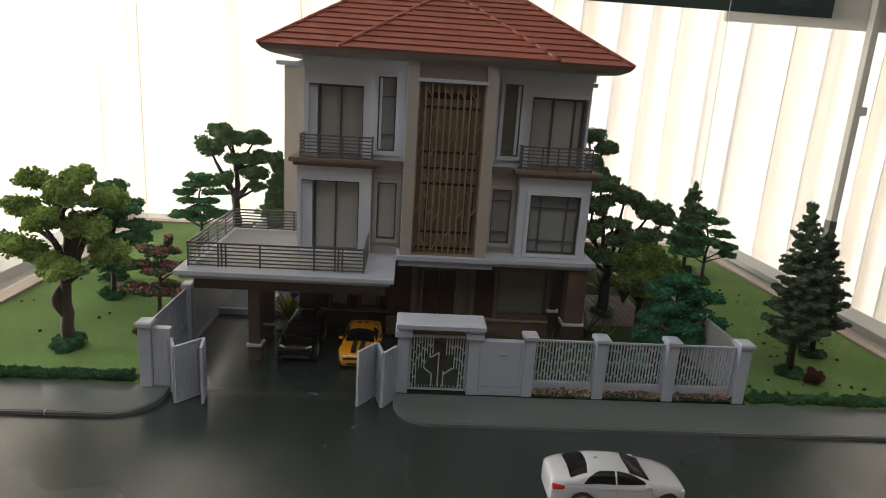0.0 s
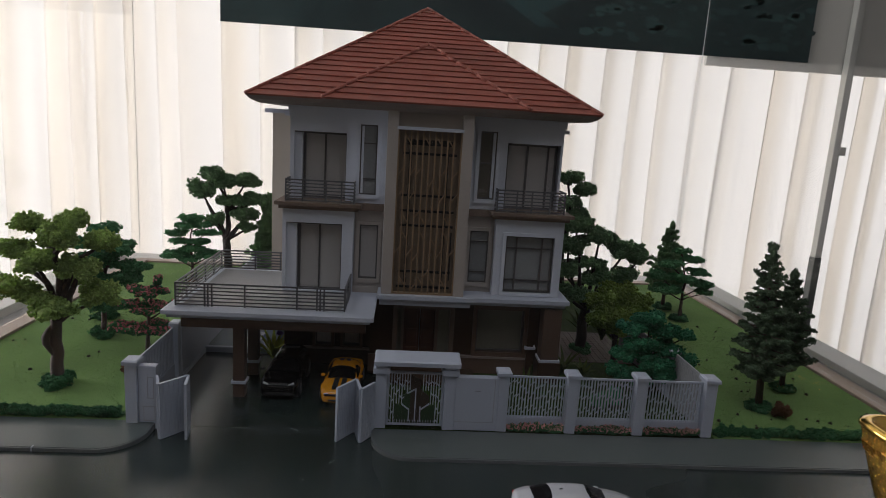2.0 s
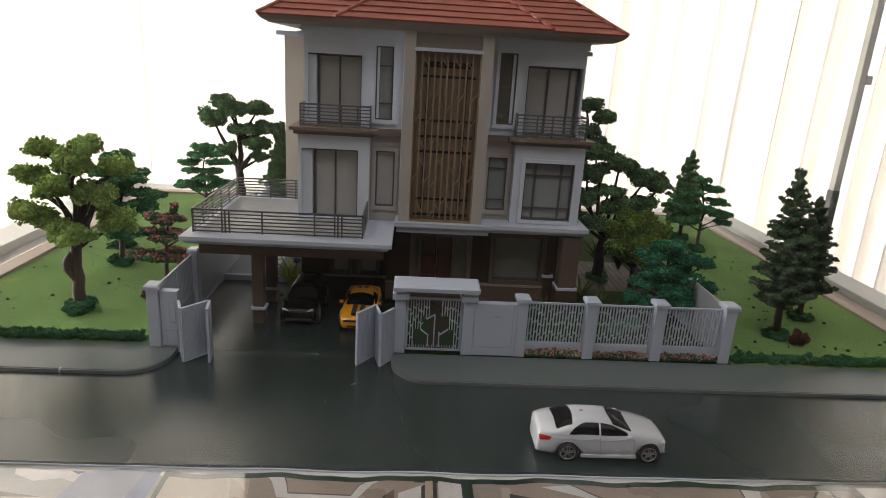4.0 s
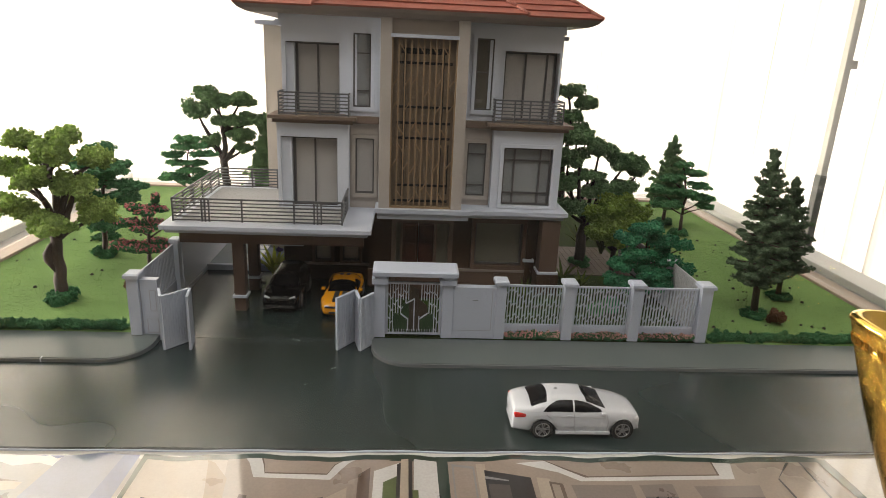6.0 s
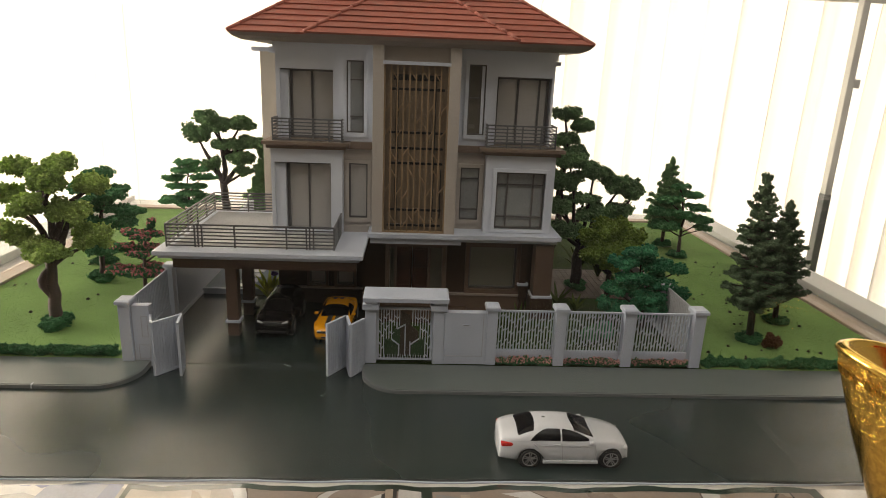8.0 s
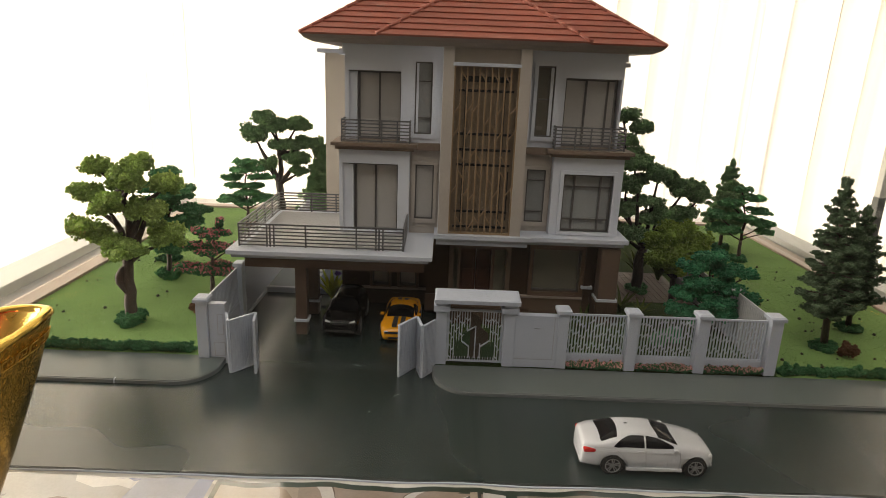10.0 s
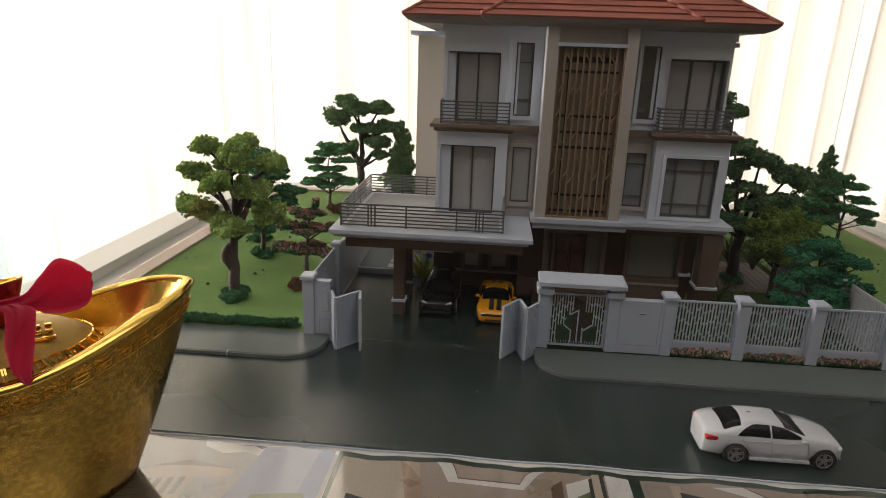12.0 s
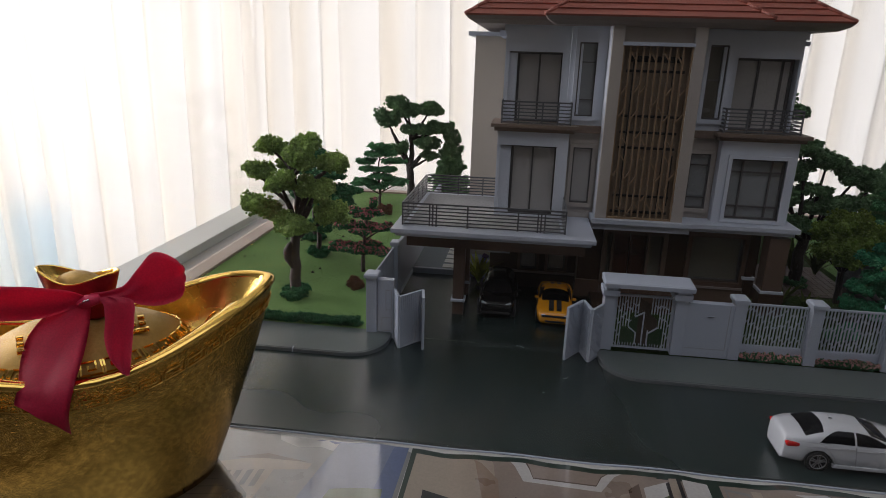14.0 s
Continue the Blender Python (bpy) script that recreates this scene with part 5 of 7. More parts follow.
for s in (1, -1):
    def flank(x0, x1, y0, y1, z0, z1, b=0.0):
        return box(x0, x1, min(s * y0, s * y1), max(s * y0, s * y1), z0, z1, b)
    part("tail_lamp", flank(-3.9, -3.12, 0.86, 1.40, 1.28, 1.56, 0.11), REDLAMP, wc, "red tail lamp")
    part("headlamp", flank(3.08, 3.72, 0.82, 1.225, 1.08, 1.29, 0.09), LAMPGLASS, wc, "clear headlamp")
    part("mirror", flank(1.25, 1.52, 1.46, 1.68, 1.6, 1.77, 0.06), WHITECAR, wc)
    part("door_handle", flank(-0.85, -0.5, 1.55, 1.605, 1.53, 1.60, 0.02), WHITECAR, wc)
    part("door_handle", flank(0.75, 1.1, 1.55, 1.605, 1.51, 1.58, 0.02), WHITECAR, wc)
    part("sill_skirt", flank(-1.4, 1.9, 1.36, 1.60, 0.30, 0.50, 0.05), WHITECAR, wc)
    for pts in (((-0.36, 1.66), (-0.30, 1.1), (-0.22, 0.5)), ((1.62, 1.62), (1.74, 1.1), (1.68, 0.5)), ((-2.0, 1.6), (-1.62, 1.25), (-1.36, 0.86), (-1.3, 0.5))):
        bm = bmesh.new()
        for (xa, za), (xb, zb) in zip(pts, pts[1:]):
            bar(bm, (xa, s * 1.548, za), (xb, s * 1.548, zb), 0.035, 0.05)
        part("door_seam", bm, SEAM, wc)
    bm = bmesh.new()
    for (xa, ya, za), (xb, yb, zb) in (((-2.9, 1.468, 1.46), (-1.0, 1.562, 1.50)), ((-1.0, 1.562, 1.50), (1.5, 1.556, 1.44))):
        bar(bm, (xa, s * ya, za), (xb, s * yb, zb), 0.03, 0.03)
    part("belt_crease", bm, WHITECAR, wc)
part("bumper_lip", box(3.5, 3.88, -1.0, 1.0, 0.36, 0.52, 0.06), WHITECAR, wc)
part("front_intake", box(3.76, 3.88, -0.66, 0.66, 0.55, 0.74, 0.03), TYRE, wc, "black lower air intake")
part("boot_seam", boxes((-3.9, -3.86, -0.9, 0.9, 1.50, 1.53)), SEAM, wc)
wc.matrix_basis = wc.matrix_basis @ Matrix.Scale(0.968, 4)
part("aerial_fin", box(-1.35, -1.15, -0.04, 0.04, 2.43, 2.52, 0.015), CHROME, wc)

# black off-roader and yellow coupe under the terrace, noses to the road
bc = make_car("toy_car", -7.6, 50.0, -91, "glossy black toy off-road car under the terrace", BLACKCAR,
              [(-3.5, 1.3, 1.6), (-3.3, 1.45, 1.75), (-2.0, 1.55, 1.78), (0.0, 1.57, 1.75), (1.4, 1.57, 1.72), (2.3, 1.53, 1.66), (3.0, 1.45, 1.55), (3.4, 1.3, 1.35), (3.52, 1.2, 1.0)], 0.42,
              (-3.4, -2.9, 0.2, 1.65, 1.62, 2.6, 1.46, 1.14), (-2.95, 0.3), (-2.6, 1.2, -0.7), (-2.1, 2.2), 0.68, RAIL)
for s in (1, -1):
    bm = bmesh.new()
    tube(bm, [(3.36, s * 0.78, 1.30), (3.22, s * 1.22, 1.40)], [0.075, 0.11], 10)
    part("headlamp", bm, HEADLAMP, bc, "bright headlamp")
    part("mirror", box(1.2, 1.5, min(s * 1.5, s * 1.9), max(s * 1.5, s * 1.9), 1.75, 2.0, 0.06), BLACKCAR, bc)
part("grille", box(3.36, 3.5, -0.75, 0.75, 1.2, 1.36, 0.03), TYRE, bc)
bm = bmesh.new()
for i in range(10):
    y = -0.66 + i * 0.14 + (0.06 if i > 4 else 0)
    bx(bm, 3.36, 3.46, y, y + 0.08, 1.46, 1.53)
part("bonnet_trim", bm, CHROME, bc, "row of small silver bars")
part("bumper", box(3.2, 3.55, -1.15, 1.15, 0.5, 0.75, 0.08), TYRE, bc)

yc = make_car("toy_car", -2.75, 49.3, -92, "yellow toy coupe with black bonnet stripes", YELLOWCAR,
              [(-3.5, 1.25, 1.35), (-3.3, 1.4, 1.55), (-2.2, 1.52, 1.6), (-1.0, 1.5, 1.55), (0.4, 1.48, 1.5), (1.4, 1.5, 1.46), (2.3, 1.5, 1.4), (3.0, 1.42, 1.3), (3.4, 1.25, 1.1), (3.5, 1.15, 0.8)], 0.34,
              (-2.7, -1.6, -0.15, 1.4, 1.42, 2.15, 1.36, 1.06), (-1.7, -0.1), (-1.2, 0.9), (-2.1, 2.2), 0.6, RAIL)
for s in (1, -1):
    part("bonnet_stripe", box(1.25, 3.15, min(s * 0.12, s * 0.5), max(s * 0.12, s * 0.5), 1.30, 1.54, 0.02), TYRE, yc, "black bonnet stripe")
    part("roof_stripe", box(-1.5, -1.05, min(s * 0.12, s * 0.45), max(s * 0.12, s * 0.45), 2.12, 2.175, 0.01), TYRE, yc, "black roof stripe")
    part("headlamp", box(3.28, 3.48, min(s * 0.75, s * 1.1), max(s * 0.75, s * 1.1), 0.92, 1.06, 0.03), LAMPGLASS, yc)
    part("mirror", box(0.75, 1.05, min(s * 1.4, s * 1.72), max(s * 1.4, s * 1.72), 1.5, 1.68, 0.05), YELLOWCAR, yc)
part("grille", box(3.38, 3.54, -1.05, 1.05, 0.86, 1.02, 0.03), TYRE, yc)
part("lower_grille", box(3.36, 3.53, -0.75, 0.75, 0.42, 0.58, 0.03), TYRE, yc)


# ---- plants ----
def crown_mesh(name, pads, material, parent, leaf=0.2, density=1.0, seed=1, label="", extra=None, extra_share=0.0, puffs=8, core=0.80):
    """A crown of flat-bottomed pads (x, y, z, rx, ry, rz): puffs over lumpy cores, covered with crumbs of ground foam."""
    rg = np.random.RandomState(seed)
    n1, n2 = 5, 8
    ring = np.array([(math.sin(math.pi * i / n1) * math.cos(6.2832 * j / n2), math.sin(math.pi * i / n1) * math.sin(6.2832 * j / n2), math.cos(math.pi * i / n1)) for i in range(n1 + 1) for j in range(n2)])
    quads = np.array([(i * n2 + j, (i + 1) * n2 + j, (i + 1) * n2 + (j + 1) % n2, i * n2 + (j + 1) % n2) for i in range(n1) for j in range(n2)])
    octa = np.array([(1, 0, 0), (-1, 0, 0), (0, 1, 0), (0, -1, 0), (0, 0, 1), (0, 0, -1)], float)
    tris = np.array([(0, 2, 4), (2, 1, 4), (1, 3, 4), (3, 0, 4), (2, 0, 5), (1, 2, 5), (3, 1, 5), (0, 3, 5)])
    verts, faces, mats, base = [], [], [], 0
    for x, y, z, rx, ry, rz in pads:
        blobs = [(x, y, z, rx, ry, rz)] if puffs < 2 else [(x, y, z, rx * 0.70, ry * 0.70, rz * 0.72)]
        for k in range(puffs if puffs > 1 else 0):
            a = 6.2832 * (k + rg.uniform(-0.35, 0.35)) / puffs
            q, u, f = rg.uniform(0.42, 0.72), rg.uniform(-0.28, 0.55), rg.uniform(0.30, 0.50)
            blobs.append((x + q * rx * math.cos(a), y + q * ry * math.sin(a), z + u * rz, rx * f, ry * f, rz * f * 1.2))
        B = np.array(blobs)
        for bi, blob in enumerate(blobs):
            c, r = np.array(blob[:3]), np.array(blob[3:])
            ph = rg.uniform(0, 6.28, 6)
            def lump(d):
                return 1.0 + 0.13 * np.sin(3.1 * d[:, 0] + ph[0]) * np.sin(2.7 * d[:, 1] + ph[1]) + 0.10 * np.sin(6.3 * d[:, 2] + ph[2]) * np.sin(5.1 * d[:, 0] + ph[3]) + 0.08 * np.sin(11 * d[:, 1] + ph[4]) * np.sin(10 * d[:, 2] + ph[5])
            def place(d, k):
                p = d * r * (k * lump(d))[:, None]
                p[:, 2] *= np.where(p[:, 2] < 0, 0.7, 1.0)
                return c + p
            verts.append(place(ring, np.full(len(ring), core)))
            faces += (quads + base).tolist()
            mats += [0] * len(quads)
            base += len(ring)
            area = 4 * math.pi * (((r[0] * r[1]) ** 1.6 + (r[0] * r[2]) ** 1.6 + (r[1] * r[2]) ** 1.6) / 3) ** (1 / 1.6)
            m = int(area / (leaf * leaf) * 1.15 * density) + 6
            d = rg.normal(size=(m, 3))
            d /= np.linalg.norm(d, axis=1)[:, None]
            p = place(d, rg.uniform(0.80, 1.10, m))
            keep = np.ones(m, bool)
            for bj in range(len(blobs)):
                if bj != bi:
                    keep &= (((p - B[bj, :3]) / B[bj, 3:]) ** 2).sum(1) > 0.62
            p, d = p[keep], d[keep]
            m = len(p)
            if not m:
                continue
            q4 = rg.normal(size=(m, 4))
            w, i, j, k = (q4 / np.linalg.norm(q4, axis=1)[:, None]).T
            R = np.stack([1 - 2 * (j * j + k * k), 2 * (i * j - w * k), 2 * (i * k + w * j), 2 * (i * j + w * k), 1 - 2 * (i * i + k * k), 2 * (j * k - w * i), 2 * (i * k - w * j), 2 * (j * k + w * i), 1 - 2 * (i * i + j * j)], 1).reshape(m, 3, 3)
            size = leaf * 0.5 * rg.uniform(0.5, 1.3, (m, 1, 3)) * rg.uniform(0.7, 1.3, (m, 1, 1))
            verts.append((p[:, None, :] + np.einsum("mab,mvb->mva", R, octa[None] * size)).reshape(-1, 3))
            faces += (tris[None] + (base + 6 * np.arange(m))[:, None, None]).reshape(-1, 3).tolist()
            base += 6 * m
            ex = (d[:, 2] > 0.0) & (rg.uniform(size=m) < extra_share) if extra else np.zeros(m, bool)
            mats += np.repeat(ex.astype(int), 8).tolist()
    me = bpy.data.meshes.new(name)
    off = origin.get(parent, Vector((0, 0, 0)))
    me.from_pydata(((np.concatenate(verts) - np.array(off)) * U).tolist(), [], faces)
    me.materials.append(material)
    if extra:
        me.materials.append(extra)
    me.polygons.foreach_set("material_index", mats)
    me.update()
    ob = new(name, me)
    if parent:
        ob.parent = parent
        origin[ob] = off
    if label:
        tagged(ob, label)
    return ob


def limb(bm, p, q, r0, r1, rnd, bend=0.12, n=6):
    p, q = Vector(p), Vector(q)
    L = (q - p).length
    pts, rad = [], []
    w = Vector((rnd.uniform(-1, 1), rnd.uniform(-1, 1), 0)) * bend * L
    for i in range(n + 1):
        t = i / n
        pts.append(p.lerp(q, t) + w * math.sin(math.pi * t) + Vector((rnd.uniform(-1, 1), rnd.uniform(-1, 1), 0)) * 0.02 * L)
        rad.append(r0 + (r1 - r0) * t)
    tube(bm, pts, rad, 7)


def pad_tree(x, y, fork, pads, r, leafmat, label, seed, bark=None, leaf=0.2, base_bush=0.0, z0=0.5, extra=None, share=0.0, group="", lean=(0, 0), puff=1.4, spine=False, nodes=()):
    """A cloud-pruned model tree: trunk to the fork height, a limb to each pad, by way of the nearest node below it."""
    rnd = random.Random(seed)
    t = thing("model_tree", x, y, z0, label, "model tree", group or "model trees")
    bm = bmesh.new()
    f = Vector((x + lean[0], y + lean[1], fork))
    limb(bm, (x, y, z0 - 0.1), f, r, r * 0.78, rnd, 0.04)
    if spine:
        a = max(pads, key=lambda q: q[2])
        limb(bm, f, a[:3], r * 0.78, r * 0.2, rnd, 0.06)
    forks = [f - Vector((0, 0, 0.3))] + [Vector(q) for q in nodes]
    for q in forks[1:]:
        limb(bm, forks[0], q, r * 0.7, r * 0.42, rnd, 0.06)
    for px, py, pz, rx, ry, rz in pads:
        end = Vector((px, py, pz - rz * 0.3))
        if spine:
            d = math.hypot(px - x, py - y)
            u = min(1.0, max(0.0, (pz - 0.7 * d - fork) / max(0.5, a[2] - fork)))
            limb(bm, f.lerp(Vector(a[:3]), u), end, r * 0.42, r * 0.15, rnd, 0.08)
        else:
            q = min((k for k in forks if k.z < end.z - 0.3 or k is forks[0]), key=lambda k: (k - end).length)
            limb(bm, q, end, r * 0.42, r * 0.15, rnd, 0.10)
    part("trunk", bm, bark or BARK, t, smooth=True)
    crown_mesh("crown", [(a, b, c, d, e, g * puff) for a, b, c, d, e, g in pads], leafmat, t, leaf, 1.0, seed, extra=extra, extra_share=share)
    if base_bush:
        tagged(crown_mesh("base_bush", [(x, y, z0 + base_bush * 0.22, base_bush * 0.9, base_bush * 0.9, base_bush * 0.45)], LEAF_HEDGE, t, 0.2, 1.0, seed + 50), "dark green bush round the foot")
    return t


def tier_tree(x, y, h, r, z_low, tiers, leafmat, label, seed, trunk_r=0.25, leaf=0.21, base_bush=0.0, droop=0.10, arms=9, z0=0.5, top=(0, 0), thick=0.25):
    """A conifer: rings of ragged thin arms that shorten towards the tip, with gaps between the rings."""
    rnd = random.Random(seed)
    t = thing("model_tree", x, y, z0, label, "model conifer", "model trees")
    bm = bmesh.new()
    tip = z0 + h
    tube(bm, [(x, y, z0 - 0.1), (x + top[0] * 0.5, y + top[1] * 0.5, z0 + h * 0.5), (x + top[0], y + top[1], tip - 0.3)], [trunk_r, trunk_r * 0.7, 0.06], 7)
    pads = []
    step = (tip - z_low) / tiers
    for i in range(tiers):
        f = i / max(1, tiers - 1)
        z = z_low + (tip - 0.5 - z_low) * f
        cx, cy = x + top[0] * (z - z0) / h, y + top[1] * (z - z0) / h
        R = (r * min(1.0, (1 - f) ** 0.72 * 1.04) * (0.86 if i == 0 else 1.0) + 0.32) * rnd.uniform(0.88, 1.08)
        k = max(5, round(arms * (1 - 0.45 * f)))
        a0 = rnd.uniform(0, 6.28)
        pads.append((cx, cy, z, max(0.3, R * 0.34), max(0.3, R * 0.34), step * 0.42))
        for j in range(k):
            a = a0 + 2 * math.pi * j / k + rnd.uniform(-0.22, 0.22)
            L = R * rnd.uniform(0.58, 1.14)
            zj = z + rnd.uniform(-0.38, 0.38) * step
            w = max(0.20, min(L * 0.24, 0.5))
            for q in (0.34, 0.62, 0.88):
                px, py, pz = cx + q * L * math.cos(a), cy + q * L * math.sin(a), zj - droop * L * math.sin(3.14 * q) + (0.14 if q > 0.8 else 0.0) + rnd.uniform(-0.06, 0.06)
                pads.append((px, py, pz, w * (1.15 - 0.4 * q), w * (1.15 - 0.4 * q), max(0.15, step * thick)))
            tube(bm, [(cx, cy, zj), (px, py, pz)], [trunk_r * 0.25, 0.03], 4)
    pads.append((x + top[0], y + top[1], tip - 0.35, 0.26, 0.26, 0.45))
    part("trunk", bm, BARK, t, smooth=True)
    crown_mesh("crown", pads, leafmat, t, leaf, 1.0, seed, puffs=1, core=0.7)
    if base_bush:
        tagged(crown_mesh("base_bush", [(x, y, z0 + base_bush * 0.22, base_bush, base_bush, base_bush * 0.42)], LEAF_HEDGE, t, 0.16, 1.0, seed + 50), "dark green bush round the foot")
    return t


# big olive-green tree on the west lawn
t1 = pad_tree(-24.9, 47.0, 6.0, [(-27.1, 48.4, 13.1, 1.48, 1.26, 0.92), (-24.5, 49.2, 13.3, 1.3, 1.17, 0.82), (-23.9, 46.6, 12.4, 1.62, 1.35, 1.16), (-22.0, 49.0, 11.8, 1.3, 1.17, 1.07), (-28.2, 48.4, 10.8, 1.53, 1.26, 0.82), (-25.5, 46.0, 10.6, 1.53, 1.26, 0.97),
                                (-23.0, 47.2, 9.9, 1.62, 1.35, 1.02), (-27.5, 47.0, 8.2, 1.89, 1.44, 1.12), (-24.5, 46.1, 7.15, 1.71, 1.35, 0.87), (-21.9, 48.2, 7.6, 1.62, 1.35, 1.07), (-24.4, 49.3, 8.7, 1.08, 0.99, 0.68), (-26.0, 49.0, 11.6, 0.99, 0.9, 0.68)],
              0.52, LEAF_OLIVE, "olive-green model tree with a knotty brown trunk", 11, leaf=0.27, base_bush=1.6, lean=(0.2, 0), puff=1.22, nodes=((-25.4, 47.2, 8.8), (-23.7, 47.7, 8.4), (-25.0, 47.6, 10.9), (-23.3, 48.3, 10.6)))
bm = bmesh.new()
tube(bm, [(-24.95, 46.9, 5.5), (-25.2, 46.8, 5.1), (-25.42, 46.78, 4.6), (-25.4, 46.78, 4.1), (-25.15, 46.8, 3.6), (-24.95, 46.9, 3.0)], [0.16, 0.28, 0.38, 0.38, 0.28, 0.16], 8)
part("burl", bm, BARK, t1, smooth=True)
pad_tree(-26.6, 58.7, 4.2, [(-25.5, 58.5, 9.0, 2.0, 1.7, 0.65), (-23.7, 58.6, 7.5, 1.7, 1.5, 0.55), (-24.4, 58.3, 6.4, 1.9, 1.6, 0.75), (-27.2, 58.5, 7.9, 1.8, 1.6, 0.7), (-26.8, 58.2, 6.2, 1.7, 1.5, 0.7), (-28.3, 58.6, 6.9, 1.3, 1.2, 0.6), (-26.5, 58.3, 3.7, 1.6, 1.4, 0.55)],
         0.28, LEAF_GREEN, "green cloud-pruned model tree on the lawn", 12, spine=True, leaf=0.25, base_bush=1.5, puff=1.3)
pad_tree(-28.9, 64.0, 4.4, [(-28.6, 64.0, 10.0, 1.7, 1.5, 0.7), (-30.0, 64.0, 8.4, 1.6, 1.4, 0.7), (-27.2, 64.0, 8.2, 1.6, 1.4, 0.7), (-28.9, 63.6, 6.6, 1.9, 1.6, 0.7)],
         0.28, LEAF_GREEN, "green cloud-pruned model tree behind another", 17, spine=True, leaf=0.25, base_bush=1.4, puff=1.2)
pad_tree(-20.9, 54.7, 2.2, [(-19.9, 54.6, 7.3, 0.45, 0.45, 0.6), (-21.5, 54.5, 6.45, 1.2, 1.0, 0.4), (-20.0, 54.7, 6.4, 1.1, 1.0, 0.42), (-20.7, 54.0, 6.3, 1.0, 0.9, 0.38), (-22.6, 54.6, 5.0, 1.3, 1.0, 0.48), (-21.0, 54.1, 4.75, 1.5, 1.2, 0.48), (-19.2, 54.6, 4.95, 1.3, 1.0, 0.45), (-20.6, 55.5, 4.9, 1.3, 1.0, 0.4),
                              (-23.0, 54.5, 2.9, 1.4, 1.1, 0.45), (-21.2, 53.9, 2.85, 1.6, 1.2, 0.45), (-19.0, 54.4, 2.75, 1.4, 1.1, 0.42), (-20.6, 55.6, 2.9, 1.5, 1.1, 0.4)],
         0.24, LEAF_HEDGE, "small tiered model tree with crimson flowers", 13, spine=True, leaf=0.22, extra=FLOWER, share=0.62, puff=1.15)
pad_tree(-25.0, 79.8, 2.6, [(-25.0, 79.8, 8.9, 1.7, 1.5, 0.65), (-25.7, 79.8, 8.0, 1.5, 1.3, 0.6), (-23.8, 79.8, 8.1, 1.2, 1.0, 0.55), (-26.8, 79.8, 6.9, 1.6, 1.3, 0.6), (-23.2, 79.8, 7.2, 1.5, 1.3, 0.6), (-26.4, 79.8, 6.0, 1.5, 1.3, 0.5), (-24.1, 79.8, 6.0, 1.5, 1.3, 0.5),
                              (-25.0, 79.6, 5.1, 2.0, 1.7, 0.55), (-27.3, 79.8, 4.1, 1.8, 1.6, 0.65), (-22.8, 79.8, 4.4, 1.8, 1.6, 0.65), (-25.2, 79.5, 3.8, 1.7, 1.4, 0.5)],
         0.24, LEAF_GREEN, "small tiered model pine at the back of the lawn", 14, spine=True, leaf=0.3, puff=1.0)
pad_tree(-21.6, 83.0, 6.0, [(-23.3, 83.0, 14.4, 2.0, 1.7, 1.2), (-22.0, 83.0, 13.3, 1.9, 1.6, 1.1), (-19.2, 83.0, 13.7, 2.2, 1.9, 1.2), (-24.5, 83.0, 12.1, 2.0, 1.8, 1.6), (-20.2, 83.0, 11.1, 2.4, 2.0, 1.15), (-17.6, 83.0, 11.3, 1.7, 1.5, 1.15), (-23.0, 83.0, 8.3, 1.4, 1.2, 1.3), (-19.3, 83.0, 9.1, 1.9, 1.7, 1.2), (-18.9, 83.0, 7.7, 1.3, 1.2, 1.0)],
         0.62, LEAF_DARK, "tall dark cloud-pruned model tree behind the terrace", 15, bark=BARKD, leaf=0.34, puff=1.0, nodes=((-23.4, 83.0, 9.4), (-21.5, 83.0, 9.8), (-20.2, 83.0, 7.5)))
tier_tree(-16.0, 83.5, 11.6, 3.1, 1.6, 13, LEAF_DARK, "dark model conifer beside the house", 16, arms=13, thick=0.5)
# right of the house
pad_tree(20.6, 59.6, 5.2, [(19.0, 59.5, 13.6, 1.9, 1.6, 1.0), (21.3, 59.6, 12.4, 2.1, 1.7, 0.9), (18.2, 59.4, 11.4, 1.9, 1.5, 0.9), (24.0, 59.6, 11.2, 2.0, 1.6, 0.9), (20.5, 59.3, 9.9, 1.7, 1.4, 0.6), (25.4, 59.7, 10.4, 1.1, 1.0, 0.7), (18.0, 59.4, 9.0, 1.8, 1.5, 0.8), (21.6, 59.2, 8.3, 2.0, 1.6, 0.9), (24.0, 59.5, 8.5, 1.5, 1.3, 0.8), (18.4, 59.3, 6.6, 1.8, 1.5, 0.9), (20.4, 59.0, 6.5, 1.3, 1.2, 0.7)],
         0.6, LEAF_DARK, "large dark model tree beside the house", 21, bark=BARKD, leaf=0.32, base_bush=1.3)
pad_tree(21.6, 75.5, 7.0, [(21.6, 75, 17.0, 1.7, 1.5, 0.9), (23.8, 75, 15.6, 1.5, 1.3, 0.8), (21.8, 75, 14.0, 1.7, 1.4, 0.8), (23.2, 75, 12.6, 1.7, 1.4, 0.8), (20.0, 75, 12.0, 2.0, 1.6, 0.9)],
         0.5, LEAF_DARK, "tall dark cloud-pruned model tree behind the house", 22, spine=True, bark=BARKD, leaf=0.32)
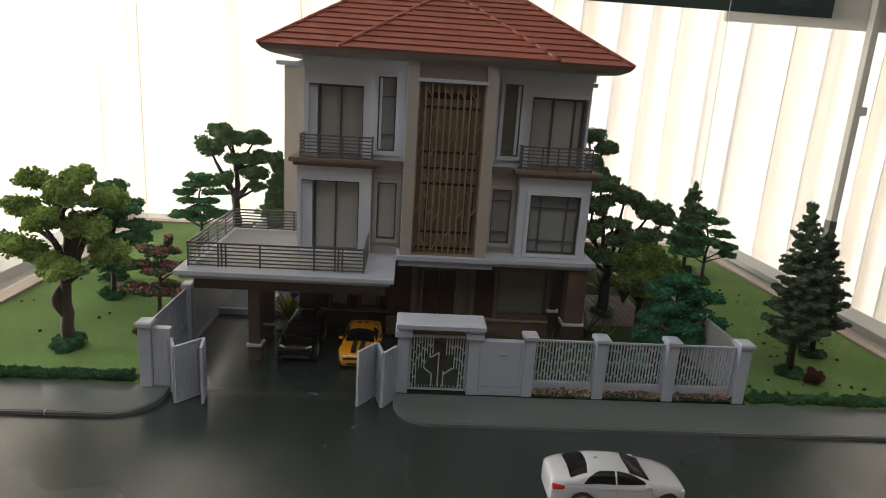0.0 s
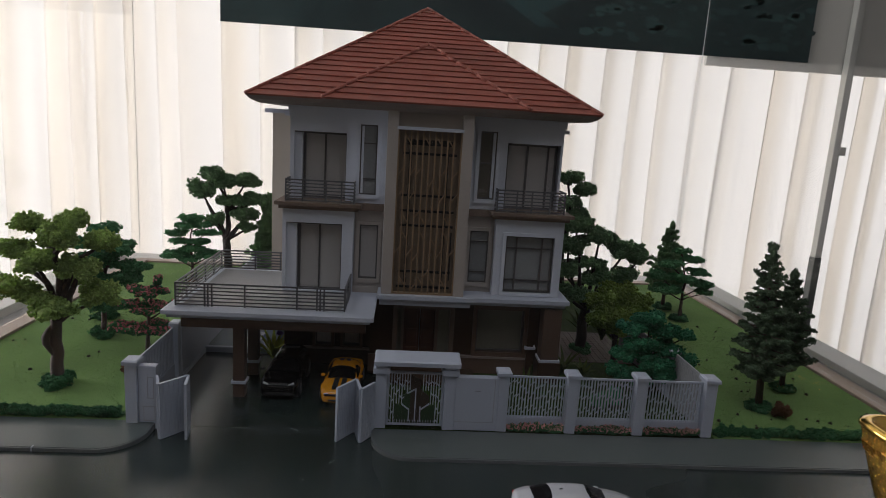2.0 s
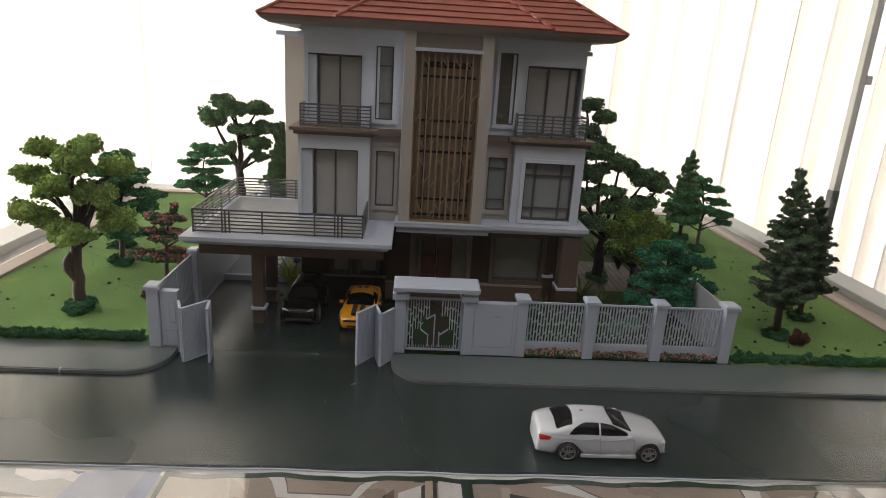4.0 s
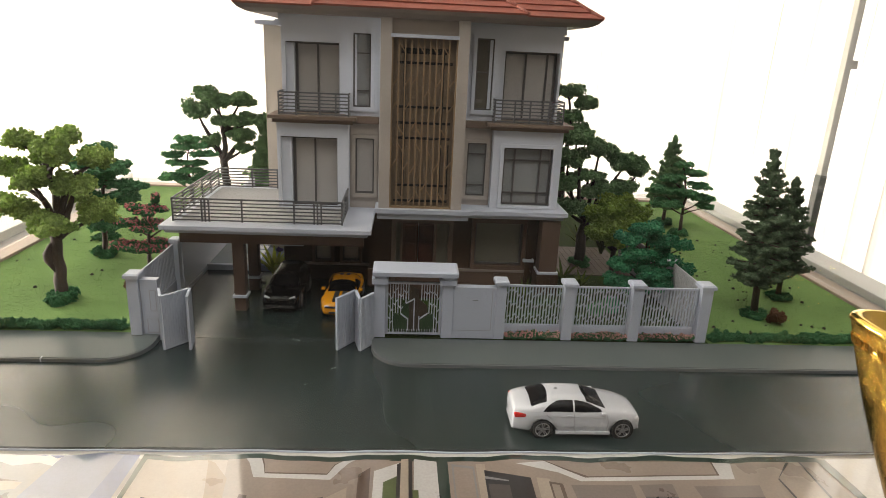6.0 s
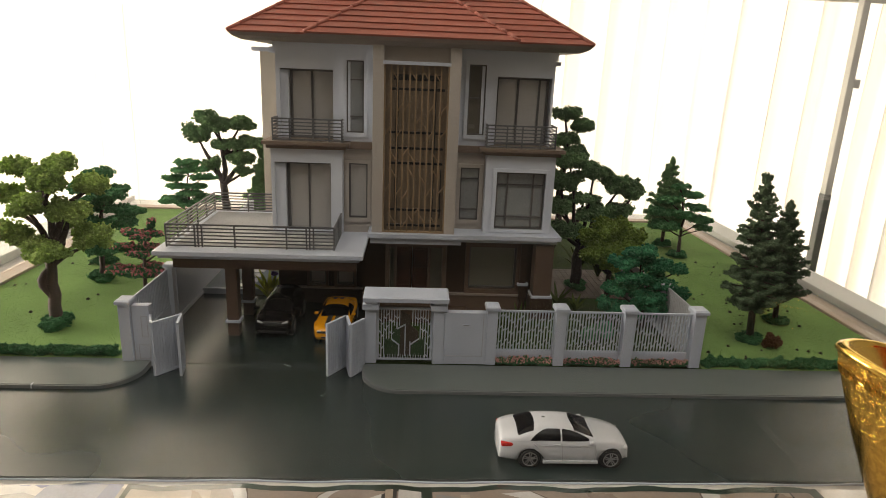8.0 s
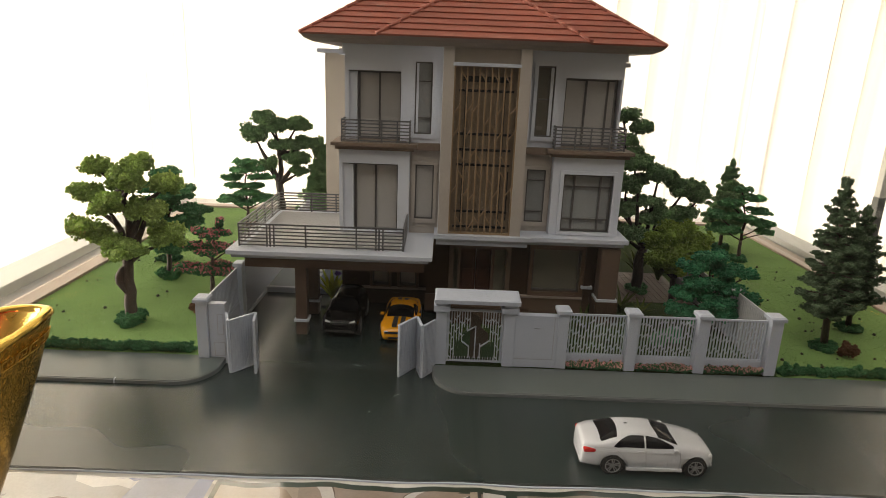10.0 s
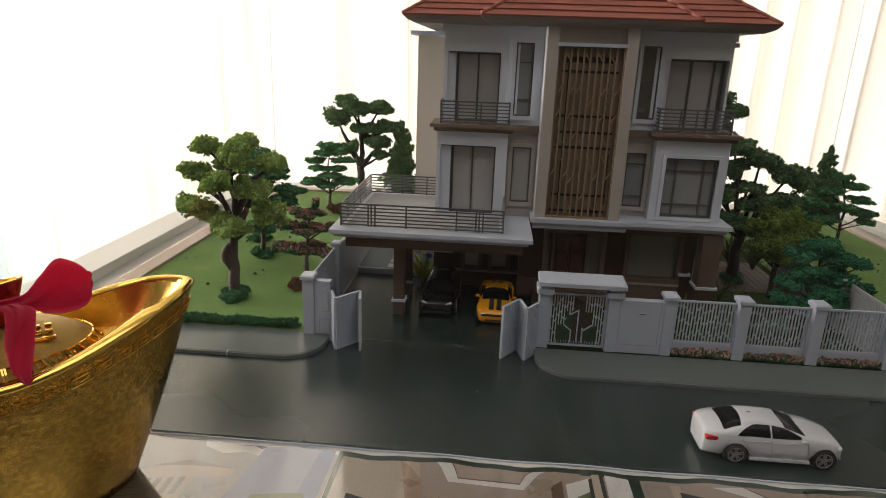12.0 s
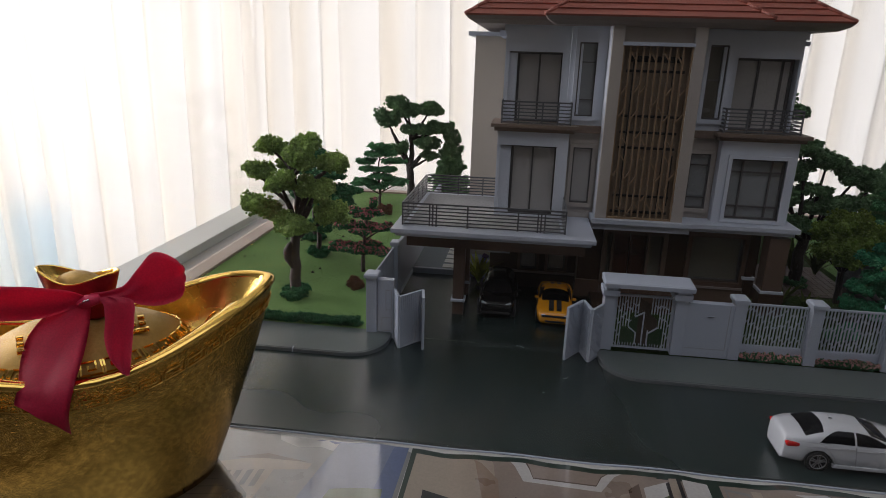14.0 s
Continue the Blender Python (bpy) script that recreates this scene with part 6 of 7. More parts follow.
pad_tree(22.5, 55.4, 3.6, [(22.2, 55.4, 7.8, 1.8, 1.5, 0.9), (24.2, 55.4, 7.0, 1.5, 1.4, 0.9), (20.8, 55.2, 6.8, 1.5, 1.3, 0.9), (22.6, 54.9, 6.2, 1.9, 1.6, 0.9), (24.6, 55.4, 5.6, 1.2, 1.1, 0.7), (20.8, 55.0, 5.2, 1.4, 1.3, 0.8), (22.9, 54.8, 4.7, 1.6, 1.4, 0.8)],
         0.3, LEAF_LIME, "yellow-green leafy model tree in the yard", 23, bark=BARKD, leaf=0.27, puff=1.6)
pad_tree(24.0, 49.6, 1.6, [(23.2, 49.6, 7.07, 1.5, 1.2, 0.6), (21.9, 49.6, 6.27, 1.4, 1.1, 0.5), (24.6, 49.7, 5.97, 1.6, 1.2, 0.6), (26.6, 49.9, 5.67, 1.1, 0.9, 0.4), (22.6, 49.2, 4.87, 1.7, 1.2, 0.6), (25.2, 49.4, 4.57, 1.5, 1.2, 0.6), (21.2, 49.3, 3.97, 1.2, 1.0, 0.5), (23.9, 48.9, 3.47, 1.6, 1.2, 0.6), (26.2, 49.2, 3.47, 1.3, 1.1, 0.8), (24.9, 48.6, 2.72, 1.5, 1.2, 0.6), (20.9, 48.8, 2.52, 1.3, 1.1, 0.6), (22.6, 48.6, 2.32, 1.3, 1.1, 0.6)],
         0.26, LEAF_TEAL, "bluish-green tiered model shrub tree in the yard", 24, spine=True, bark=BARKD, leaf=0.25, puff=1.45)
tier_tree(36.4, 77.3, 11.6, 2.7, 3.4, 12, LEAF_DARK, "dark model conifer at the back of the lawn", 25, base_bush=1.3, arms=12, thick=0.4)
pad_tree(36.3, 72.0, 3.2, [(35.6, 72, 9.2, 1.1, 1.0, 0.4), (37.2, 72, 8.2, 1.5, 1.2, 0.4), (34.4, 72, 7.6, 1.6, 1.3, 0.45), (37.9, 72, 6.7, 1.5, 1.2, 0.4), (33.4, 72, 6.1, 1.8, 1.3, 0.5), (36.0, 71.6, 5.9, 1.6, 1.3, 0.5), (38.6, 72, 5.2, 1.8, 1.3, 0.4), (34.3, 72, 4.5, 1.8, 1.3, 0.45), (39.2, 72.1, 4.2, 1.3, 1.0, 0.35)],
         0.24, LEAF_GREEN, "flat-tiered green model pine on the lawn", 26, spine=True, leaf=0.3, base_bush=1.2)
tier_tree(32.5, 46.9, 14.3, 2.3, 3.9, 15, LEAF_PINE, "tall dark model conifer on the east lawn", 27, trunk_r=0.32, base_bush=1.2, leaf=0.17, arms=13, thick=0.26, top=(-1.0, 0))
tier_tree(37.0, 51.0, 11.4, 2.3, 3.6, 12, LEAF_PINE, "dark model conifer behind a taller one", 28, trunk_r=0.26, base_bush=1.1, leaf=0.17, arms=13, thick=0.26, top=(-0.6, 0))


def ball_bush(x, y, r, material, label, z0=0.5):
    t = thing("ball_bush", x, y, z0, label, "bush", "round bushes")
    crown_mesh("leaves", [(x, y, z0 + r * 0.75, r, r, r)], material, t, 0.16, 1.1, int(x * 7) % 97)


ball_bush(33.5, 45.2, 0.72, LEAF_RED, "round russet-brown clipped bush")
ball_bush(-20.3, 49.6, 0.75, LEAF_RED, "round russet-brown clipped bush")
ball_bush(-23.6, 77.0, 0.9, LEAF_RED, "round russet-brown clipped bush")
ball_bush(-20.6, 79.5, 0.8, LEAF_HEDGE, "round dark green clipped bush")
ball_bush(18.4, 46.0, 0.9, LEAF_HEDGE, "round dark green clipped bush", 0.45)
ball_bush(20.0, 47.2, 0.8, LEAF_TEAL, "round bluish-green clipped bush", 0.45)


def hedge(x0, x1, y, seed, label):
    rnd = random.Random(seed)
    t = thing("hedge", (x0 + x1) / 2, y, 0.5, label, "hedge", "low hedges")
    pads, x = [], x0 + 0.4
    while x < x1 - 0.3:
        r = rnd.uniform(0.42, 0.62)
        pads.append((x, y + rnd.uniform(-0.1, 0.1), 0.5 + r * 0.5, r * 1.25, r * 0.95, r * 0.85))
        x += r * rnd.uniform(1.1, 1.7)
    crown_mesh("leaves", pads, LEAF_HEDGE, t, 0.17, 1.0, seed)


hedge(-34.8, -17.5, 42.0, 31, "low dark green hedge along the west lawn")
hedge(26.0, 43.2, 41.9, 32, "low dark green hedge along the east lawn")


def flower_bed(x0, x1, seed):
    t = thing("flower_bed", (x0 + x1) / 2, 41.75, 0.5, "pink flower bed at the foot of the fence", "flower bed", "flower beds")
    rnd = random.Random(seed)
    pads = [(x0 + 0.3 + (x1 - x0 - 0.6) * i / 9, 41.66, 0.70, 0.36, 0.28, rnd.uniform(0.30, 0.46)) for i in range(10)]
    crown_mesh("flowers", pads, LEAF_HEDGE, t, 0.15, 1.4, seed, extra=FLOWERP, extra_share=0.66)


for k, (x0, x1) in enumerate(((10.0, 14.33), (15.17, 19.5), (20.35, 24.8))):
    flower_bed(x0, x1, 41 + k)


def blade_plant(x, y, z0, h, n, material, label, seed, width=0.22, spread=0.9, flower=None):
    rnd = random.Random(seed)
    t = thing("blade_plant", x, y, z0, label, "plant", "bladed plants")
    bm = bmesh.new()
    for i in range(n):
        a = 2 * math.pi * i / n * 1.618 * 2 + rnd.uniform(-0.3, 0.3)
        L, lean = h * rnd.uniform(0.7, 1.1), rnd.uniform(0.35, spread)
        d, s = Vector((math.cos(a), math.sin(a), 0)), Vector((-math.sin(a), math.cos(a), 0))
        prev = None
        for k in range(6):
            u = k / 5
            c = Vector((x, y, z0)) + d * (lean * L * u ** 1.4) + Vector((0, 0, L * (u - 0.35 * lean * u * u)))
            w = width * math.sin(math.pi * min(0.97, 0.15 + 0.85 * u)) * 0.9 + 0.01
            row = [bm.verts.new(c - s * w), bm.verts.new(c - Vector((0, 0, 0.05 * w))), bm.verts.new(c + s * w)]
            if prev:
                bm.faces.new((prev[0], prev[1], row[1], row[0]))
                bm.faces.new((prev[1], prev[2], row[2], row[1]))
            prev = row
    part("blades", bm, material, t, smooth=True)
    if flower:
        crown_mesh("blossom", [(x + 0.55, y - 0.2, z0 + h * 0.85, 0.3, 0.3, 0.35)], flower, t, 0.14, 1.0, seed)


blade_plant(-9.75, 55.3, 0.0, 3.2, 20, LEAF_PALM, "yellow-green potted palm beside the cars", 51, 0.24, 1.0, LEAF_VIOLET)
blade_plant(12.8, 48.6, 0.45, 2.2, 12, LEAF_GRASSY, "grassy plant behind the fence", 52, 0.16)
blade_plant(17.3, 53.6, 0.45, 2.6, 14, LEAF_GRASSY, "grassy plant beside the corner column", 53, 0.16)
blade_plant(18.8, 52.6, 0.45, 1.8, 12, LEAF_GRASSY, "grassy plant in the yard", 54, 0.16)
blade_plant(8.2, 47.0, 0.45, 2.2, 12, LEAF_GRASSY, "grassy plant behind the fence wall", 55, 0.16)
blade_plant(22.0, 64.5, 0.45, 4.0, 16, LEAF_GRASSY, "tall bladed plant behind the patio", 56, 0.25)
blade_plant(24.0, 63.5, 0.45, 3.4, 14, LEAF_GRASSY, "tall bladed plant behind the patio", 57, 0.25)

# flock fibres and specks on the lawns
rnd = random.Random(77)
verts, faces = [], []
for x0, x1, y0, y1, n in ((-34.9, -17.4, 42.4, 70, 26000), (26.0, 43.2, 42.3, 70, 26000), (-34.9, -17.4, 70, 90, 7000), (26.0, 43.2, 70, 90, 7000)):
    for _ in range(n):
        x, y = rnd.uniform(x0, x1), rnd.uniform(y0, y1)
        a, h, w = rnd.uniform(0, 6.28), rnd.uniform(0.025, 0.06), rnd.uniform(0.02, 0.045)
        i = len(verts)
        verts += [((x - w * math.cos(a)) * U, (y - w * math.sin(a)) * U, 0.499 * U), ((x + w * math.cos(a)) * U, (y + w * math.sin(a)) * U, 0.499 * U), ((x + rnd.uniform(-0.09, 0.09)) * U, (y + rnd.uniform(-0.09, 0.09)) * U, (0.5 + h) * U)]
        faces.append((i, i + 1, i + 2))
me = bpy.data.meshes.new("grass_fibres")
me.from_pydata(verts, [], faces)
me.materials.append(BLADE)
tagged(new("grass_fibres", me), "short green flock fibres on the lawns", "grass", "", "stuff")
bm = bmesh.new()
for x0, x1, y0, y1, n in ((-34, -18, 43, 70, 26), (26.5, 42.5, 43, 70, 70)):
    for _ in range(n):
        x, y, r = rnd.uniform(x0, x1), rnd.uniform(y0, y1), rnd.uniform(0.08, 0.2)
        tube(bm, [(x, y, 0.5), (x + 0.02, y, 0.5 + r * 0.9)], [r, r * 0.45], 5)
tagged(part("grass_specks", bm, SOIL), "dark crumbs scattered over the lawns", "crumbs", "", "stuff")


# ---- gilt ingots with ribbons ----
def knurled(name, colour, rough, scale, strength, dark=0.45, flaky=False, light=1.35):
    """Gold with an embossed ground."""
    m = bpy.data.materials.new(name)
    m.use_nodes = True
    nt = m.node_tree
    n, link = nt.nodes, nt.links.new
    p = n["Principled BSDF"]
    p.inputs["Metallic"].default_value = 1.0
    tc, a, b, bump, mr = n.new("ShaderNodeTexCoord"), n.new("ShaderNodeTexVoronoi"), n.new("ShaderNodeTexNoise"), n.new("ShaderNodeBump"), n.new("ShaderNodeMapRange")
    a.inputs["Scale"].default_value, b.inputs["Scale"].default_value = scale, scale * 0.16
    link(tc.outputs["Object"], a.inputs["Vector"])
    link(tc.outputs["Object"], b.inputs["Vector"])
    mul = n.new("ShaderNodeMath")
    mul.operation = "MULTIPLY"
    link(a.outputs["Distance"], mul.inputs[0])
    link(b.outputs["Fac"], mul.inputs[1])
    link(mul.outputs[0], bump.inputs["Height"])
    bump.inputs["Strength"].default_value, bump.inputs["Distance"].default_value = strength, 0.0009
    link(bump.outputs["Normal"], p.inputs["Normal"])
    fleck, ramp, mix = n.new("ShaderNodeTexNoise"), n.new("ShaderNodeMapRange"), n.new("ShaderNodeMix")
    fleck.inputs["Scale"].default_value, fleck.inputs["Detail"].default_value = scale * 0.28, 5
    link(tc.outputs["Object"], fleck.inputs["Vector"])
    ramp.inputs["From Min"].default_value, ramp.inputs["From Max"].default_value = 0.42, 0.64
    link(fleck.outputs["Fac"], ramp.inputs["Value"])
    mix.data_type = "RGBA"
    mix.inputs["A"].default_value, mix.inputs["B"].default_value = (*[c * dark for c in colour], 1), (*[min(1, c * light) for c in colour], 1)
    link(ramp.outputs["Result"], mix.inputs["Factor"])
    link(mix.outputs["Result"], p.inputs["Base Color"])
    mr.inputs["To Min"].default_value, mr.inputs["To Max"].default_value = rough * 0.7, rough * 1.4
    link(b.outputs["Fac"], mr.inputs["Value"])
    link(mr.outputs["Result"], p.inputs["Roughness"])
    if flaky:
        # crushed foil towards the rim, smoother and drawn out along the flank below
        sep, up, edge = n.new("ShaderNodeSeparateXYZ"), n.new("ShaderNodeMapRange"), n.new("ShaderNodeTexNoise")
        foil, push, gain = n.new("ShaderNodeTexNoise"), n.new("ShaderNodeMath"), n.new("ShaderNodeMath")
        foil.inputs["Scale"].default_value, foil.inputs["Detail"].default_value, foil.inputs["Distortion"].default_value = 560, 5, 1.2
        edge.inputs["Scale"].default_value, edge.inputs["Detail"].default_value = 60, 4
        for k in (foil, edge, sep):
            link(tc.outputs["Object"], k.inputs["Vector"])
        up.inputs["From Min"].default_value, up.inputs["From Max"].default_value, up.inputs["To Min"].default_value = 0.05, 0.09, 0.05
        push.operation, push.inputs[1].default_value = "MULTIPLY_ADD", 0.06
        link(edge.outputs["Fac"], push.inputs[0])
        link(sep.outputs["Z"], push.inputs[2])
        push2 = n.new("ShaderNodeMath")
        push2.operation, push2.inputs[1].default_value = "SUBTRACT", 0.03
        link(push.outputs[0], push2.inputs[0])
        link(push2.outputs[0], up.inputs["Value"])
        gain.operation = "MULTIPLY"
        link(foil.outputs["Fac"], gain.inputs[0])
        link(up.outputs["Result"], gain.inputs[1])
        bump2 = n.new("ShaderNodeBump")
        bump2.inputs["Strength"].default_value, bump2.inputs["Distance"].default_value = 1.0, 0.0018
        link(gain.outputs[0], bump2.inputs["Height"])
        link(bump.outputs["Normal"], bump2.inputs["Normal"])
        link(bump2.outputs["Normal"], p.inputs["Normal"])
        bump.inputs["Strength"].default_value = strength * 0.45
    return m


GOLDHULL = knurled("gold_embossed", (0.55, 0.33, 0.07), 0.21, 1500, 0.22, 0.8, flaky=True, light=1.2)
GOLDDOME = knurled("gold_satin", (0.41, 0.26, 0.08), 0.38, 2600, 0.45, 0.94, light=1.06)


def ingot_parts(top, m, k, hull_mat, lip_mat, dome_mat, a=8.7, b=3.9, h0=7.48, h1=9.46, ba=5.2, bb=2.8, dome=True):
    """Boat-shaped ingot: hull, rolled lip, hollow and dome; m places it, k is its scale."""
    N = 72
    def rim_pt(t, f=1.0, dz=0.0):
        c, s = math.cos(t), math.sin(t)
        return Vector((a * f * c, b * f * s * abs(s) ** 0.22, h0 + (h1 - h0) * c * c * (2.6 - 1.6 * abs(c)) + dz))
    hull = []
    for j in range(15):
        u = j / 14
        row = []
        for i in range(N):
            t = 2 * math.pi * i / N
            B, R = Vector((ba * math.cos(t), bb * math.sin(t), 0)), rim_pt(t)
            g = 0.75 * u + 0.25 * math.sin(u * math.pi / 2)
            p = Vector((B.x + (R.x - B.x) * g, B.y + (R.y - B.y) * (1 - (1 - u) ** 2.0), R.z * u))
            row.append(p)
        hull.append(row)
    def skin(rows, cap=True):
        bm = bmesh.new()
        vs = [[bm.verts.new(m @ (p * k)) for p in r] for r in rows]
        for r0, r1 in zip(vs, vs[1:]):
            for i in range(N):
                bm.faces.new((r0[i], r0[(i + 1) % N], r1[(i + 1) % N], r1[i]))
        if cap:
            bm.faces.new(vs[0][::-1])
        return bm
    part("hull", skin(hull), hull_mat, top, "gilt embossed hull", smooth=True)
    lip = []
    for dx, dz in ((0.0, 0.0), (0.03, 0.12), (0.01, 0.30), (-0.05, 0.36), (-0.10, 0.26), (-0.115, 0.05)):
        lip.append([rim_pt(2 * math.pi * i / N, 1.0 + dx * (0.55 if abs(math.cos(2 * math.pi * i / N)) > 0.8 else 1.0), dz) for i in range(N)])
    part("lip", skin(lip, False), lip_mat, top, "polished gold lip", smooth=True)
    hollow = [lip[-1]]
    for q, d in ((0.84, 0.75), (0.80, 1.2), (0.66, 2.3), (0.5, 2.9), (0.0, 3.0)):
        hollow.append([Vector((a * q * math.cos(2 * math.pi * i / N), b * q * math.sin(2 * math.pi * i / N) * abs(math.sin(2 * math.pi * i / N)) ** 0.22, h0 + (h1 - h0) * abs(math.cos(2 * math.pi * i / N)) ** 3 * (q ** 2) - d * 0.75)) for i in range(N)])
    part("hollow", skin(hollow, False), GOLDIN, top, "gilt hollow inside the lip", smooth=True)
    if dome:
        rows = []
        for j in range(12):
            w = j / 11 * math.pi / 2
            rows.append([Vector((4.9 * math.cos(w) * math.cos(2 * math.pi * i / N), 3.25 * math.cos(w) * math.sin(2 * math.pi * i / N), h0 - 1.1 + 2.95 * math.sin(w))) for i in range(N)])
        part("dome", skin(rows, False), dome_mat, top, "satin gold dome", smooth=True)
    return rim_pt


def fret(top, m, k, place, n0, n1, N, material, name, r):
    """Raised meander bars along a band; place(t, v) gives points of the band."""
    for i in range(n0, n1):
        t0 = 2 * math.pi * i / N
        d = 2 * math.pi / N
        bm = bmesh.new()
        strokes = [((0.06, 0.08), (0.94, 0.08)), ((0.06, 0.08), (0.06, 0.92)), ((0.06, 0.92), (0.7, 0.92)), ((0.7, 0.92), (0.7, 0.4)), ((0.7, 0.4), (0.36, 0.4)), ((0.36, 0.4), (0.36, 0.66)), ((0.94, 0.08), (0.94, 0.92))]
        for (u0, v0), (u1, v1) in strokes:
            tube(bm, [m @ (place(t0 + d * u0, v0) * k), m @ (place(t0 + d * (u0 + u1) / 2, (v0 + v1) / 2) * k), m @ (place(t0 + d * u1, v1) * k)], r * k, 4)
        part(name, bm, material, top)


def ribbon(bm, pts, widths, across):
    """A soft band through the points; across gives its width direction."""
    rows = smooth_rows([[*p, w, *c] for p, w, c in zip(pts, widths, across)], 6)
    prev = None
    for i, (x, y, z, w, cx, cy, cz) in enumerate(rows):
        c = Vector((cx, cy, cz)).normalized() * w / 2
        p = Vector((x, y, z))
        sag = Vector((0, 0, 0.06 * math.sin(i * 0.9)))
        row = [bm.verts.new(p - c), bm.verts.new(p - c * 0.35 + sag), bm.verts.new(p + c * 0.35 - sag), bm.verts.new(p + c)]
        if prev:
            for j in range(3):
                bm.faces.new((prev[j], prev[j + 1], row[j + 1], row[j]))
        prev = row
    bmesh.ops.solidify(bm, geom=bm.faces[:], thickness=0.05)


def ingot(x, y, turn, label):
    top = thing("gold_ingot", x, y, 0.0, label, "ingot ornament", "gilt ingots before the case", turn=turn, local=True)
    I = Matrix.Identity(4)
    rim_pt = ingot_parts(top, I, 1.0, GOLDHULL, GOLD, GOLDDOME)
    def flank_pt(t, u):
        c, s = math.cos(t), math.sin(t)
        B, R = Vector((5.2 * c, 2.8 * s, 0)), rim_pt(t)
        g = 0.75 * u + 0.25 * math.sin(u * math.pi / 2)
        p = Vector((B.x + (R.x - B.x) * g, B.y + (R.y - B.y) * (1 - (1 - u) ** 2.0), R.z * u))
        return p + Vector((c * 0.045, s * 0.075, 0))
    def band(t, v):
        return flank_pt(t, 0.882 + 0.056 * v)
    fret(top, I, 1.0, band, 25, 50, 50, GOLD, "hull_fret", 0.036)
    def dband(t, v):
        w = 0.40 + 0.22 * v
        return Vector((4.95 * math.cos(w) * math.cos(t), 3.3 * math.cos(w) * math.sin(t), 6.42 + 2.98 * math.sin(w)))
    fret(top, I, 1.0, dband, 0, 30, 30, GOLD, "dome_fret", 0.052)
    for cx in (1.9, -1.9):
        for j in range(3):
            z = 7.9 - 1.5 + 2.98 * math.sqrt(max(0.0, 1 - (cx / 4.95) ** 2 - ((-1.0 - 0.35 * j) / 3.3) ** 2))
            for i in range(3 if j < 2 else 1):
                wdt = 0.28 if j < 2 else 1.2
                part("relief_bar", box(cx - 0.6 + 0.42 * i, cx - 0.6 + 0.42 * i + wdt, -1.0 - 0.35 * j - 0.1, -1.0 - 0.35 * j + 0.1, z - 0.1, z + 0.10, 0.04), GOLD, top, "raised gilt stroke")
    # curling reliefs on the inner wall
    for tc, qc, rr in ((0.30, 0.80, 0.55), (0.55, 0.78, 0.5), (0.12, 0.82, 0.42), (-0.2, 0.80, 0.45)):
        bm, pts = bmesh.new(), []
        for i in range(22):
            w = i * 0.48
            g = rr * (1 - i / 26)
            t, q = tc + g * math.cos(w) * 0.13, qc + g * math.sin(w) * 0.10
            pts.append(Vector((8.7 * q * math.cos(t), 3.9 * q * math.sin(t) * abs(math.sin(t)) ** 0.22, 7.48 + 1.98 * q * q * abs(math.cos(t)) ** 3 - 11.2 * (0.907 - q) * 0.75 + 0.03)))
        tube(bm, pts, 0.05, 5)
        part("curl_relief", bm, GOLD, top)
    # bow and tails lie over the dome
    sm = thing("small_ingot", 0, 0, 0, "small red and gold ingot tied on top of a large one", "ingot ornament", "", local=True)
    sm.matrix_basis = pose(x * U, y * U, 0, 0, 0, turn)
    ms = Matrix.Translation((0.1, -0.1, 9.28)) @ Matrix.Rotation(radians(-turn * 0.9), 4, "Z")
    ingot_parts(sm, ms, 0.214, REDGLOSS, GOLD, GOLDDOME, h0=7.6, h1=9.8)
    bow = thing("ribbon_bow", 0, 0, 0, "crimson satin ribbon bow with long tails", "ribbon bow", "ribbon bows", local=True)
    bow.matrix_basis = pose(x * U, y * U, 0, 0, 0, turn)
    return bow


bow = ingot(-25.35, 21.7, 40, "shiny gold boat-shaped ingot with fretwork and a red bow")
mi = (Matrix.Translation((-25.35, 21.7, 0)) @ Matrix.Rotation(radians(40), 4, "Z")).inverted()


def band_part(name, pts, widths, across):
    bm = bmesh.new()
    ribbon(bm, pts, widths, across)
    bmesh.ops.recalc_face_normals(bm, faces=bm.faces[:])
    bmesh.ops.transform(bm, matrix=mi, verts=bm.verts)
    part(name, bm, RIBBON, bow, smooth=True)


def strip_part(name, edges):
    """A ribbon between pairs of edge points, softly creased along its length."""
    rows = smooth_rows([[*p, *q] for p, q in edges], 7)
    bm, prev = bmesh.new(), None
    for i, r in enumerate(rows):
        p, q = Vector(r[:3]), Vector(r[3:])
        nrm = (q - p).cross(Vector((0, 0.3, 1))).normalized()
        row = [bm.verts.new(p.lerp(q, j / 8) + nrm * 0.07 * math.sin(j * 1.3 + i * 0.23) * math.sin(math.pi * j / 8)) for j in range(9)]
        if prev:
            for j in range(8):
                bm.faces.new((prev[j], prev[j + 1], row[j + 1], row[j]))
        prev = row
    bmesh.ops.solidify(bm, geom=bm.faces[:], thickness=0.04)
    bmesh.ops.recalc_face_normals(bm, faces=bm.faces[:])
    bmesh.ops.transform(bm, matrix=mi, verts=bm.verts)
    part(name, bm, RIBBON, bow, smooth=True)


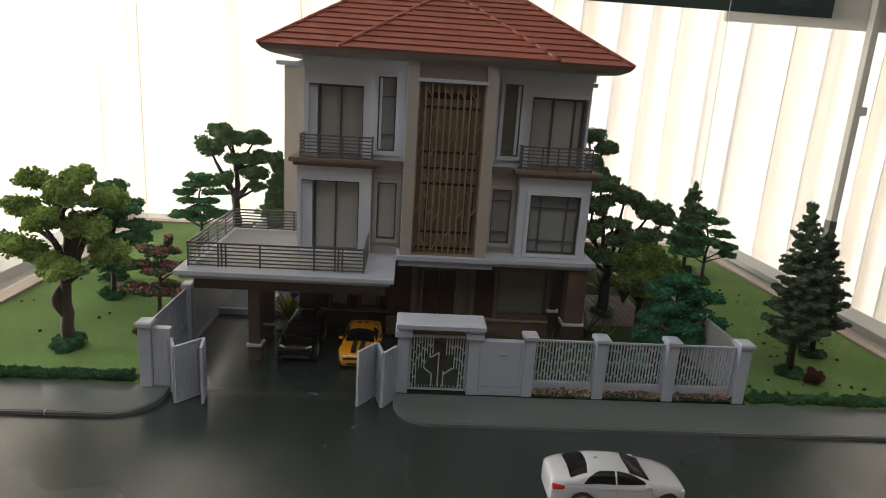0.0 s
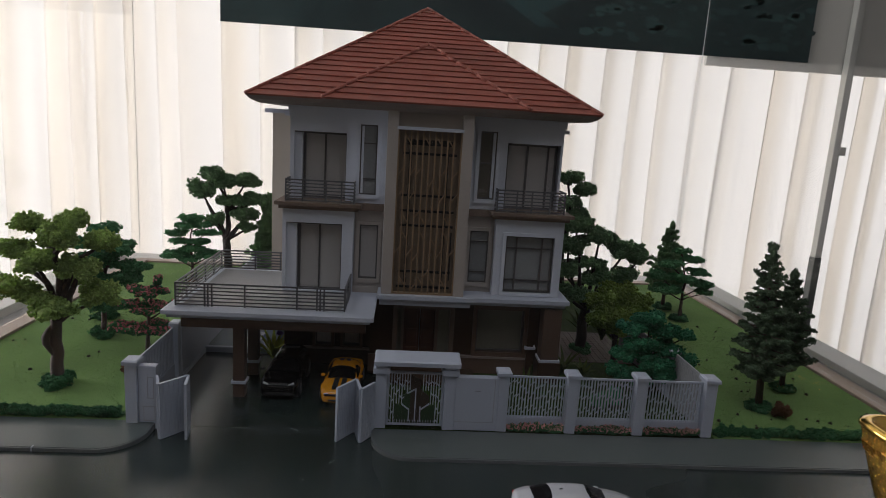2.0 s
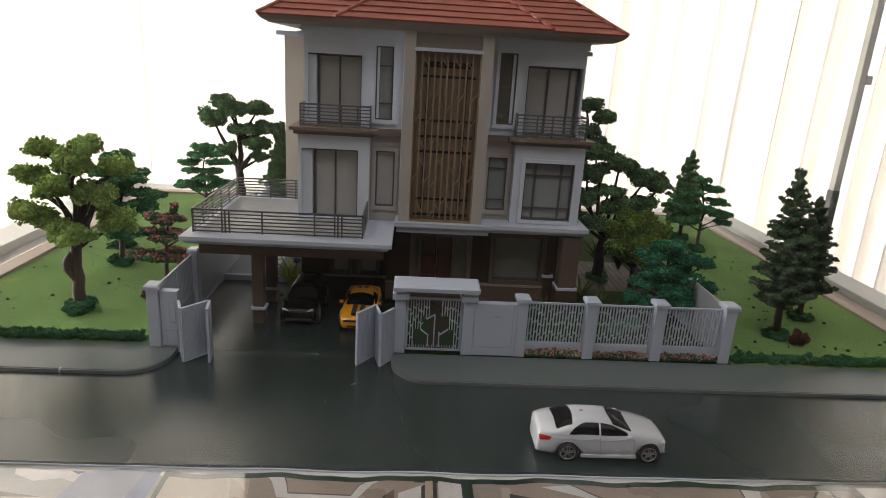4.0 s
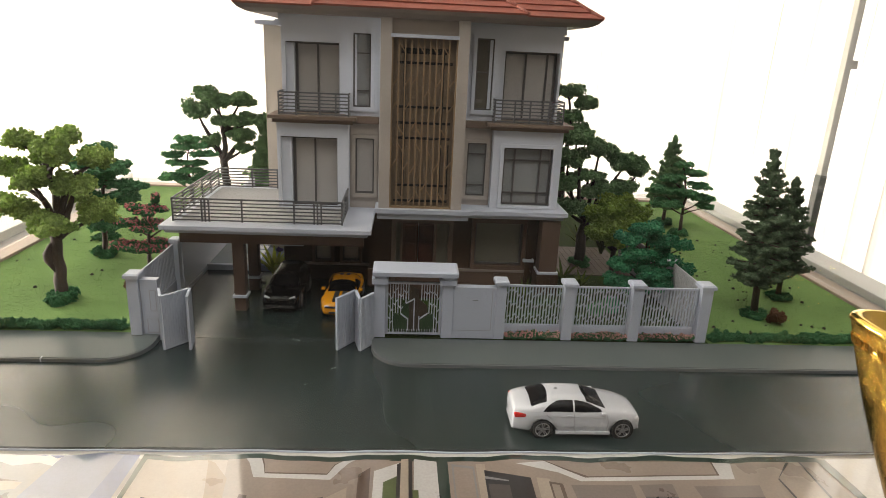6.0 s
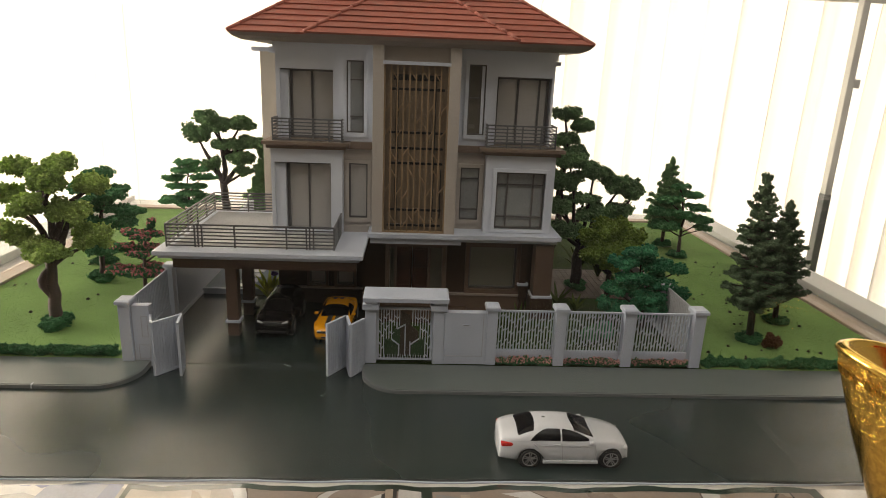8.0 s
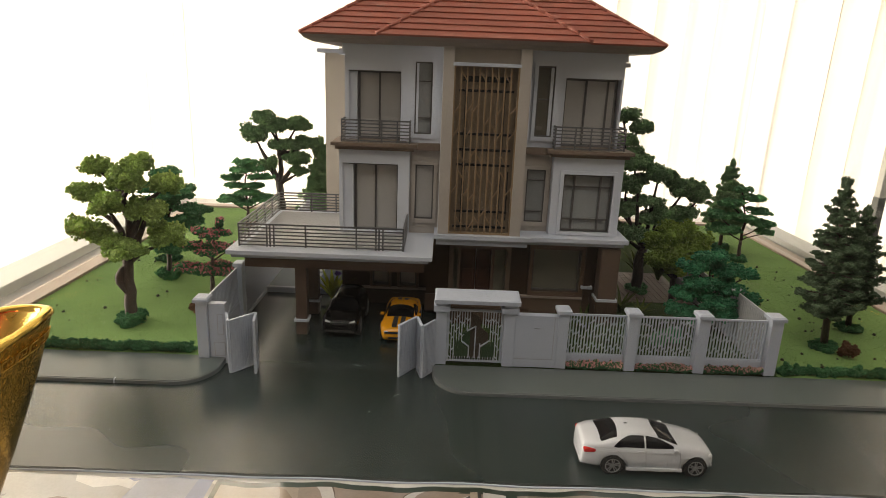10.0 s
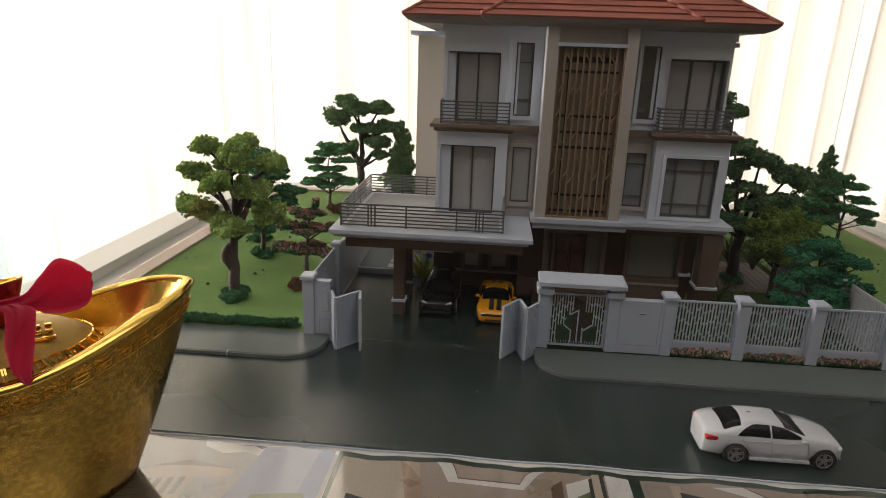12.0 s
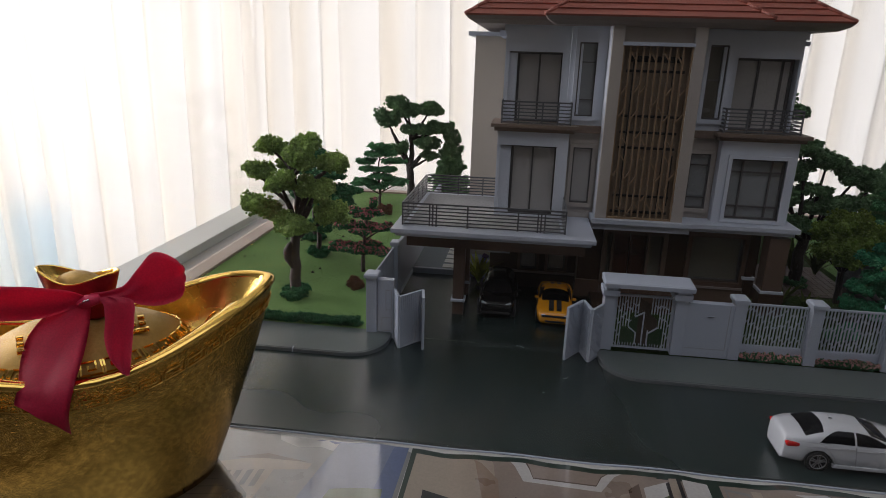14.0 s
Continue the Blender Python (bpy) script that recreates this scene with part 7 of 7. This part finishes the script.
Zv = (0.15, 0.2, 1.0)
strip_part("loop", [((-23.95, 20.65, 10.75), (-23.9, 20.65, 10.25)), ((-22.75, 20.95, 11.0), (-22.5, 20.85, 10.42)), ((-22.1, 21.25, 11.75), (-21.9, 21.1, 10.2)), ((-21.5, 21.6, 12.45), (-21.2, 21.4, 10.15)), ((-20.75, 21.9, 12.15), (-20.55, 21.75, 10.4)),
                    ((-20.56, 22.3, 11.5), (-20.56, 22.2, 10.75)), ((-21.0, 22.6, 11.6), (-21.0, 22.5, 10.7)), ((-22.4, 22.0, 11.0), (-22.4, 21.9, 10.4)), ((-23.9, 20.9, 10.6), (-23.9, 20.9, 10.2))])
strip_part("loop", [((-24.0, 20.5, 10.65), (-24.0, 20.5, 10.25)), ((-24.5, 20.15, 11.0), (-24.6, 20.15, 10.15)), ((-25.15, 19.65, 11.25), (-25.35, 19.6, 9.95)), ((-25.95, 19.0, 11.5), (-26.15, 19.0, 10.0)), ((-27.2, 18.3, 11.6), (-27.2, 18.2, 10.2)), ((-27.9, 18.0, 11.2), (-27.9, 17.9, 10.3)),
                    ((-27.4, 18.9, 10.9), (-27.4, 18.9, 10.2)), ((-25.6, 20.2, 10.7), (-25.6, 20.2, 10.2)), ((-24.0, 20.7, 10.5), (-24.0, 20.7, 10.2))])
strip_part("tail", [((-24.3, 20.45, 10.45), (-23.8, 20.45, 10.4)), ((-25.5, 20.0, 9.95), (-23.8, 20.3, 10.0)), ((-26.0, 19.4, 9.25), (-23.6, 19.8, 9.45)), ((-25.85, 18.6, 8.55), (-23.2, 18.8, 8.85)), ((-25.0, 17.3, 8.05), (-22.75, 17.5, 8.2)), ((-24.85, 16.9, 7.7), (-22.66, 16.9, 7.3)), ((-24.76, 16.75, 7.6), (-22.64, 16.85, 6.5))])
strip_part("tail", [((-23.6, 20.55, 10.6), (-22.8, 20.6, 10.75)), ((-23.2, 20.35, 10.4), (-21.95, 20.5, 10.65)), ((-23.05, 20.1, 9.75), (-21.75, 20.2, 10.05)), ((-23.0, 19.85, 9.0), (-21.75, 19.9, 9.15)), ((-22.6, 19.55, 8.3), (-21.7, 19.55, 8.35)), ((-21.95, 19.3, 7.85), (-21.68, 19.3, 7.8))])
bm = bmesh.new()
tube(bm, [(-24.35, 20.4, 10.3), (-24.0, 20.5, 10.45), (-23.55, 20.65, 10.55)], [0.2, 0.3, 0.2], 8)
bmesh.ops.transform(bm, matrix=mi, verts=bm.verts)
part("knot", bm, RIBBON, bow, smooth=True)
bm = bmesh.new()
tube(bm, [(-24.15, 20.15, 10.42), (-23.95, 20.2, 10.55), (-23.75, 20.28, 10.62)], 0.05, 6)
bmesh.ops.transform(bm, matrix=mi, verts=bm.verts)
part("wire_tie", bm, CHROME, bow)

bow2 = ingot(31.9, 21.45, -28, "shiny gold boat-shaped ingot with fretwork beside the case")
mi = (Matrix.Translation((31.9, 21.45, 0)) @ Matrix.Rotation(radians(-28), 4, "Z")).inverted()
bow = bow2
K = (31.2, 21.2, 10.1)
band_part("loop", [K, (32.3, 21.0, 10.6), (33.6, 20.4, 11.2), (34.8, 19.8, 11.3), (35.0, 19.6, 10.7), (33.8, 20.2, 10.1), K], [0.5, 1.2, 1.6, 1.7, 1.5, 1.2, 0.5], [Zv] * 7)
band_part("tail", [K, (31.4, 20.3, 9.9), (31.5, 19.0, 8.8), (31.4, 18.2, 7.4)], [0.7, 1.6, 2.0, 2.0], [(1, 0.3, 0.0)] * 4)

# ---- printed sheet under the ingots ----
sheet = thing("poster", 2, 15, -0.25, "glossy printed sheet with house and room pictures", "poster")
GL = dict(rough=0.3, bump=0.01, coat=1.0, s1=20, coat_ior=2.4)


def ink(name, c, var=0.08):
    return mat(name, c, var=var, **GL)


INK = {k: ink("ink_" + k, c) for k, c in dict(white=(0.468, 0.452, 0.43), green=(0.014, 0.0312, 0.0203), cream=(0.325, 0.268, 0.21), brown=(0.101, 0.0663, 0.0468), dark=(0.0312, 0.0273, 0.0273),
                                                     blue=(0.0234, 0.0429, 0.156), sky=(0.0936, 0.125, 0.234), haze=(0.15, 0.172, 0.25), grey=(0.203, 0.195, 0.187), wood=(0.078, 0.0663, 0.0585), leaf=(0.078, 0.101, 0.039), tan=(0.25, 0.172, 0.117), ceil=(0.25, 0.198, 0.16), shade=(0.172, 0.136, 0.117), pale=(0.211, 0.207, 0.203)).items()}


def wavy(x):
    return 27.72 + 0.12 * math.sin(x * 0.85) + 0.05 * math.sin(x * 2.3 + 1)


bm = bmesh.new()
xs = [-34 + 0.5 * i for i in range(157)]
prism(bm, [(x, wavy(x)) for x in xs[::-1]] + [(-34, 15), (44, 15)], -0.25, -0.06)
part("paper", bm, INK["white"], sheet)
zz = [-0.055]


def pic(name, colour, pts):
    zz[0] += 0.0012
    bm = bmesh.new()
    out = []
    for (xa, ya), (xb, yb) in zip(pts, pts[1:] + pts[:1]):
        n = max(1, int(math.hypot(xb - xa, yb - ya) / 0.6))
        for i in range(n):
            px, py = xa + (xb - xa) * i / n, ya + (yb - ya) * i / n
            out.append((px, max(15.05, min(py, wavy(px) - (0.09 if colour == "green" or px < -11.3 else 0.50)))))
    bm.faces.new([bm.verts.new((px, py, zz[0])) for px, py in out])
    bmesh.ops.recalc_face_normals(bm, faces=bm.faces[:])
    if bm.faces[:] and bm.faces[0].normal.z < 0:
        bmesh.ops.reverse_faces(bm, faces=bm.faces[:])
    part(name, bm, INK[colour], sheet)


# house picture at the west end
pic("print_sky", "pale", [(-33, 10), (-11.4, 10), (-11.2, 28), (-33, 28)])
pic("print_cloud", "white", [(-18.6, 27.2), (-17.4, 26.7), (-16.2, 26.95), (-15.2, 26.6), (-14.2, 26.9), (-13.6, 27.5), (-13.4, 28), (-18.8, 28)])
pic("print_blue", "blue", [(-16.8, 28.1), (-13.9, 28.2), (-13.8, 27.8), (-14.1, 27.5), (-14.5, 27.6), (-14.6, 27.3), (-15.1, 27.6), (-15.3, 27.4), (-15.5, 27.3), (-16, 27.7), (-16.2, 27.5), (-16.5, 27.5)])
pic("print_haze", "haze", [(-16.6, 20), (-11.6, 20), (-11.45, 28), (-15.2, 28)])
pic("print_blue", "sky", [(-12.9, 20), (-11.55, 20), (-11.4, 28), (-12.2, 28)])
pic("print_house", "cream", [(-21.5, 24.6), (-18.8, 25.7), (-16.2, 25.4), (-16.3, 24.9), (-18.0, 24.6), (-18.2, 22), (-21, 22)])
pic("print_house", "brown", [(-20.6, 25.2), (-18.8, 25.9), (-16.4, 25.5), (-18.8, 25.45)])
for i in range(4):
    pic("print_window", "wood", [(-20.4 + 0.55 * i, 24.1 + 0.12 * i), (-20.1 + 0.55 * i, 24.2 + 0.12 * i), (-20.1 + 0.55 * i, 23.2), (-20.4 + 0.55 * i, 23.1)])
pic("print_hill", "leaf", [(-15.6, 18.8), (-14.7, 23.6), (-13.3, 23.9), (-12.1, 24), (-11.7, 18.9)])
pic("print_deck", "wood", [(-34, 12), (-15, 12), (-18.6, 22.6), (-21.9, 25.6), (-24, 27.2), (-34, 27.2)])
for i in range(9):
    y = 22.4 + 0.5 * i
    pic("print_plank_line", "dark", [(-30, y - 2), (-19.5 - 0.45 * i, y), (-19.5 - 0.45 * i, y + 0.07), (-30, y - 1.93)])
# first room picture, green border
pic("print_border", "green", [(-11.2, 8), (5.2, 8), (5.2, 28), (-11.2, 28)])
pic("print_wall", "ceil", [(-10.9, 8), (4.6, 8), (4.4, 27.2), (-10.7, 27.2)])
pic("print_wall", "cream", [(-10.9, 27.7), (-6.9, 28.4), (-5.6, 19), (-11, 18.9)])
pic("print_tv", "dark", [(-10.1, 24.3), (-7.7, 23.6), (-7.5, 18.9), (-10, 18.9)])
pic("print_curtain", "tan", [(-7.8, 27.6), (-6.4, 25.7), (-5.7, 19), (-6.1, 19)])
pic("print_ceiling", "ceil", [(-6.8, 27.8), (2.3, 27.8), (-0.3, 25), (-1.5, 24.2), (-5.9, 24.1)])
pic("print_tray", "white", [(-5.8, 27.6), (-5.1, 25.8), (-1.2, 25.6), (0, 27.6)])
pic("print_tray", "brown", [(-5, 27.6), (-4.6, 26.1), (-1.4, 26), (-0.7, 27.6)])
pic("print_tray", "ceil", [(-4.9, 27.6), (-4.6, 26.2), (-1.4, 26.1), (-0.8, 27.6)])
pic("print_curtain", "brown", [(-5.5, 24.5), (-5.1, 24.4), (-5, 19), (-5.6, 19)])
pic("print_curtain", "brown", [(-4.8, 23.7), (-4.4, 23.8), (-4.3, 19), (-4.9, 19)])
pic("print_window", "white", [(-4, 23.7), (-2.9, 23.6), (-2.8, 19), (-3.9, 19)])
pic("print_leaf", "leaf", [(-3.9, 23.4), (-3.1, 23.4), (-3, 19), (-3.8, 19)])
pic("print_curtain", "brown", [(-2.5, 23.8), (-2, 23.8), (-1.9, 19), (-2.5, 19)])
pic("print_column", "dark", [(-1.7, 24.2), (-1.4, 24.3), (-1.4, 19), (-1.7, 19)])
pic("print_wall", "cream", [(-1.3, 24.2), (-0.3, 25), (-0.1, 19.1), (-1.3, 19)])
pic("print_curtain", "brown", [(0.2, 26), (0.8, 26.6), (0.9, 19.1), (0.3, 19.1)])
pic("print_window", "white", [(1, 26.3), (2.3, 27), (2.2, 19.1), (1, 19.1)])
pic("print_leaf", "leaf", [(1.5, 25.4), (2.2, 25.9), (2.1, 19.1), (1.5, 19.1)])
pic("print_window_frame", "dark", [(2.2, 26.9), (2.4, 27), (2.3, 19.1), (2.1, 19.1)])
pic("print_wall", "cream", [(2.4, 27.3), (2.8, 27.4), (2.8, 19.1), (2.3, 19.1)])
pic("print_window_frame", "dark", [(2.8, 27.3), (3, 27.4), (3, 19.1), (2.8, 19.1)])
# second room picture, green border
pic("print_border", "green", [(4.9, 27.0), (26.2, 27.0), (25.9, 28), (4.9, 28)])
pic("print_margin", "white", [(3.1, 27.5), (4.3, 27.5), (4.5, 19.2), (3, 19.1)])
pic("print_leaf", "leaf", [(3, 24.8), (3.3, 24.8), (3.3, 19.1), (3, 19.1)])
pic("print_border", "green", [(4.3, 27.7), (5, 27.6), (4.9, 19.2), (4.4, 19.2)])
pic("print_wall", "ceil", [(4.9, 27.4), (25.9, 27.2), (26.3, 24.7), (25.8, 19.6), (4.9, 19.2)])
pic("print_panel", "grey", [(5.1, 26.9), (6.3, 26.7), (6.3, 19.2), (5.1, 19.2)])
pic("print_panel", "ceil", [(5.2, 26.7), (6.2, 26.5), (6.2, 19.2), (5.2, 19.2)])
pic("print_door_frame", "cream", [(6.4, 26.9), (6.9, 26.9), (6.7, 19.2), (6.4, 19.2)])
pic("print_cabinet", "dark", [(6.8, 26.4), (9.2, 25.8), (9.2, 19.2), (6.7, 19.2)])
pic("print_cabinet", "wood", [(6.9, 25.3), (8, 25.2), (8, 23.9), (6.9, 23.9)])
pic("print_shelf", "pale", [(6.8, 25.9), (8, 25.6), (8, 25.5), (6.8, 25.7)])
pic("print_column", "cream", [(9.5, 25.8), (10.2, 25.7), (10, 19.3), (9.3, 19.2)])
pic("print_line", "brown", [(10.1, 25.5), (10.8, 25.3), (10.7, 19.3), (10.6, 19.3), (10.6, 25.2), (10.2, 25.3), (10.1, 19.3), (10, 19.3)])
pic("print_tray", "white", [(8.6, 27), (10.2, 27.2), (20.6, 27.1), (20.2, 25.7), (11.8, 25.5), (10.8, 26.2)])
pic("print_tray", "brown", [(10.1, 27.3), (19.6, 27.2), (19.5, 26), (12.1, 25.8), (11.1, 26.5)])
pic("print_tray", "ceil", [(10.3, 27.2), (19.5, 27.2), (19.4, 26.1), (12.3, 25.9), (11.3, 26.5)])
pic("print_blind", "shade", [(11.2, 25.2), (14.4, 25.2), (14.3, 23.6), (11.3, 23.6)])
pic("print_blind", "shade", [(14.8, 25.2), (16.6, 25.3), (16.5, 23.7), (14.8, 23.8)])
pic("print_blind", "shade", [(17.7, 25.1), (21.3, 25.2), (20.9, 23.5), (17.8, 23.5)])
pic("print_blind", "wood", [(11.3, 24.2), (14.3, 24.2), (14.3, 23.6), (11.3, 23.6)])
pic("print_blind", "wood", [(14.8, 24.3), (16.5, 24.3), (16.5, 23.7), (14.8, 23.8)])
pic("print_blind", "wood", [(17.7, 24.2), (21.1, 24.3), (20.9, 23.5), (17.8, 23.5)])
pic("print_window", "white", [(11.5, 23.5), (12.9, 23.5), (12.9, 19.3), (11.4, 19.3)])
pic("print_line", "dark", [(23.8, 27.1), (24, 27.1), (22.7, 25.8), (23, 19.5), (22.8, 19.5), (22.6, 25.7)])
pic("print_wardrobe", "shade", [(24.6, 27.2), (25.7, 27.2), (25.7, 23.8), (25.6, 19.6), (24.5, 19.5)])
pic("print_line", "dark", [(24.6, 27.2), (24.7, 27.2), (24.6, 19.5), (24.4, 19.5)])
pic("print_border", "green", [(25.7, 27.5), (26.3, 27.6), (26.5, 24.9), (26.6, 19.6), (26, 19.6), (26, 24.3)])

# pale sealing bead along the foot of the front pane
bm = bmesh.new()
tube(bm, [(x, 27.93 + 0.03 * math.sin(x * 0.7), 0.02 + 0.03 * math.sin(x * 0.9)) for x in [-36.4 + 0.8 * i for i in range(101)]], 0.06, 6)
part("sealing_bead", bm, FENCE, case, "ragged white sealing bead", smooth=True)
